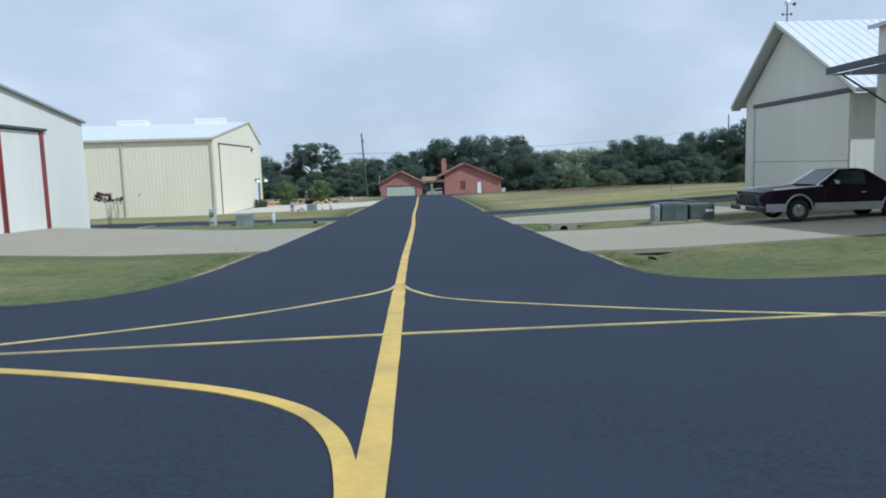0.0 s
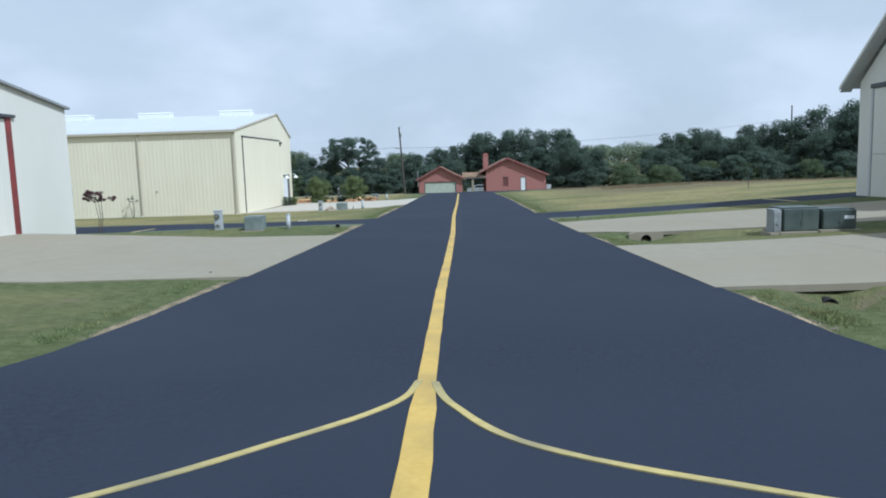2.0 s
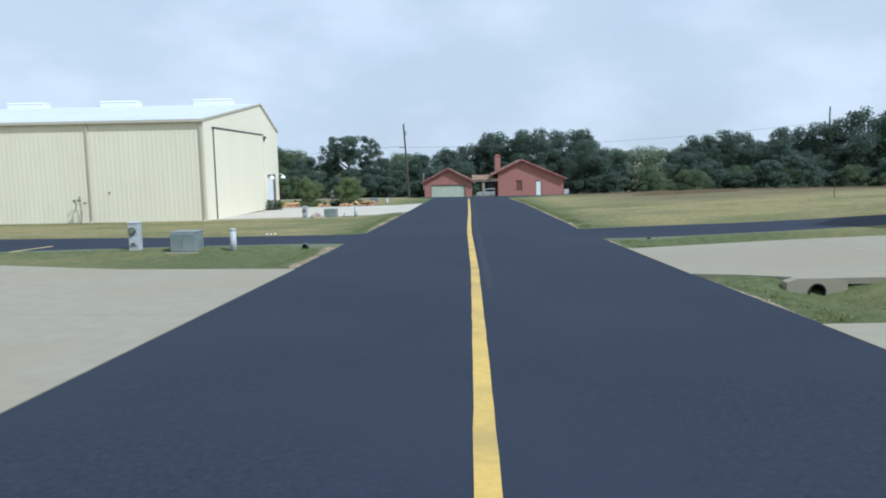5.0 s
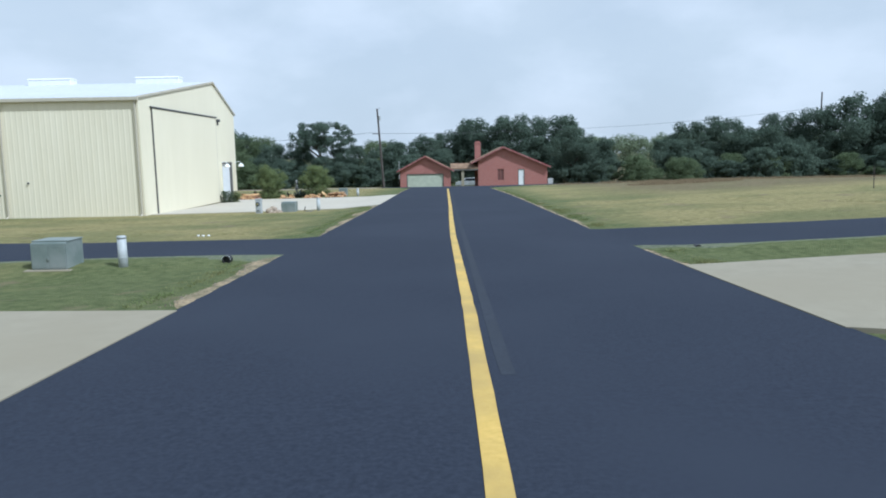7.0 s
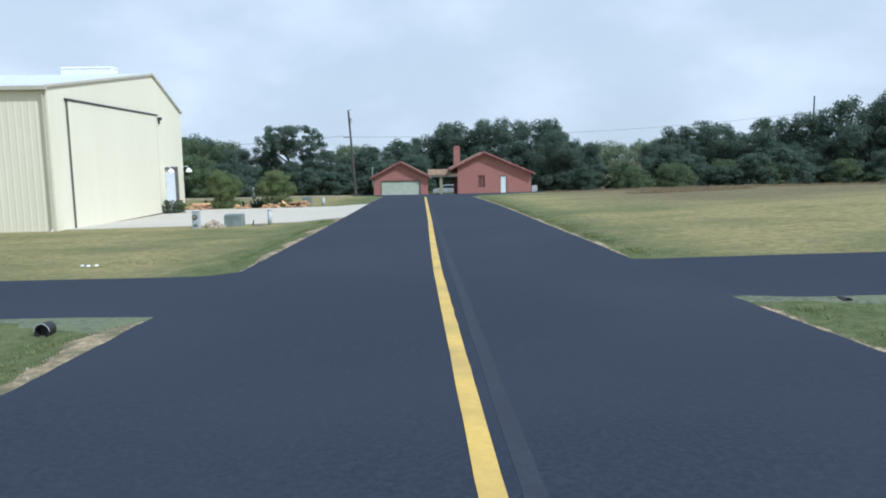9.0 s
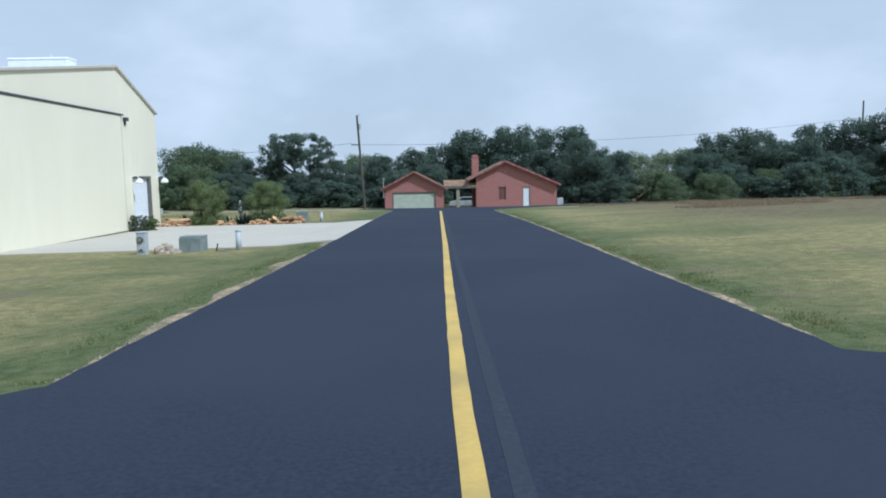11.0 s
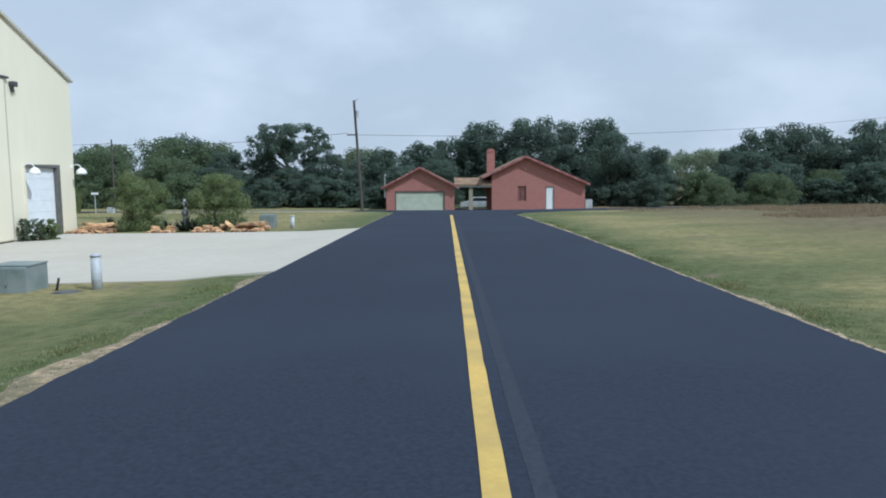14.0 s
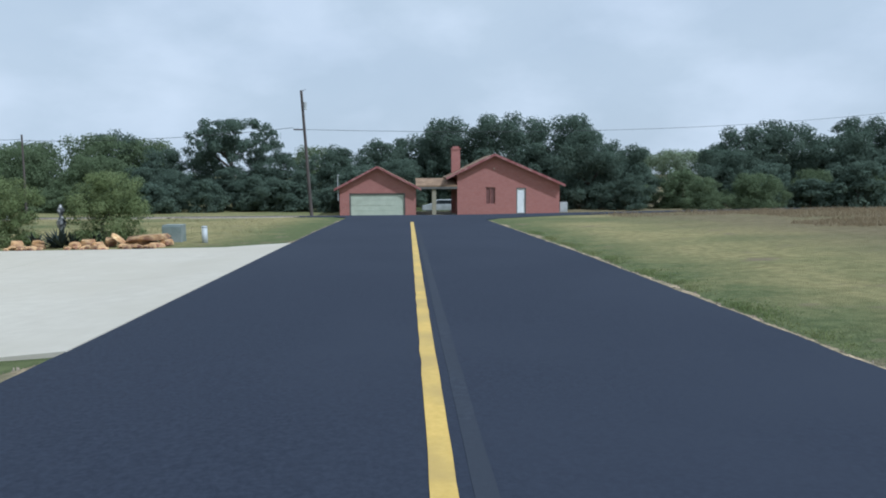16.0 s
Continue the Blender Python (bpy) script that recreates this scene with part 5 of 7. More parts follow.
        for xs_ in (1.72, 3.18):
            bm = bmesh.new()
            box(bm, x0 + xs_, x0 + xs_ + 0.01, y0 + s * (W + 0.002) - 0.004, y0 + s * (W + 0.002) + 0.004, z0 + 0.56, z0 + 0.98)
            part("door_seam", bm, M_BLACK, t)
    # nose
    bm = bmesh.new()
    box(bm, x0 - 0.24, x0 - 0.10, y0 - 0.46, y0 + 0.46, z0 + 0.54, z0 + 0.84, 0.012)
    g = part("grille", bm, M_BLACK, t, "dark grille")
    for k in range(7):
        y = y0 - 0.42 + 0.14 * k
        bm = bmesh.new()
        box(bm, x0 - 0.253, x0 - 0.241, y - 0.008, y + 0.008, z0 + 0.55, z0 + 0.83)
        part("grille_bar", bm, M_DARK, g)
    for s in (-1, 1):
        bm = bmesh.new()
        box(bm, x0 - 0.245, x0 - 0.10, y0 + s * 0.67 - 0.17, y0 + s * 0.67 + 0.17, z0 + 0.60, z0 + 0.82, 0.02)
        part("headlight", bm, M_WINDOW, t, "dark glass headlight")
    bm = bmesh.new()
    box(bm, x0 - 0.36, x0 - 0.1, y0 - W - 0.01, y0 + W + 0.01, z0 + 0.33, z0 + 0.50, 0.04)
    part("front_bumper", bm, M_BLACK, t, "black bumper")
    bm = bmesh.new()
    box(bm, x0 - 0.374, x0 - 0.362, y0 - W + 0.1, y0 + W - 0.1, z0 + 0.47, z0 + 0.495)
    part("bumper_strip", bm, M_CAR_SILVER, t, "thin silver bumper strip")
    bm = bmesh.new()
    box(bm, x0 - 0.372, x0 - 0.361, y0 - 0.15, y0 + 0.15, z0 + 0.36, z0 + 0.47)
    part("number_plate", bm, M_LAMP, t, "blank pale plate")
    bm = bmesh.new()
    box(bm, x0 + 5.05, x0 + 5.22, y0 - W, y0 + W, z0 + 0.36, z0 + 0.54, 0.04)
    part("rear_bumper", bm, M_CHROME, t, "chrome bumper")
    for x in (0.98, 3.95):
        for s in (-1, 1):
            wheel(t, x0 + x, y0 + s * 0.76, z0 + 0.33, 0.33, 0.22, s)


def build_hatchback(x0, y0):
    z0 = gz(x0, y0) + 0.02
    t = thing("hatchback", (x0, y0, z0), "small silver car parked behind the breezeway", "car")
    P = lambda x, y, z: (x0 + x, y0 + y, z0 + z)
    bm = bmesh.new()
    prism(bm, [P(x, -0.82, z) for x, z in ((-2.0, 0.3), (2.0, 0.3), (2.05, 0.75), (1.95, 0.92), (-1.1, 0.95), (-1.95, 0.75))], (0, 1.64, 0))
    bmesh.ops.bevel(bm, geom=bm.edges[:], offset=0.06, segments=2, affect="EDGES")
    part("body", bm, M_GREYBOX, t)
    bm = bmesh.new()
    loft(bm, [[P(-1.15, -0.74, 0.93), P(-1.15, 0.74, 0.93), P(-1.1, 0.72, 0.96), P(-1.1, -0.72, 0.96)],
              [P(-0.4, -0.76, 0.92), P(-0.4, 0.76, 0.92), P(-0.4, 0.6, 1.4), P(-0.4, -0.6, 1.4)],
              [P(1.1, -0.76, 0.92), P(1.1, 0.76, 0.92), P(1.1, 0.6, 1.42), P(1.1, -0.6, 1.42)],
              [P(1.95, -0.76, 0.91), P(1.95, 0.76, 0.91), P(1.9, 0.7, 0.98), P(1.9, -0.7, 0.98)]])
    part("cabin", bm, M_GREYBOX, t)
    for s in (-1, 1):
        bm = bmesh.new()
        prism(bm, [P(-0.75, s * 0.75, 0.99), P(1.45, s * 0.75, 0.99), P(1.05, s * 0.63, 1.36), P(-0.36, s * 0.63, 1.36)], (0, s * 0.012, 0))
        part("side_window", bm, M_WINDOW, t, "dark side window")
        for x in (-1.25, 1.25):
            wheel(t, x0 + x, y0 + s * 0.7, z0 + 0.3, 0.3, 0.18, s)


build_house()
build_pickup(10.9, 9.96)
build_hatchback(3.3, 115.6)


# ---- utility boxes, bollards, pipes ----
def build_transformer(x, y, w, d, hgt, material, label, group="", lift=0.0):
    """A pad-mounted cabinet with an overhanging lid, doors and hinges."""
    z = gz(x, y) - 0.12 + lift
    t = thing("transformer_box", (x, y, z), label, "transformer", group)
    bm = bmesh.new()
    box(bm, x - w / 2 - 0.12, x + w / 2 + 0.12, y - d / 2 - 0.12, y + d / 2 + 0.12, z - 0.1, z + 0.07, 0.015)
    part("pad", bm, M_CONCRETE, t, "concrete pad")
    bm = bmesh.new()
    prism(bm, [(x - w / 2, y - d / 2, z + 0.07), (x - w / 2, y + d / 2, z + 0.07), (x - w / 2, y + d / 2, z + hgt), (x - w / 2, y - d * 0.36, z + hgt), (x - w / 2, y - d / 2, z + hgt * 0.965)], (w, 0, 0))
    bmesh.ops.bevel(bm, geom=bm.edges[:], offset=0.015, segments=2, affect="EDGES")
    part("cabinet", bm, material, t)
    bm = bmesh.new()
    box(bm, x - w / 2 - 0.012, x + w / 2 + 0.012, y - d * 0.37, y + d / 2 + 0.012, z + hgt, z + hgt + 0.03, 0.01)
    part("lid", bm, material, t)
    for s in (-1, 1):
        bm = bmesh.new()
        box(bm, x + s * w / 4 - w / 4 + 0.02, x + s * w / 4 + w / 4 - 0.02, y - d / 2 - 0.006, y - d / 2 - 0.001, z + 0.11, z + hgt * 0.88, 0.005)
        part("door", bm, material, t)
    bm = bmesh.new()
    box(bm, x - 0.018, x + 0.018, y - d / 2 - 0.03, y - d / 2 - 0.007, z + hgt * 0.42, z + hgt * 0.52, 0.006)
    part("latch", bm, material, t)
    return t


def build_meter(x, y, hgt, lean, group):
    """A grey electric meter pedestal with a round glass meter and a breaker box."""
    z = gz(x, y) - 0.12
    t = thing("meter_pedestal", (x, y, z), "grey electric meter pedestal standing in the grass", "electric meter", group)
    bm = bmesh.new()
    box(bm, x - 0.155, x + 0.155, y - 0.13, y + 0.13, z, z + hgt, 0.02)
    part("post", bm, M_GREYBOX, t)
    bm = bmesh.new()
    box(bm, x - 0.17, x + 0.17, y - 0.15, y + 0.15, z + hgt, z + hgt + 0.05, 0.02)
    part("cap", bm, M_GREYBOX, t)
    bm = bmesh.new()
    tube(bm, (x - 0.02, y - 0.13, z + hgt - 0.22), (x - 0.02, y - 0.2, z + hgt - 0.22), 0.11, n=18)
    m = part("meter", bm, M_DARK, t, "round dark meter")
    bm = bmesh.new()
    tube(bm, (x - 0.02, y - 0.2, z + hgt - 0.22), (x - 0.02, y - 0.26, z + hgt - 0.22), 0.085, 0.07, 18)
    part("meter_glass", bm, M_CHROME, m, "glass cover")
    bm = bmesh.new()
    box(bm, x - 0.12, x + 0.12, y - 0.165, y - 0.131, z + hgt * 0.28, z + hgt * 0.52, 0.01)
    part("breaker_door", bm, M_GREYBOX, t)
    bm = bmesh.new()
    box(bm, x - 0.05, x + 0.05, y - 0.18, y - 0.166, z + hgt * 0.3, z + hgt * 0.36)
    part("label_plate", bm, M_DARK, t)


def build_bollard(x, y, hgt, r, material, label, group):
    z = gz(x, y) - 0.14
    t = thing("cable_pedestal", (x, y, z), label, "pedestal", group)
    bm = bmesh.new()
    tube(bm, (x, y, z), (x, y, z + hgt), r, r * 0.96, 18)
    part("post", bm, material, t, "", True)
    bm = bmesh.new()
    tube(bm, (x, y, z + hgt), (x, y, z + hgt + 0.05), r * 1.08, r * 0.85, 18)
    part("cap", bm, material, t, "", True)
    bm = bmesh.new()
    tube(bm, (x, y, z + hgt * 0.42), (x, y, z + hgt * 0.46), r * 1.04, n=18)
    part("band", bm, material, t)


build_meter(-10.15, 24.0, 0.90, 0, "utilities beside the crossing")
build_transformer(-8.52, 23.85, 0.74, 0.72, 0.64, M_GREENBOX, "low green pad-mounted transformer box in the grass", "utilities beside the crossing")
build_bollard(-7.05, 23.66, 0.72, 0.095, M_GREYBOX, "grey cylindrical cable pedestal in the grass", "utilities beside the crossing")
build_meter(-10.3, 47.1, 0.84, 0, "utilities beside the pale apron")
build_transformer(-8.80, 47.78, 0.74, 0.80, 0.62, M_GREENBOX, "low grey-green transformer box beside a pale apron", "utilities beside the pale apron")
build_bollard(-7.2, 47.69, 0.78, 0.10, M_GREYBOX, "grey cylindrical cable pedestal beside a black lid", "utilities beside the pale apron")
build_bollard(-7.25, 65.85, 0.66, 0.10, M_GREYBOX, "grey cylindrical cable pedestal at the far edge of the concrete", "utilities beside the pale apron")
build_transformer(-24.3, 84.6, 0.44, 0.40, 0.48, M_GREYBOX, "small pale utility box beside a street sign", "utilities beside the pale apron")
build_transformer(-8.5, 66.5, 0.66, 0.6, 0.68, M_GREENBOX, "small grey-green utility box behind the boulders", "utilities beside the pale apron")
zl_ = gz(-7.55, 47.3) - 0.1
lid = thing("valve_lid", (-7.6, 47.3, zl_), "flat black valve box lid in the grass", "lid")
bm_ = bmesh.new()
tube(bm_, (-7.6, 47.3, zl_ - 0.05), (-7.6, 47.3, zl_ + 0.09), 0.3, 0.27, 20)
part("lid", bm_, M_BLACK, lid)
bm_ = bmesh.new()
tube(bm_, (-7.6, 47.3, zl_ + 0.09), (-7.6, 47.3, zl_ + 0.11), 0.2, 0.18, 16)
part("knob_plate", bm_, M_DARK, lid)
bm_ = bmesh.new()
zs = gz(-7.95, 47.6) - 0.12
tube(bm_, (-7.98, 47.6, zs), (-7.9, 47.6, zs + 0.36), 0.03, 0.022, 8)
tagged(part("marker_stake", bm_, M_BLACK, at=(-7.95, 47.6, zs)), "short dark leaning stake in the grass", "stake")
# east side: a pale cabinet and two dark green ones between the driveways
for xx, yy, ww, dd, hh, mm, ll in ((8.78, 13.1, 0.22, 0.45, 0.66, M_DULLBOX, "narrow pale grey utility cabinet between two driveways"), (9.40, 13.3, 0.94, 0.9, 0.68, M_DARKGREEN, "dark green transformer box between two driveways"), (10.38, 13.2, 0.88, 0.8, 0.59, M_DARKGREEN, "dark green utility box with a pale label")):
    build_transformer(xx, yy, ww, dd, hh, mm, ll, "utility boxes between the driveways", 0.08)
zb_ = gz(10.38, 13.2) - 0.04
bm_ = bmesh.new()
box(bm_, 10.50, 10.76, 12.782, 12.792, zb_ + 0.34, zb_ + 0.43)
tagged(part("label_plate", bm_, M_LAMP, at=(10.63, 12.78, zb_ + 0.38)), "small pale label plate on a green box", "label")


def build_culvert(x, y, headwall, mid=None, bore=0.17):
    """A drain pipe's mouth below a driveway, in a low concrete headwall."""
    z = mid - 0.16 if mid is not None else gz(x, y) - 0.36
    t = thing("culvert", (x, y, z), "concrete culvert mouth with a dark round pipe" if headwall else "dark plastic culvert pipe end in the grass", "culvert")
    n = 20
    if headwall:
        bm = bmesh.new()
        ring = [(x + (bore + 0.02) * math.cos(2 * math.pi * k / n), z + 0.16 + (bore + 0.02) * math.sin(2 * math.pi * k / n)) for k in range(n)]
        vo = []
        for k in range(n):
            a = 2 * math.pi * k / n
            ca, sa = math.cos(a), math.sin(a)
            r = min(0.52 / max(abs(ca), 1e-3), (0.235 if sa > 0 else 0.28) / max(abs(sa), 1e-3))
            vo.append((x + r * ca, z + 0.16 + r * sa))
        f0 = [bm.verts.new((a, y, b)) for a, b in vo]
        i0 = [bm.verts.new((a, y, b)) for a, b in ring]
        f1 = [bm.verts.new((a, y + 0.22, b)) for a, b in vo]
        i1 = [bm.verts.new((a, y + 0.22, b)) for a, b in ring]
        for k in range(n):
            q = (k + 1) % n
            bm.faces.new((f0[k], f0[q], i0[q], i0[k]))
            bm.faces.new((f1[q], f1[k], i1[k], i1[q]))
            bm.faces.new((f0[q], f0[k], f1[k], f1[q]))
            bm.faces.new((i0[k], i0[q], i1[q], i1[k]))
        bmesh.ops.recalc_face_normals(bm, faces=bm.faces[:])
        part("headwall", bm, M_CONCRETE, t, "pale concrete headwall")
    bm = bmesh.new()
    r0, r1 = bore + 0.02, bore
    run = 1.2 if headwall else 0.16
    rings = []
    for rr, yy in ((r1, y - 0.02), (r0, y - 0.02), (r0, y + run), (r1, y + run)):
        rings.append([bm.verts.new((x + rr * math.cos(2 * math.pi * k / n), yy, z + 0.16 + rr * math.sin(2 * math.pi * k / n))) for k in range(n)])
    for a, b in zip(rings, rings[1:] + rings[:1]):
        for k in range(n):
            bm.faces.new((a[k], a[(k + 1) % n], b[(k + 1) % n], b[k]))
    bmesh.ops.recalc_face_normals(bm, faces=bm.faces[:])
    part("pipe", bm, M_BLACK, t, "black pipe")
    if x < 0:
        # A thin pale arc shapes the highlight along the pipe's upper edge.
        bm = bmesh.new()
        for k in range(n // 2):
            a, b = math.pi * k / (n // 2), math.pi * (k + 1) / (n // 2)
            tube(bm, (x + r0 * math.cos(a), y - 0.02, z + 0.16 + r0 * math.sin(a)), (x + r0 * math.cos(b), y - 0.02, z + 0.16 + r0 * math.sin(b)), 0.005, n=6)
        part("rim", bm, M_GREYBOX, t, "pale arc for the highlight on the pipe's top")
    # An added black disc stands in for the darkness inside the bore.
    bm = bmesh.new()
    tube(bm, (x, y + run - 0.1, z + 0.16), (x, y + run - 0.05, z + 0.16), r1, n=n)
    part("dark_bore_fill", bm, M_BLACK, t)


build_culvert(5.95, 15.42, True, -0.60, 0.13)
build_culvert(-5.05, 24.2, False, -0.655, 0.075)
build_culvert(5.42, 24.82, False, -0.66, 0.055)
build_culvert(5.78, 4.25, False, -0.40, 0.11)


def rock_mesh(seed, stretch):
    """A broken stone: an angular hull with a little relief."""
    rnd = random.Random(seed)
    bm = bmesh.new()
    for k in range(30):
        a, u = rnd.uniform(0, 6.28), rnd.choice((-0.5, -0.42, 0.0, 0.36, 0.46)) + rnd.uniform(-0.06, 0.06)
        r = 0.55 * rnd.uniform(0.72, 1.08) * (1.0 if u < 0.3 else 0.9)
        bm.verts.new((r * math.cos(a), r * math.sin(a), u))
    g = bmesh.ops.convex_hull(bm, input=bm.verts[:])
    bmesh.ops.delete(bm, geom=list({e for e in g["geom_interior"] + g["geom_unused"] if isinstance(e, bmesh.types.BMVert)}), context="VERTS")
    bmesh.ops.bevel(bm, geom=bm.edges[:], offset=0.015, segments=1, affect="EDGES")
    bmesh.ops.triangulate(bm, faces=bm.faces[:])
    bmesh.ops.subdivide_edges(bm, edges=bm.edges[:], cuts=1)
    for v in bm.verts:
        v.co += Vector((1, 1, 1)) * 0.03 * noise.noise(v.co * 6 + Vector((seed, 0, 0)))
        v.co.x *= stretch[0]
        v.co.y *= stretch[1]
        v.co.z *= stretch[2]
    bmesh.ops.recalc_face_normals(bm, faces=bm.faces[:])
    return bm


def build_rocks():
    rnd = random.Random(4)
    # length, depth, thickness and lift of each stone
    spots = [(-15.95, 64.8, 1.1, 0.6, 0.42, 0.05), (-15.35, 64.6, 1.15, 0.6, 0.36, 0.04), (-15.6, 65.0, 1.3, 0.6, 0.30, 0.26), (-15.1, 64.45, 0.8, 0.5, 0.18, 0.0), (-16.0, 65.2, 1.0, 0.5, 0.22, 0.34), (-15.2, 65.2, 0.8, 0.5, 0.2, 0.30), (-14.95, 64.7, 0.6, 0.45, 0.3, 0.0), (-16.3, 64.5, 0.6, 0.5, 0.28, 0.02),
             (-12.65, 64.4, 0.85, 0.5, 0.16, 0.0), (-13.0, 64.7, 0.45, 0.4, 0.40, 0.06), (-12.35, 64.8, 0.40, 0.35, 0.42, 0.05), (-12.2, 64.6, 0.35, 0.3, 0.26, 0.02),
             (-11.1, 64.6, 0.40, 0.4, 0.34, 0.02), (-10.75, 64.8, 0.50, 0.45, 0.46, 0.03), (-10.35, 64.6, 0.38, 0.4, 0.38, 0.0), (-10.1, 65.0, 0.45, 0.4, 0.5, 0.05),
             (-9.75, 64.8, 0.62, 0.4, 0.24, 0.26), (-9.3, 64.5, 0.7, 0.4, 0.22, 0.0), (-8.85, 64.8, 1.45, 0.7, 0.34, 0.26), (-9.0, 64.9, 1.1, 0.6, 0.36, 0.0), (-8.45, 64.6, 0.6, 0.4, 0.24, 0.0), (-8.25, 64.9, 0.5, 0.45, 0.36, 0.04)]
    for i, (x, y, a, b, c, lift) in enumerate(spots):
        z = gz(x, y)
        bm = rock_mesh(i * 7 + 1, (a * 0.95, b * 0.9, c * 0.58))
        tilt = Matrix.Rotation(0.7 if abs(x + 9.75) < 0.01 else rnd.uniform(-0.12, 0.12), 3, "Y")
        bmesh.ops.rotate(bm, verts=bm.verts[:], cent=(0, 0, 0), matrix=tilt)
        bmesh.ops.rotate(bm, verts=bm.verts[:], cent=(0, 0, 0), matrix=Matrix.Rotation(rnd.uniform(-0.3, 0.3), 3, "Z"))
        bmesh.ops.translate(bm, verts=bm.verts[:], vec=(x, y, z + c * 0.24 + lift * 0.78))
        tagged(part("boulder", bm, M_ROCK, at=(x, y, z)), "orange-tan limestone boulder at the edge of the concrete", "rock", "boulders along the planting bed")
    for i in range(44):
        x0, x1 = rnd.choice(((-16.5, -14.8), (-13.1, -12.1), (-11.3, -8.3)))
        x, y = rnd.uniform(x0, x1), rnd.uniform(64.1, 64.5)
        s = rnd.uniform(0.12, 0.30)
        bm = rock_mesh(300 + i, (s * 1.4, s, s * rnd.uniform(0.3, 0.7)))
        if x > -11.4:
            bmesh.ops.rotate(bm, verts=bm.verts[:], cent=(0, 0, 0), matrix=Matrix.Rotation(rnd.uniform(-0.9, 0.9), 3, "Y"))
        bmesh.ops.rotate(bm, verts=bm.verts[:], cent=(0, 0, 0), matrix=Matrix.Rotation(rnd.uniform(0, 3), 3, "Z"))
        bmesh.ops.translate(bm, verts=bm.verts[:], vec=(x, y, gz(x, y) + s * 0.12))
        tagged(part("broken_slab", bm, M_ROCK, at=(x, y, gz(x, y))), "small broken brown limestone slab in the planting bed", "rock", "boulders along the planting bed")
    # rubble heap by the meter
    z = gz(-9.5, 47.4) - 0.12
    for i in range(38):
        a, r = rnd.uniform(0, 6.28), rnd.uniform(0, 0.5)
        x, y = -9.62 + r * math.cos(a), 47.35 + 0.6 * r * math.sin(a)
        s = rnd.uniform(0.12, 0.24)
        bm = rock_mesh(100 + i, (s * 1.3, s, s * 0.9))
        bmesh.ops.rotate(bm, verts=bm.verts[:], cent=(0, 0, 0), matrix=Matrix.Rotation(rnd.uniform(0, 3), 3, "Z"))
        bmesh.ops.translate(bm, verts=bm.verts[:], vec=(x, y, z + 0.05 + max(0, 0.33 - 0.6 * r)))
        tagged(part("stone", bm, M_RUBBLE, at=(x, y, z)), "pale broken stone in a small heap", "rock", "stone heap beside the meter")
    # pale scraps on the grass
    for x, y in ((-8.55, 33.0), (-8.38, 33.05), (-8.75, 33.1)):
        bm = rock_mesh(int(x * 100), (0.10, 0.08, 0.06))
        bmesh.ops.translate(bm, verts=bm.verts[:], vec=(x, y, gz(x, y) - 0.03))
        tagged(part("stone", bm, M_LAMP, at=(x, y, gz(x, y) - 0.1)), "flat white stone lying in the grass", "rock", "white stones in the grass")


build_rocks()


# ---- poles and wires ----
def build_pole(x, y, top, r, lean, crossarm, label):
    z = gz(x, y) - 0.2
    t = thing("utility_pole", (x, y, z), label, "utility pole")
    bm = bmesh.new()
    tube(bm, (x, y, z), (x + lean, y, top), r, r * 0.72, 12)
    part("post", bm, M_WOODPOLE, t)
    if crossarm:
        bm = bmesh.new()
        xa = x + lean * 0.7
        za = z + (top - z) * 0.70
        box(bm, xa - 0.85, xa + 0.05, y - 0.06, y + 0.06, za - 0.05, za + 0.05)
        part("arm", bm, M_WOODPOLE, t)
        for dx in (-0.8, -0.5):
            bm = bmesh.new()
            tube(bm, (xa + dx, y, za + 0.05), (xa + dx, y, za + 0.2), 0.04, 0.03, 8)
            part("insulator", bm, M_GREYBOX, t, "grey insulator")
        bm = bmesh.new()
        tube(bm, (x + lean * 0.9 + 0.22, y, top - 1.5), (x + lean * 0.9 + 0.22, y, top - 0.9), 0.13, n=12)
        part("transformer_can", bm, M_GREYBOX, t, "grey transformer can")
        bm = bmesh.new()
        tube(bm, (x + lean, y, top - 0.1), (x + lean + 0.35, y, top + 0.1), 0.02, n=6)
        part("top_pin", bm, M_DARK, t)


def build_wire(name, a, b, sag):
    a, b = Vector(a), Vector(b)
    cu = bpy.data.curves.new(name, "CURVE")
    cu.dimensions, cu.bevel_depth, cu.bevel_resolution = "3D", 0.018, 1
    sp = cu.splines.new("POLY")
    n = 24
    sp.points.add(n)
    for i in range(n + 1):
        u = i / n
        p = a.lerp(b, u)
        sp.points[i].co = (p.x, p.y, p.z - sag * 4 * u * (1 - u), 1)
    cu.materials.append(M_WIRE)
    ob = new(name, cu)
    tagged(ob, "thin black overhead wire strung between poles", "wire", "overhead wires")


build_pole(-7.9, 98.4, 7.35, 0.14, -0.6, True, "tall leaning weathered wooden utility pole with an arm")
build_pole(-32.6, 103.0, 4.2, 0.10, 0.0, False, "thin dark wooden pole in front of trees")
build_pole(58.8, 121.8, 10.2, 0.14, 0.0, False, "dark wooden utility pole among the trees")
build_wire("overhead_wire", (-8.3, 98.4, 4.3), (58.8, 121.8, 7.9), 1.0)
build_wire("overhead_wire", (-9.2, 98.4, 4.45), (-32.6, 103.0, 3.7), 0.35)
build_wire("overhead_wire", (-32.6, 103.0, 3.8), (-80.0, 92.0, 4.6), 0.7)


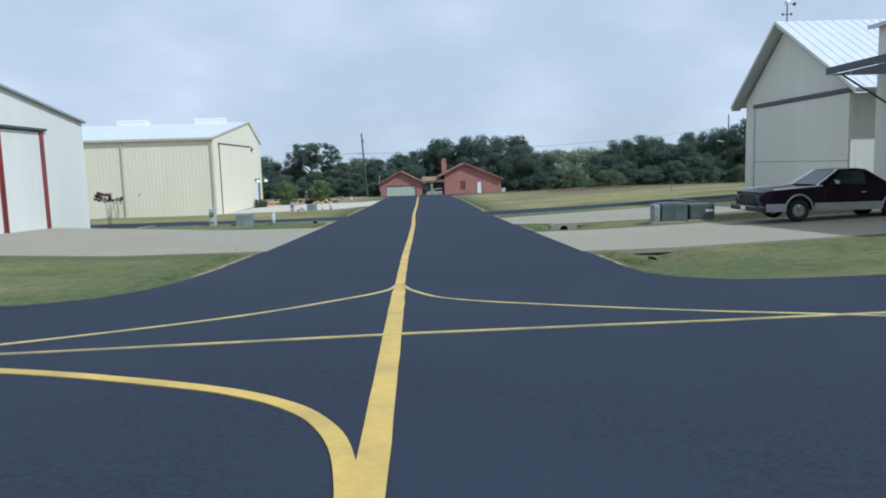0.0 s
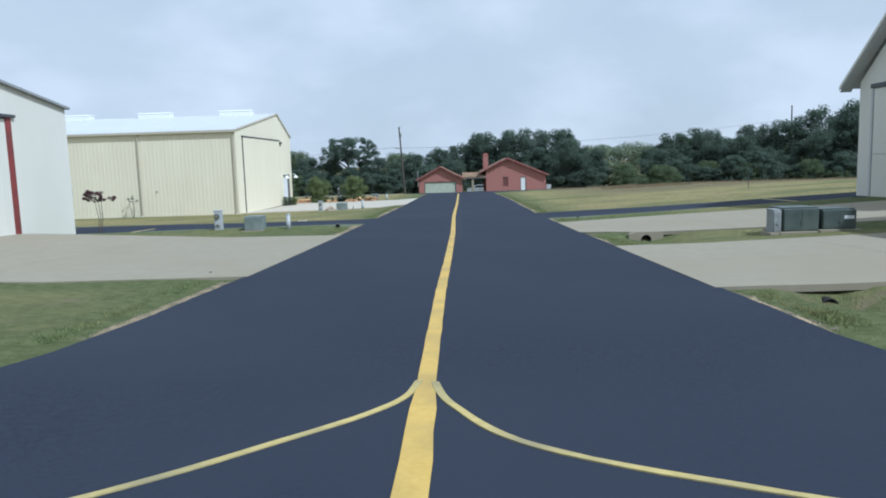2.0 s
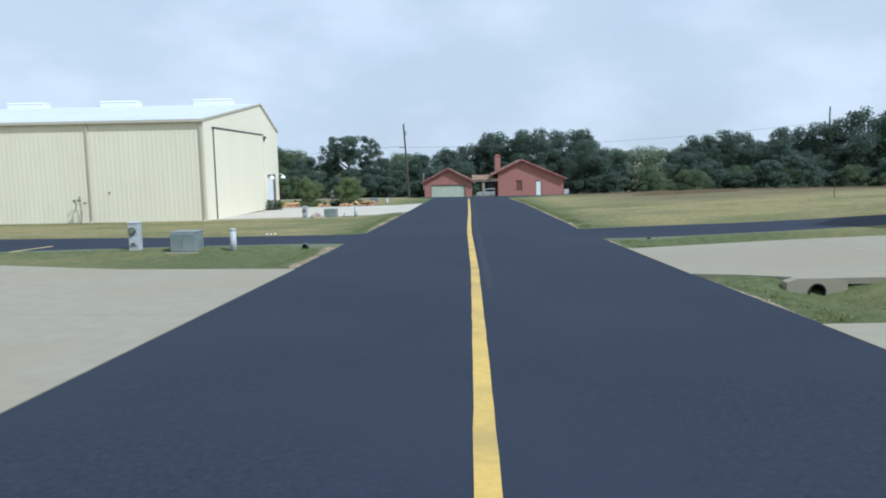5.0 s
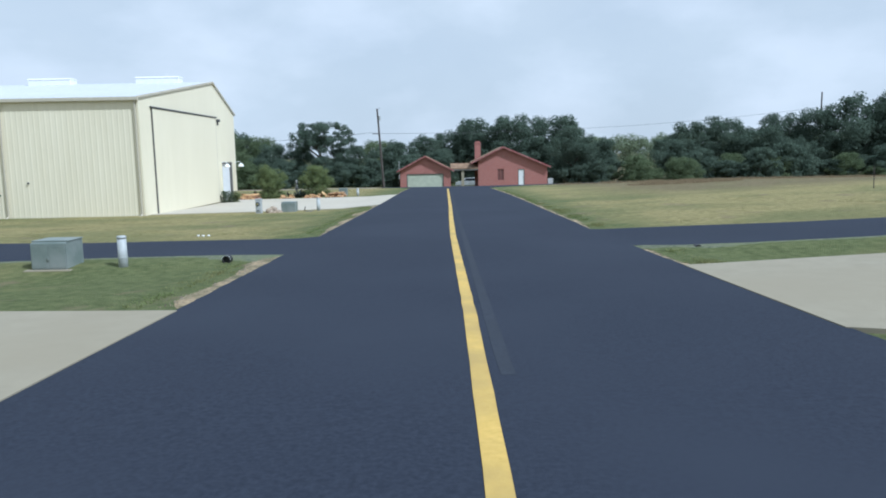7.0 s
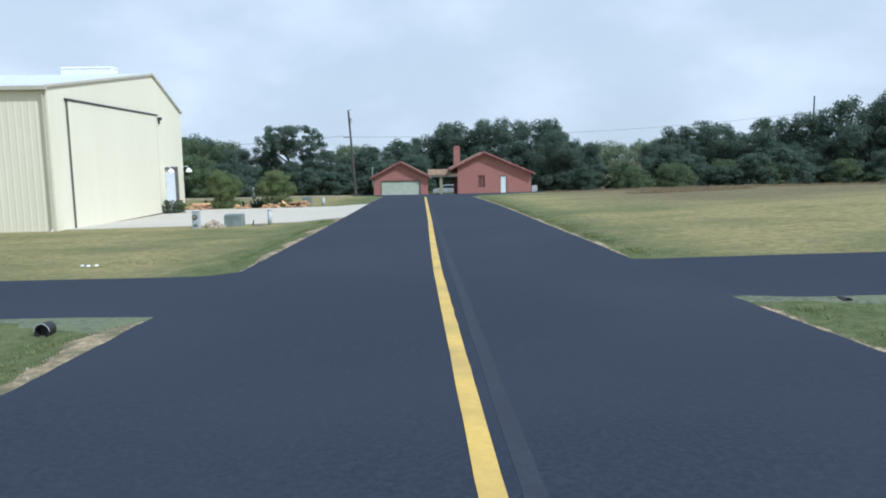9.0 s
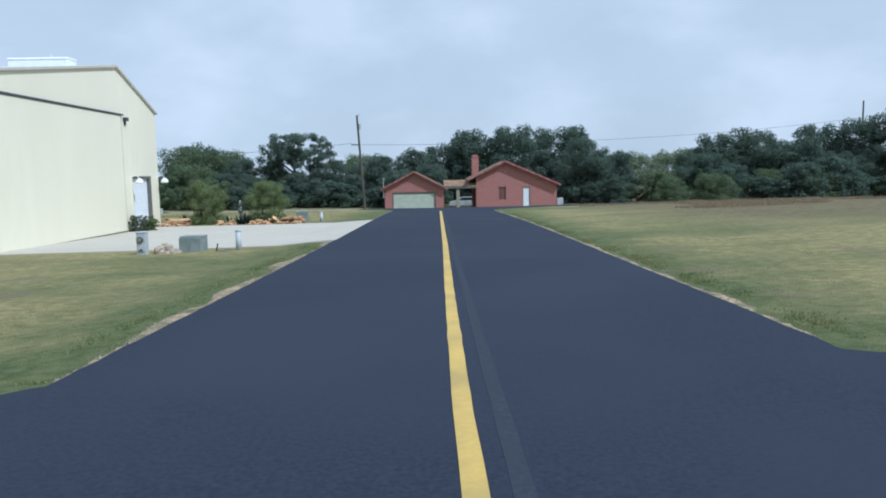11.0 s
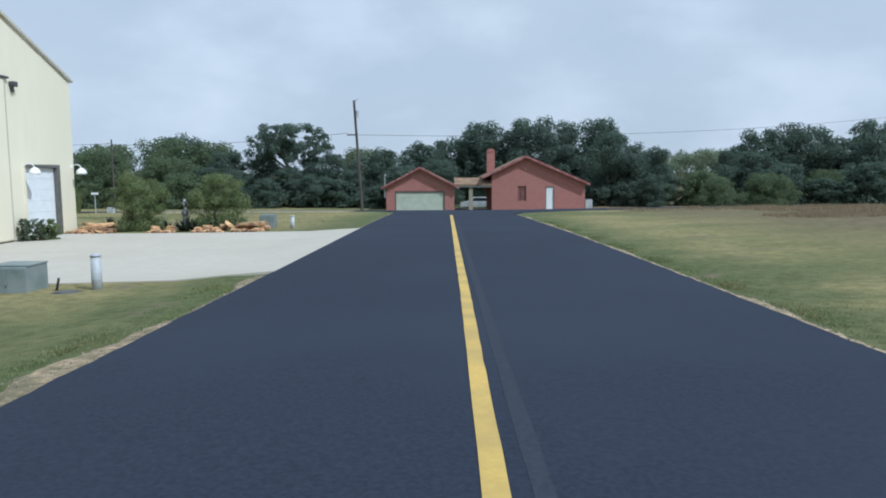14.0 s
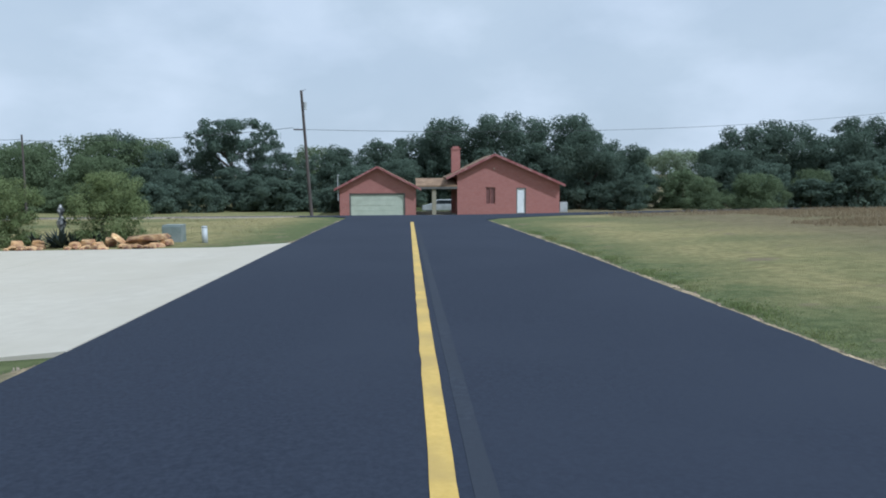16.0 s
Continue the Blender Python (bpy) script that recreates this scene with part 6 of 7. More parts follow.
def build_sign(x, y):
    z = gz(x, y) - 0.15
    t = thing("street_sign", (x, y, z), "small pale street sign on a thin grey post", "street sign")
    bm = bmesh.new()
    tube(bm, (x, y, z), (x, y, z + 1.5), 0.03, n=8)
    part("post", bm, M_GREYBOX, t)
    bm = bmesh.new()
    box(bm, x - 0.26, x + 0.26, y - 0.012, y + 0.012, z + 1.46, z + 1.60, 0.004)
    part("plate", bm, M_LAMP, t, "pale blank name plate")


build_sign(-25.1, 84.0)
zf = gz(20.5, 41.5)
bm_ = bmesh.new()
tube(bm_, (19.6, 41.9, zf - 0.2), (19.55, 41.9, zf + 0.95), 0.02, n=8)
tagged(part("field_post", bm_, M_WOODPOLE, at=(19.6, 41.9, zf - 0.2)), "thin weathered post standing in the dry field", "post")

zd = gz(-4.92, 8.2) + 0.012
bm_ = bmesh.new()
tube(bm_, (-4.92, 8.2, zd - 0.02), (-4.92, 8.2, zd + 0.012), 0.035, 0.03, 14)
tagged(part("drain_cap", bm_, M_BLACK, at=(-4.92, 8.2, zd)), "small round black cap set in the concrete", "drain cap")


def build_ornament(x, y):
    """A slender garden ornament of stacked turned pieces."""
    z = gz(x, y) - 0.02
    prof = ((0.0, 0.17), (0.09, 0.18), (0.14, 0.07), (0.52, 0.06), (0.62, 0.13), (0.78, 0.16), (0.93, 0.08), (1.0, 0.05), (1.1, 0.10), (1.22, 0.12), (1.33, 0.05), (1.4, 0.02))
    bm = bmesh.new()
    rings = [[bm.verts.new((x + r * math.cos(k * math.pi / 7), y + r * math.sin(k * math.pi / 7), z + h)) for k in range(14)] for h, r in prof]
    for a, b in zip(rings, rings[1:]):
        for k in range(14):
            bm.faces.new((a[k], a[(k + 1) % 14], b[(k + 1) % 14], b[k]))
    bm.faces.new(rings[0][::-1])
    bm.faces.new(rings[-1])
    tagged(part("garden_ornament", bm, M_STATUE, at=(x, y, z), smooth=True), "slender dark garden ornament with painted white highlights among agaves", "ornament")


build_ornament(-12.15, 66.0)
bm_ = bmesh.new()
box(bm_, -23.04, -22.97, 47.70, 47.785, 0.34, 0.44, 0.01)
tagged(part("wall_outlet", bm_, M_DARK, at=(-23.0, 47.75, 0.4)), "small dark outlet box on a ribbed cream wall", "outlet")


# ---- trees, bushes and grass ----
def leaf_cloud(seed, clumps, n, size, flat=0.8):
    """Leaves as small folded cards spread through clumps (centre, radius): vertices and faces."""
    rs = np.random.RandomState(seed)
    c = np.array([p for p, r in clumps])
    r = np.array([q for p, q in clumps])
    w = r ** 2
    pick = rs.choice(len(r), n, p=w / w.sum())
    d = rs.normal(size=(n, 3))
    d /= np.linalg.norm(d, axis=1)[:, None]
    rad = rs.uniform(0.35, 1.0, n) ** 0.5
    rad *= 1 + 0.12 * rs.normal(size=n)
    pos = c[pick] + d * (r[pick] * rad)[:, None] * np.array([1, 1, flat])
    up = d * 1.2 + rs.normal(size=(n, 3)) * 0.38 + np.array([0, 0, 0.25])
    up /= np.linalg.norm(up, axis=1)[:, None]
    a = np.cross(up, rs.normal(size=(n, 3)))
    a /= np.linalg.norm(a, axis=1)[:, None]
    b = np.cross(up, a)
    s = size * rs.uniform(0.6, 1.35, n)[:, None]
    bend = up * s * 0.25
    v = np.empty((n, 4, 3))
    v[:, 0], v[:, 1], v[:, 2], v[:, 3] = pos - a * s, pos - b * s * 0.55 - bend, pos + a * s, pos + b * s * 0.55 - bend
    f = np.arange(n * 4).reshape(n, 4)
    return v.reshape(-1, 3).tolist(), f.tolist()


def limbs(bm, base, tip, r, rnd, depth):
    """A tapered limb that forks towards its tip; returns the ends."""
    base, tip = Vector(base), Vector(tip)
    mid = base.lerp(tip, 0.5) + Vector((rnd.uniform(-1, 1), rnd.uniform(-1, 1), 0)) * (tip - base).length * 0.06
    tube(bm, base, mid, r, r * 0.82, 8, False)
    tube(bm, mid, tip, r * 0.82, r * 0.62, 8, False)
    if depth == 0:
        return [tip]
    out = []
    ln = (tip - base).length
    for k in range(3):
        a = rnd.uniform(0, 6.28)
        d = Vector((math.cos(a) * 0.8, math.sin(a) * 0.8, rnd.uniform(0.35, 0.9)))
        out += limbs(bm, tip, tip + d * ln * rnd.uniform(0.5, 0.75), r * 0.55, rnd, depth - 1)
    return out


def build_tree(name, x, y, height, spread_, seed, leaf, label, n=5200, size=0.16, trunk=0.28, low=0.18, group="", airy=0.0):
    rnd = random.Random(seed)
    z = gz(x, y) - 0.15
    t = thing(name, (x, y, z), label, "tree" if height > 4 else "bush", group)
    bm = bmesh.new()
    top = z + height * (0.30 + 0.12 * airy)
    ends = limbs(bm, (x, y, z), (x + rnd.uniform(-0.3, 0.3), y, top), height * 0.026 + 0.02, rnd, 2)
    part("trunk", bm, M_BARK, t, "grey-brown trunk and limbs", True)
    clumps = []
    k = int(64 + 46 * airy)
    for i in range(k):
        a = rnd.uniform(0, 6.28)
        u = rnd.uniform(low, 0.92)
        env = spread_ * (math.sin(math.pi * min(1, 0.18 + u * 0.80)) ** 0.65)
        cr = spread_ * rnd.uniform(0.13, 0.29)
        if airy:
            # a flat-topped umbrella with open gaps
            env = spread_ * (0.97 - 0.45 * max(0.0, (u - 0.72) / 0.2) ** 2)
            cr = spread_ * rnd.uniform(0.07, 0.16)
        r = env * rnd.uniform(0.25, 1.0) ** (0.6 if airy else 0.7)
        clumps.append(((x + r * math.cos(a), y + r * math.sin(a), z + height * u), cr))
    clumps += [((e.x, e.y, e.z), spread_ * 0.2) for e in ends]
    if low < 0.05:
        # a skirt of foliage that hides the foot
        clumps += [((x + spread_ * 0.6 * math.cos(q), y + spread_ * 0.6 * math.sin(q), z + height * 0.13), spread_ * 0.3) for q in (0.3, 1.5, 2.6, 3.8, 4.5, 5.3)]
    if not airy:
        clumps += [((x, y, z + height * u), spread_ * 0.5) for u in (0.3, 0.5, 0.68)]
    v, f = leaf_cloud(seed, clumps, n, size)
    crown = sheet("crown", v, f, leaf, t)
    return t


def tree_copy(src, x, y, s, turn, h=1.0):
    c = copy_thing(src, Matrix.LocRotScale((x, y, gz(x, y) - 0.15), Euler((0, 0, turn)), None))
    c.scale = (s, s, s * h)
    return c


OAK = "dark green live oak with a broad dense crown"
oak_a = build_tree("oak_tree", 17.5, 121, 10.6, 5.0, 11, M_OAK, OAK, 18500, 0.155, low=0.08, group="woods behind the house")
oak_b = build_tree("oak_tree", 9.5, 123, 11.2, 5.2, 12, M_OAK, OAK, 18500, 0.155, low=0.08, group="woods behind the house")
oak_c = build_tree("oak_tree", 1.0, 128, 9.0, 4.6, 13, M_OAK, OAK, 17500, 0.155, low=0.08, group="woods behind the house")
elm_a = build_tree("elm_tree", -37, 126, 8.8, 5.2, 14, M_ELM, "mid-green leafy tree with a rounded crown", 17500, 0.155, low=0.04, group="woods behind the house")
elm_b = build_tree("elm_tree", -46, 130, 8.6, 5.4, 15, M_ELM, "mid-green leafy tree with a rounded crown", 17500, 0.155, low=0.04, group="woods behind the house")
open_oak = build_tree("oak_tree", -19.6, 122, 10.7, 5.4, 16, M_OAK, "tall open oak with bare limbs under a sparse crown", 13500, 0.14, low=0.52, airy=1.0, group="woods behind the house")
for src, x, y, s, turn, h in (
        (oak_b, 14.0, 128, 1.0, 1.1, 1.0), (oak_a, 18.2, 112.5, 0.77, 2.2, 1.05), (oak_c, 21.8, 113.4, 0.74, 0.4, 1.08), (oak_a, 23.7, 112.5, 0.45, 3, 0.95), (oak_a, 5.0, 126, 1.0, 3.3, 1.02), (oak_c, -3.0, 125, 0.98, 1.9, 0.93),
        (oak_c, -8.0, 121, 0.86, 2.5, 0.94), (elm_a, -11.6, 127, 0.84, 0.8, 1.0), (oak_c, -15.5, 122, 0.80, 4.0, 0.95), (oak_b, -23.5, 126, 0.66, 5.0, 0.9), (oak_c, -19.0, 119, 0.72, 5.5, 0.8),
        (oak_a, -27.5, 121, 0.74, 1.0, 0.9), (elm_a, -30.5, 128, 0.95, 2.0, 1.0), (elm_b, -33.5, 119, 0.78, 3.0, 0.95), (elm_a, -41.5, 120, 0.85, 4.4, 0.95), (oak_c, -36.0, 132, 1.1, 0.3, 1.0),
        (elm_b, -52.0, 122, 0.9, 1.5, 1.0), (elm_a, -58.0, 128, 1.0, 5.3, 1.0), (elm_b, -65.0, 120, 0.95, 0.9, 1.0), (elm_a, -72.0, 128, 1.0, 2.8, 1.0), (elm_b, -80.0, 122, 1.0, 3.9, 1.0), (elm_a, -90.0, 125, 1.1, 4.1, 1.0),
        (oak_a, 10.5, 117, 0.62, 0.5, 0.75), (oak_b, 19.5, 116, 0.62, 1.5, 0.8), (oak_c, 21.1, 108.0, 0.50, 2.5, 0.8), (oak_a, -5.5, 116, 0.55, 5.1, 0.85), (oak_b, -1.0, 118, 0.6, 4.7, 0.85), (oak_a, -11.5, 115, 0.5, 0.2, 0.85), (oak_b, -24.5, 116, 0.52, 2.0, 0.8), (oak_c, -15.0, 114.5, 0.55, 1.2, 0.8)):
    tree_copy(src, x, y, s, turn, h)
# the wood beyond the field on the east side
for src, x, y, s, turn, h in (
        (elm_a, 26, 102.6, 0.42, 1, 0.85), (elm_b, 31, 103.4, 0.50, 2, 0.85),
        (oak_a, 37.5, 120.2, 0.86, 0.9, 1.00), (oak_b, 43.1, 121.8, 0.93, 2.1, 0.97), (oak_c, 47.9, 118.6, 1.01, 3.1, 0.94), (oak_a, 52.7, 121.8, 0.95, 4.1, 1.02), (oak_b, 57.5, 118.6, 0.92, 5.1, 1.10), (oak_c, 62.3, 115.4, 1.23, 0.2, 1.15), (oak_a, 66.3, 113.8, 1.06, 1.7, 1.20), (oak_b, 71.9, 111.4, 1.02, 2.9, 1.15), (oak_a, 78.3, 109, 1.06, 3.8, 1.15), (oak_b, 85.5, 105.8, 1.06, 4.8, 1.15), (oak_c, 92.7, 102.6, 1.23, 5.8, 1.15), (oak_a, 100.7, 99.4, 1.14, 0.7, 1.15),
        (elm_b, 35.9, 112.2, 0.50, 0.4, 0.80), (elm_a, 40.7, 110.6, 0.56, 1.3, 0.80), (elm_b, 45.5, 109, 0.58, 2.2, 0.75), (oak_b, 50.3, 111.4, 0.63, 3.2, 0.88), (elm_a, 55.1, 107.4, 0.53, 4.2, 0.80), (oak_c, 59.9, 106.6, 0.65, 5.2, 0.84), (elm_b, 65.5, 104.2, 0.56, 0.8, 0.85), (oak_a, 70.3, 102.6, 0.61, 1.8, 0.89), (elm_a, 76.7, 99.4, 0.60, 2.8, 0.80), (oak_b, 83.1, 97, 0.65, 3.7, 0.84), (oak_c, 33.1, 115.4, 0.71, 0.1, 1.03), (oak_a, 22.3, 112.2, 0.35, 1.1, 0.89)):
    tree_copy(src, x, y, s, turn, h)


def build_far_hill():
    """The wooded hill far beyond the field, as a bank of leafy clumps, its green paled for distance haze."""
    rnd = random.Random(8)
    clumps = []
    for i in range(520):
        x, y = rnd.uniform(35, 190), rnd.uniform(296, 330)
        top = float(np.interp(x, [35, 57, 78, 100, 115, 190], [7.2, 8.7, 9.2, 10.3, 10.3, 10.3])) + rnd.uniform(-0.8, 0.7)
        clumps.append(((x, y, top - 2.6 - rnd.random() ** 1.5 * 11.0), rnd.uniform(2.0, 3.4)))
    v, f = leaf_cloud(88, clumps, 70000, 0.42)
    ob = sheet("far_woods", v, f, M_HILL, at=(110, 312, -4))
    tagged(ob, "wooded hill far beyond the field, its green paled for haze", "woods", kind="stuff")


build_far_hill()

thicket = build_tree("thicket_bush", 27.0, 110.0, 4.2, 2.6, 21, M_ELM, "tangled mid-green bush at the foot of the woods", 5200, 0.15, low=0.0, group="thicket along the woods")
thicket_dark = build_tree("thicket_bush", -6.0, 113.0, 4.4, 2.7, 22, M_OAK, "tangled dark green bush at the foot of the woods", 5200, 0.15, low=0.0, group="thicket along the woods")
rnd_ = random.Random(77)
for x in np.arange(-96, -3, 4.2):
    tree_copy(thicket if x < -28 else thicket_dark, float(x), 113.5 + rnd_.uniform(-1.5, 3), rnd_.uniform(0.75, 1.1), rnd_.uniform(0, 6), rnd_.uniform(0.75, 1.05))
for x in np.arange(15.5, 32, 3.4):
    tree_copy(thicket_dark if x < 22 else thicket, float(x), 113 - (x - 15) * 0.25 + rnd_.uniform(-1, 1.5), rnd_.uniform(0.55, 0.8), rnd_.uniform(0, 6), rnd_.uniform(0.7, 0.95))
for x in np.arange(32, 102, 3.7):
    tree_copy(thicket if rnd_.random() < 0.3 else thicket_dark, float(x) + rnd_.uniform(-1.2, 1.2), 109.5 - (x - 32) * 0.12 + rnd_.uniform(-2, 2.5), rnd_.uniform(0.5, 1.25), rnd_.uniform(0, 6), rnd_.uniform(0.6, 1.0))

build_tree("round_bush", -14.2, 65.9, 2.95, 1.38, 31, M_BUSH, "tall feathery green bush behind limestone boulders", 17000, 0.040, low=0.03, group="bushes in the planting bed")
build_tree("round_bush", -10.7, 66.4, 2.7, 1.45, 32, M_BUSH, "tall feathery green bush behind limestone boulders", 17000, 0.040, low=0.03, group="bushes in the planting bed")
build_tree("low_shrub", -16.38, 60.85, 1.05, 0.36, 34, M_SHRUB, "low grey-green shrub growing against a cream wall", 2600, 0.034, low=0.02, group="shrubs at the side door")
build_tree("low_shrub", -16.05, 61.15, 1.05, 0.38, 35, M_SHRUB, "low grey-green shrub growing against a cream wall", 2300, 0.034, low=0.02, group="shrubs at the side door")
build_tree("low_shrub", -15.70, 61.45, 1.02, 0.38, 36, M_BUSH, "rounder green shrub growing in front of a white side door", 2600, 0.036, low=0.02, group="shrubs at the side door")


def build_sapling(name, x, y, stems, clumps, n, size, leaf, label):
    """A young tree: thin bare stems given as (foot dx, tip dx, tip height), a few twigs, and a head of small clumps (dx, height, radius)."""
    rnd = random.Random(5)
    z = gz(x, y) - 0.1
    t = thing(name, (x, y, z), label, "tree")
    bm = bmesh.new()
    for f, e, h in stems:
        mid = (x + (f + e) / 2 + 0.05, y + 0.03, z + h * 0.5)
        tube(bm, (x + f, y, z), mid, 0.018, 0.014, 6)
        tube(bm, mid, (x + e, y, z + h), 0.014, 0.009, 6)
        for dx, ch, r in clumps:
            if ch > h - 0.1 and rnd.random() < 0.3:
                tube(bm, (x + e, y, z + h), (x + dx, y + rnd.uniform(-0.2, 0.2), z + ch), 0.008, 0.004, 5)
    part("stems", bm, M_BARK, t)
    cl = [((x + dx, y + rnd.uniform(-0.22, 0.22), z + ch), r) for dx, ch, r in clumps]
    v, f = leaf_cloud(6, cl, n, size)
    sheet("crown", v, f, leaf, t)


rnd_m = random.Random(12)
myrtle_head = []
for k in range(34):
    dx = rnd_m.uniform(-0.55, 0.68)
    lift = 0.30 * (1 - ((dx + 0.15) / 0.75) ** 2)
    myrtle_head.append((dx, 1.62 + rnd_m.uniform(-0.12, max(0.06, lift)), rnd_m.uniform(0.05, 0.12)))
build_sapling("crape_myrtle", -15.25, 23.8, ((-0.05, -0.12, 1.4), (0.04, 0.14, 1.42), (0.0, 0.02, 1.48)),
              myrtle_head, 1300, 0.036, M_PLUM,
              "young crape myrtle with bare stems and plum-red leaves")
build_sapling("thin_sapling", -24.75, 47.2, ((-0.05, -0.25, 1.25), (0.05, 0.15, 1.1), (0.02, 0.05, 1.3)),
              ((-0.35, 1.5, 0.12), (-0.12, 1.35, 0.1), (0.1, 1.55, 0.14), (0.3, 1.35, 0.1), (0.0, 1.7, 0.1), (0.45, 1.4, 0.06), (-0.3, 1.15, 0.07)), 130, 0.045, M_SHRUB,
              "thin nearly bare sapling against a ribbed cream wall")


def build_agave(x, y, r, seed):
    """A rosette of stiff pointed leaves."""
    rnd = random.Random(seed)
    z = gz(x, y)
    t = thing("agave", (x, y, z), "dark spiky agave among limestone boulders", "agave", "agaves in the planting bed")
    for k in range(20):
        bm = bmesh.new()
        a, e = rnd.uniform(0, 6.28), rnd.uniform(0.25, 1.35)
        d = Vector((math.cos(a) * math.cos(e), math.sin(a) * math.cos(e), math.sin(e)))
        sd = Vector((-math.sin(a), math.cos(a), 0)) * 0.06
        p0, p1, p2 = Vector((x, y, z)), Vector((x, y, z)) + d * r * 0.5, Vector((x, y, z)) + d * r + Vector((0, 0, -0.05))
        vs = [bm.verts.new(q) for q in (p0 - sd * 0.6, p0 + sd * 0.6, p1 + sd, p2, p1 - sd, p1 + Vector((0, 0, -0.04)))]
        bm.faces.new((vs[0], vs[1], vs[2], vs[4]))
        bm.faces.new((vs[4], vs[2], vs[3]))
        bm.faces.new((vs[0], vs[4], vs[5]))
        bm.faces.new((vs[1], vs[5], vs[2]))
        part("leaf", bm, M_AGAVE, t)


for i, (x, y, r) in enumerate(((-11.65, 64.85, 0.8), (-11.95, 65.0, 0.7), (-11.4, 65.1, 0.6), (-12.6, 65.1, 0.6), (-10.7, 65.3, 0.6), (-15.4, 65.6, 0.7))):
    build_agave(x, y, r, i)


def build_grass_clump(x, y, hgt, spread_, seed):
    """A tussock of tall narrow blades that arch outwards at the tips."""
    rnd = random.Random(seed)
    z = gz(x, y) - 0.05
    v, f = [], []
    for k in range(190):
        a, u = rnd.uniform(0, 6.28), rnd.random() ** 0.7
        d = Vector((math.cos(a), math.sin(a), 0))
        sd = Vector((-d.y, d.x, 0)) * rnd.uniform(0.010, 0.018)
        h = hgt * rnd.uniform(0.6, 1.05)
        foot = Vector((x, y, z)) + d * 0.28 * u * spread_
        pts = [foot, foot + d * spread_ * 0.22 * u + Vector((0, 0, h * 0.6)), foot + d * spread_ * 0.55 * u + Vector((0, 0, h))]
        b = len(v)
        v += [tuple(pts[0] - sd), tuple(pts[0] + sd), tuple(pts[1] + sd * 0.8), tuple(pts[2]), tuple(pts[1] - sd * 0.8)]
        f += [(b, b + 1, b + 2, b + 4), (b + 4, b + 2, b + 3)]
    ob = sheet("grass_clump", v, f, M_EDGE, at=(x, y, z))
    tagged(ob, "tall yellow-green tussock of grass near the far road", "grass", "tussocks near the far road")


for x, y, h, w, sd in ((-26.6, 84.3, 2.0, 0.9, 1), (-27.5, 84.6, 1.4, 0.9, 2)):
    build_grass_clump(x, y, h, w, sd)


def build_blades(name, spots, hgt, width, material, label, seed):
    """Grass as bent pointed blades, joined in one mesh; spots are rows of x, y and a height factor."""
    rs = np.random.RandomState(seed)
    n = len(spots)
    xy = np.array([(s[0], s[1]) for s in spots])
    k = np.array([s[2] for s in spots])
    z = np.array([gz(x, y) - swale(x, y) - 0.04 for x, y in xy])
    a = rs.uniform(0, 2 * np.pi, n)
    h = hgt * k * rs.uniform(0.5, 1.2, n)
    dx, dy = np.cos(a) * width, np.sin(a) * width
    lean = rs.normal(size=(n, 2)) * 0.35 * h[:, None]
    v = np.empty((n, 5, 3))
    v[:, 0] = np.c_[xy[:, 0] - dx, xy[:, 1] - dy, z]
    v[:, 1] = np.c_[xy[:, 0] + dx, xy[:, 1] + dy, z]
    v[:, 2] = np.c_[xy[:, 0] + dx * 0.7 + lean[:, 0] * 0.4, xy[:, 1] + dy * 0.7 + lean[:, 1] * 0.4, z + h * 0.6]
    v[:, 3] = np.c_[xy[:, 0] + lean[:, 0], xy[:, 1] + lean[:, 1], z + h]
    v[:, 4] = np.c_[xy[:, 0] - dx * 0.7 + lean[:, 0] * 0.4, xy[:, 1] - dy * 0.7 + lean[:, 1] * 0.4, z + h * 0.6]
    f = []
    for i in range(n):
        b = 5 * i
        f += [(b, b + 1, b + 2, b + 4), (b + 4, b + 2, b + 3)]
    ob = sheet(name, v.reshape(-1, 3).tolist(), f, material)
    tagged(ob, label, "grass", kind="stuff")


def scatter(n, x0, x1, y0, y1, seed, keep=None):
    rs = np.random.RandomState(seed)
    out = []
    while len(out) < n:
        x, y = rs.uniform(x0, x1), rs.uniform(y0, y1)
        q = noise.noise((x * 0.5, y * 0.5, 3.0)) * 0.5 + noise.noise((x * 1.7, y * 1.7, 5.0)) * 0.3
        if rs.uniform() < 0.55 + q and (keep is None or keep(x, y)):
            out.append((x, y, 0.7 + q))
    return out


left_verge = scatter(9000, -15, -4.9, 18.8, 24.3, 1, lambda x, y: y < 24.2 + 0.1 * min(0, x + 9)) + scatter(25000, -16.5, -4.85, 29.3, 48.2, 2) + scatter(8500, -14, -4.9, -0.3, 6.8, 3)
right_verge = scatter(4800, 4.8, 14, 12.0, 15.0, 4, lambda x, y: y < 14.2 and not (5.0 < x < 7.2 and y > 12.6)) + scatter(4800, 4.8, 14, 21.6, 24.4, 5) + scatter(19000, 4.8, 16, 29.0, 62, 6, lambda x, y: y > 30.35 - 0.36 * min(x - 4.4, 4.5)) + scatter(5000, 5.0, 14, -0.4, 4.1, 7)
build_blades("verge_grass", left_verge, 0.05, 0.010, M_BLADE, "short mown green and yellow grass blades beside the taxiway", 1)
build_blades("verge_grass", right_verge, 0.05, 0.010, M_BLADE, "short mown green and yellow grass blades beside the taxiway", 2)
field = scatter(9000, 5, 60, 91.5, 101, 12, lambda x, y: x > 15) + scatter(7000, -40, -6, 66, 85, 13)
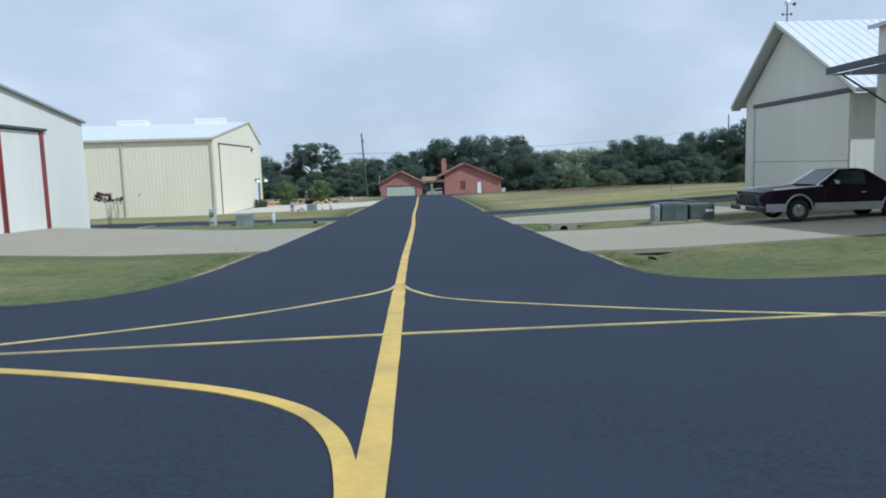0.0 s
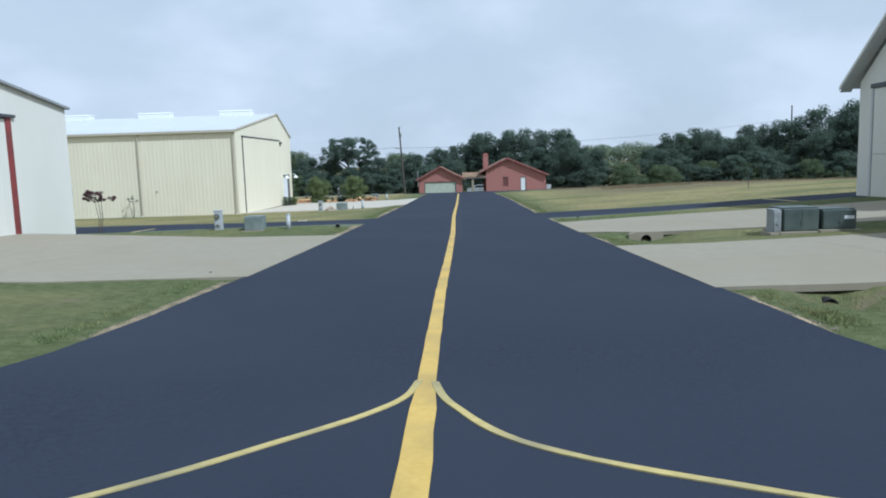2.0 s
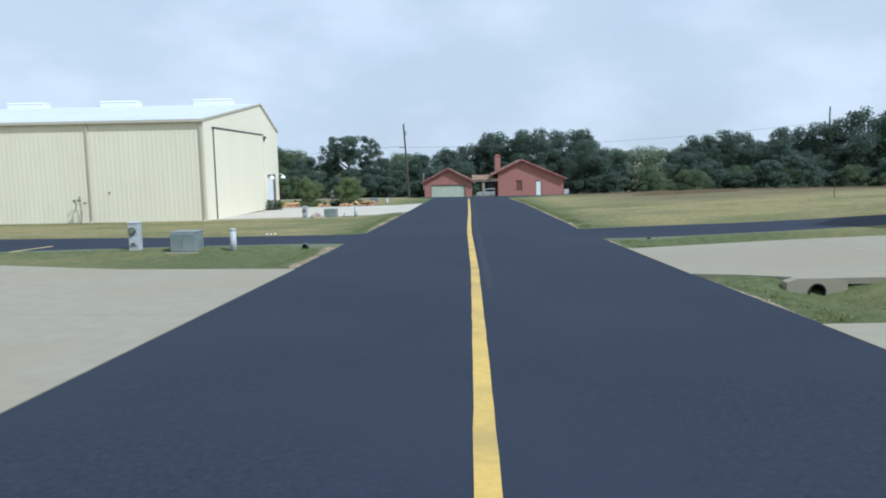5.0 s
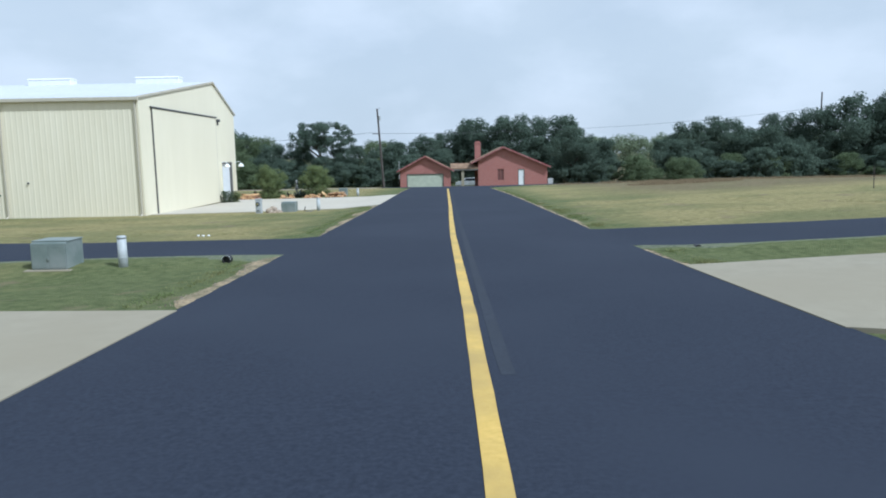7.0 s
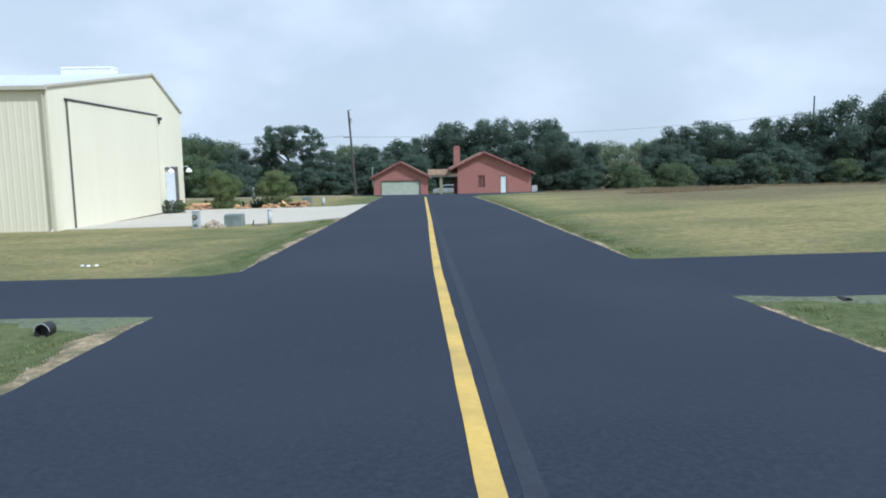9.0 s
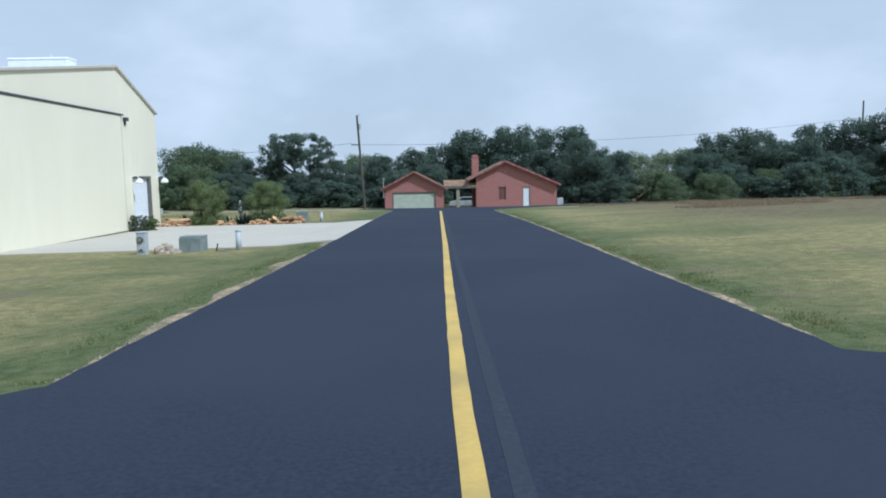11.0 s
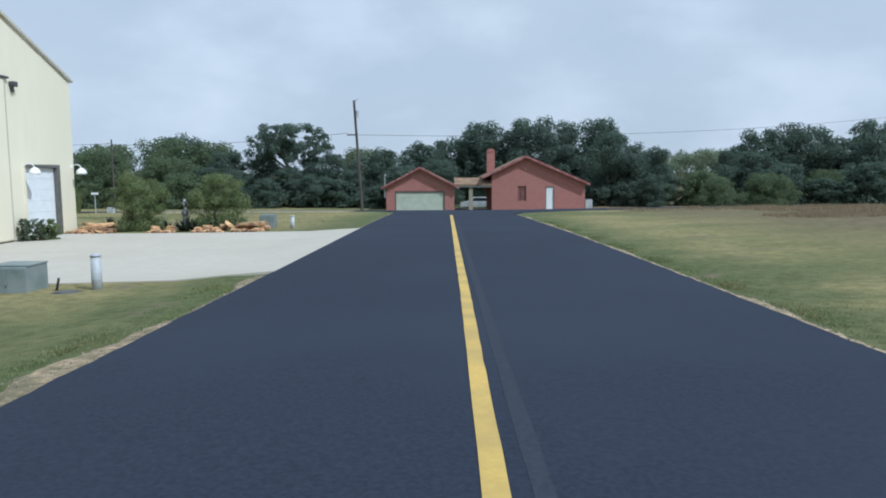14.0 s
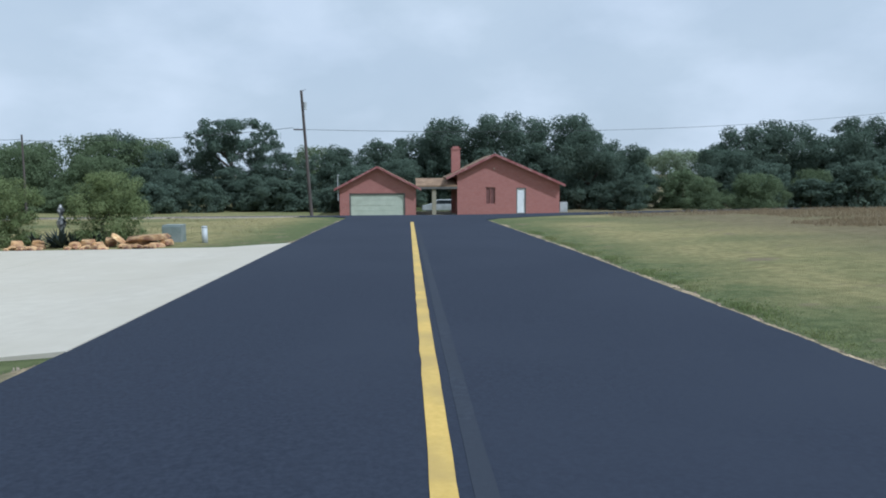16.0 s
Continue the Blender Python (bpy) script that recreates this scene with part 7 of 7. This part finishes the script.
build_blades("field_grass", field, 0.13, 0.012, M_DRYGRASS, "tall dry straw-coloured grass at the field's edge", 4)
weeds = scatter(30000, 17, 46, 70.5, 84.5, 21, lambda x, y: y > 70.5 + 3.5 * noise.noise((x * 0.25, 0.0, 4.0)) and x > 17 + (y - 70) * 0.12) + scatter(2500, 11, 22, 78, 84.5, 22)
weeds += scatter(5200, 14.5, 24, 63.0, 70.0, 23, lambda x, y: y > 63.4 + 1.2 * noise.noise((x * 0.5, 1.0, 4.0)) and x > 14.6 + 0.9 * noise.noise((y * 0.5, 2.0, 4.0)) and y < 69.5 and (x - 19) ** 2 / 25 + (y - 66.5) ** 2 / 12 < 1 + 0.6 * noise.noise((x * 0.4, y * 0.4, 6.0)))
build_blades("brown_weeds", weeds, 0.26, 0.011, M_WEEDS, "reddish-brown tall weeds across the far field", 6)
# fresh longer blades where the turf meets the broken edge of the asphalt
def edge_run(n, side, y0, y1, seed):
    rs = np.random.RandomState(seed)
    out = []
    while len(out) < n:
        y = rs.uniform(y0, y1)
        q = 0.5 + noise.noise((side * 3.0, y * 0.7, 8.0)) + 0.5 * noise.noise((side * 5.0, y * 2.6, 8.0))
        if rs.uniform() < q:
            o = shoulder_width(side, y) * rs.uniform(0.5, 1.0) + abs(rs.normal()) * 0.30
            out.append((side * (edge_x(side, y) + 0.06 + o), y, 0.55 + 0.8 * max(0.0, q)))
    return out


west_edge = edge_run(1500, -1, 1.8, 7.0, 31) + edge_run(1600, -1, 18.7, 24.2, 32) + edge_run(6500, -1, 29.8, 48.3, 33)
east_edge = edge_run(800, 1, 1.6, 4.3, 34) + edge_run(900, 1, 12.0, 15.6, 35) + edge_run(900, 1, 21.8, 24.6, 36) + edge_run(9000, 1, 31.0, 70.0, 37)
build_blades("edge_grass", west_edge, 0.055, 0.012, M_EDGE, "longer fresh green grass along the broken asphalt edge", 7)
build_blades("edge_grass", east_edge, 0.055, 0.012, M_EDGE, "longer fresh green grass along the broken asphalt edge", 8)
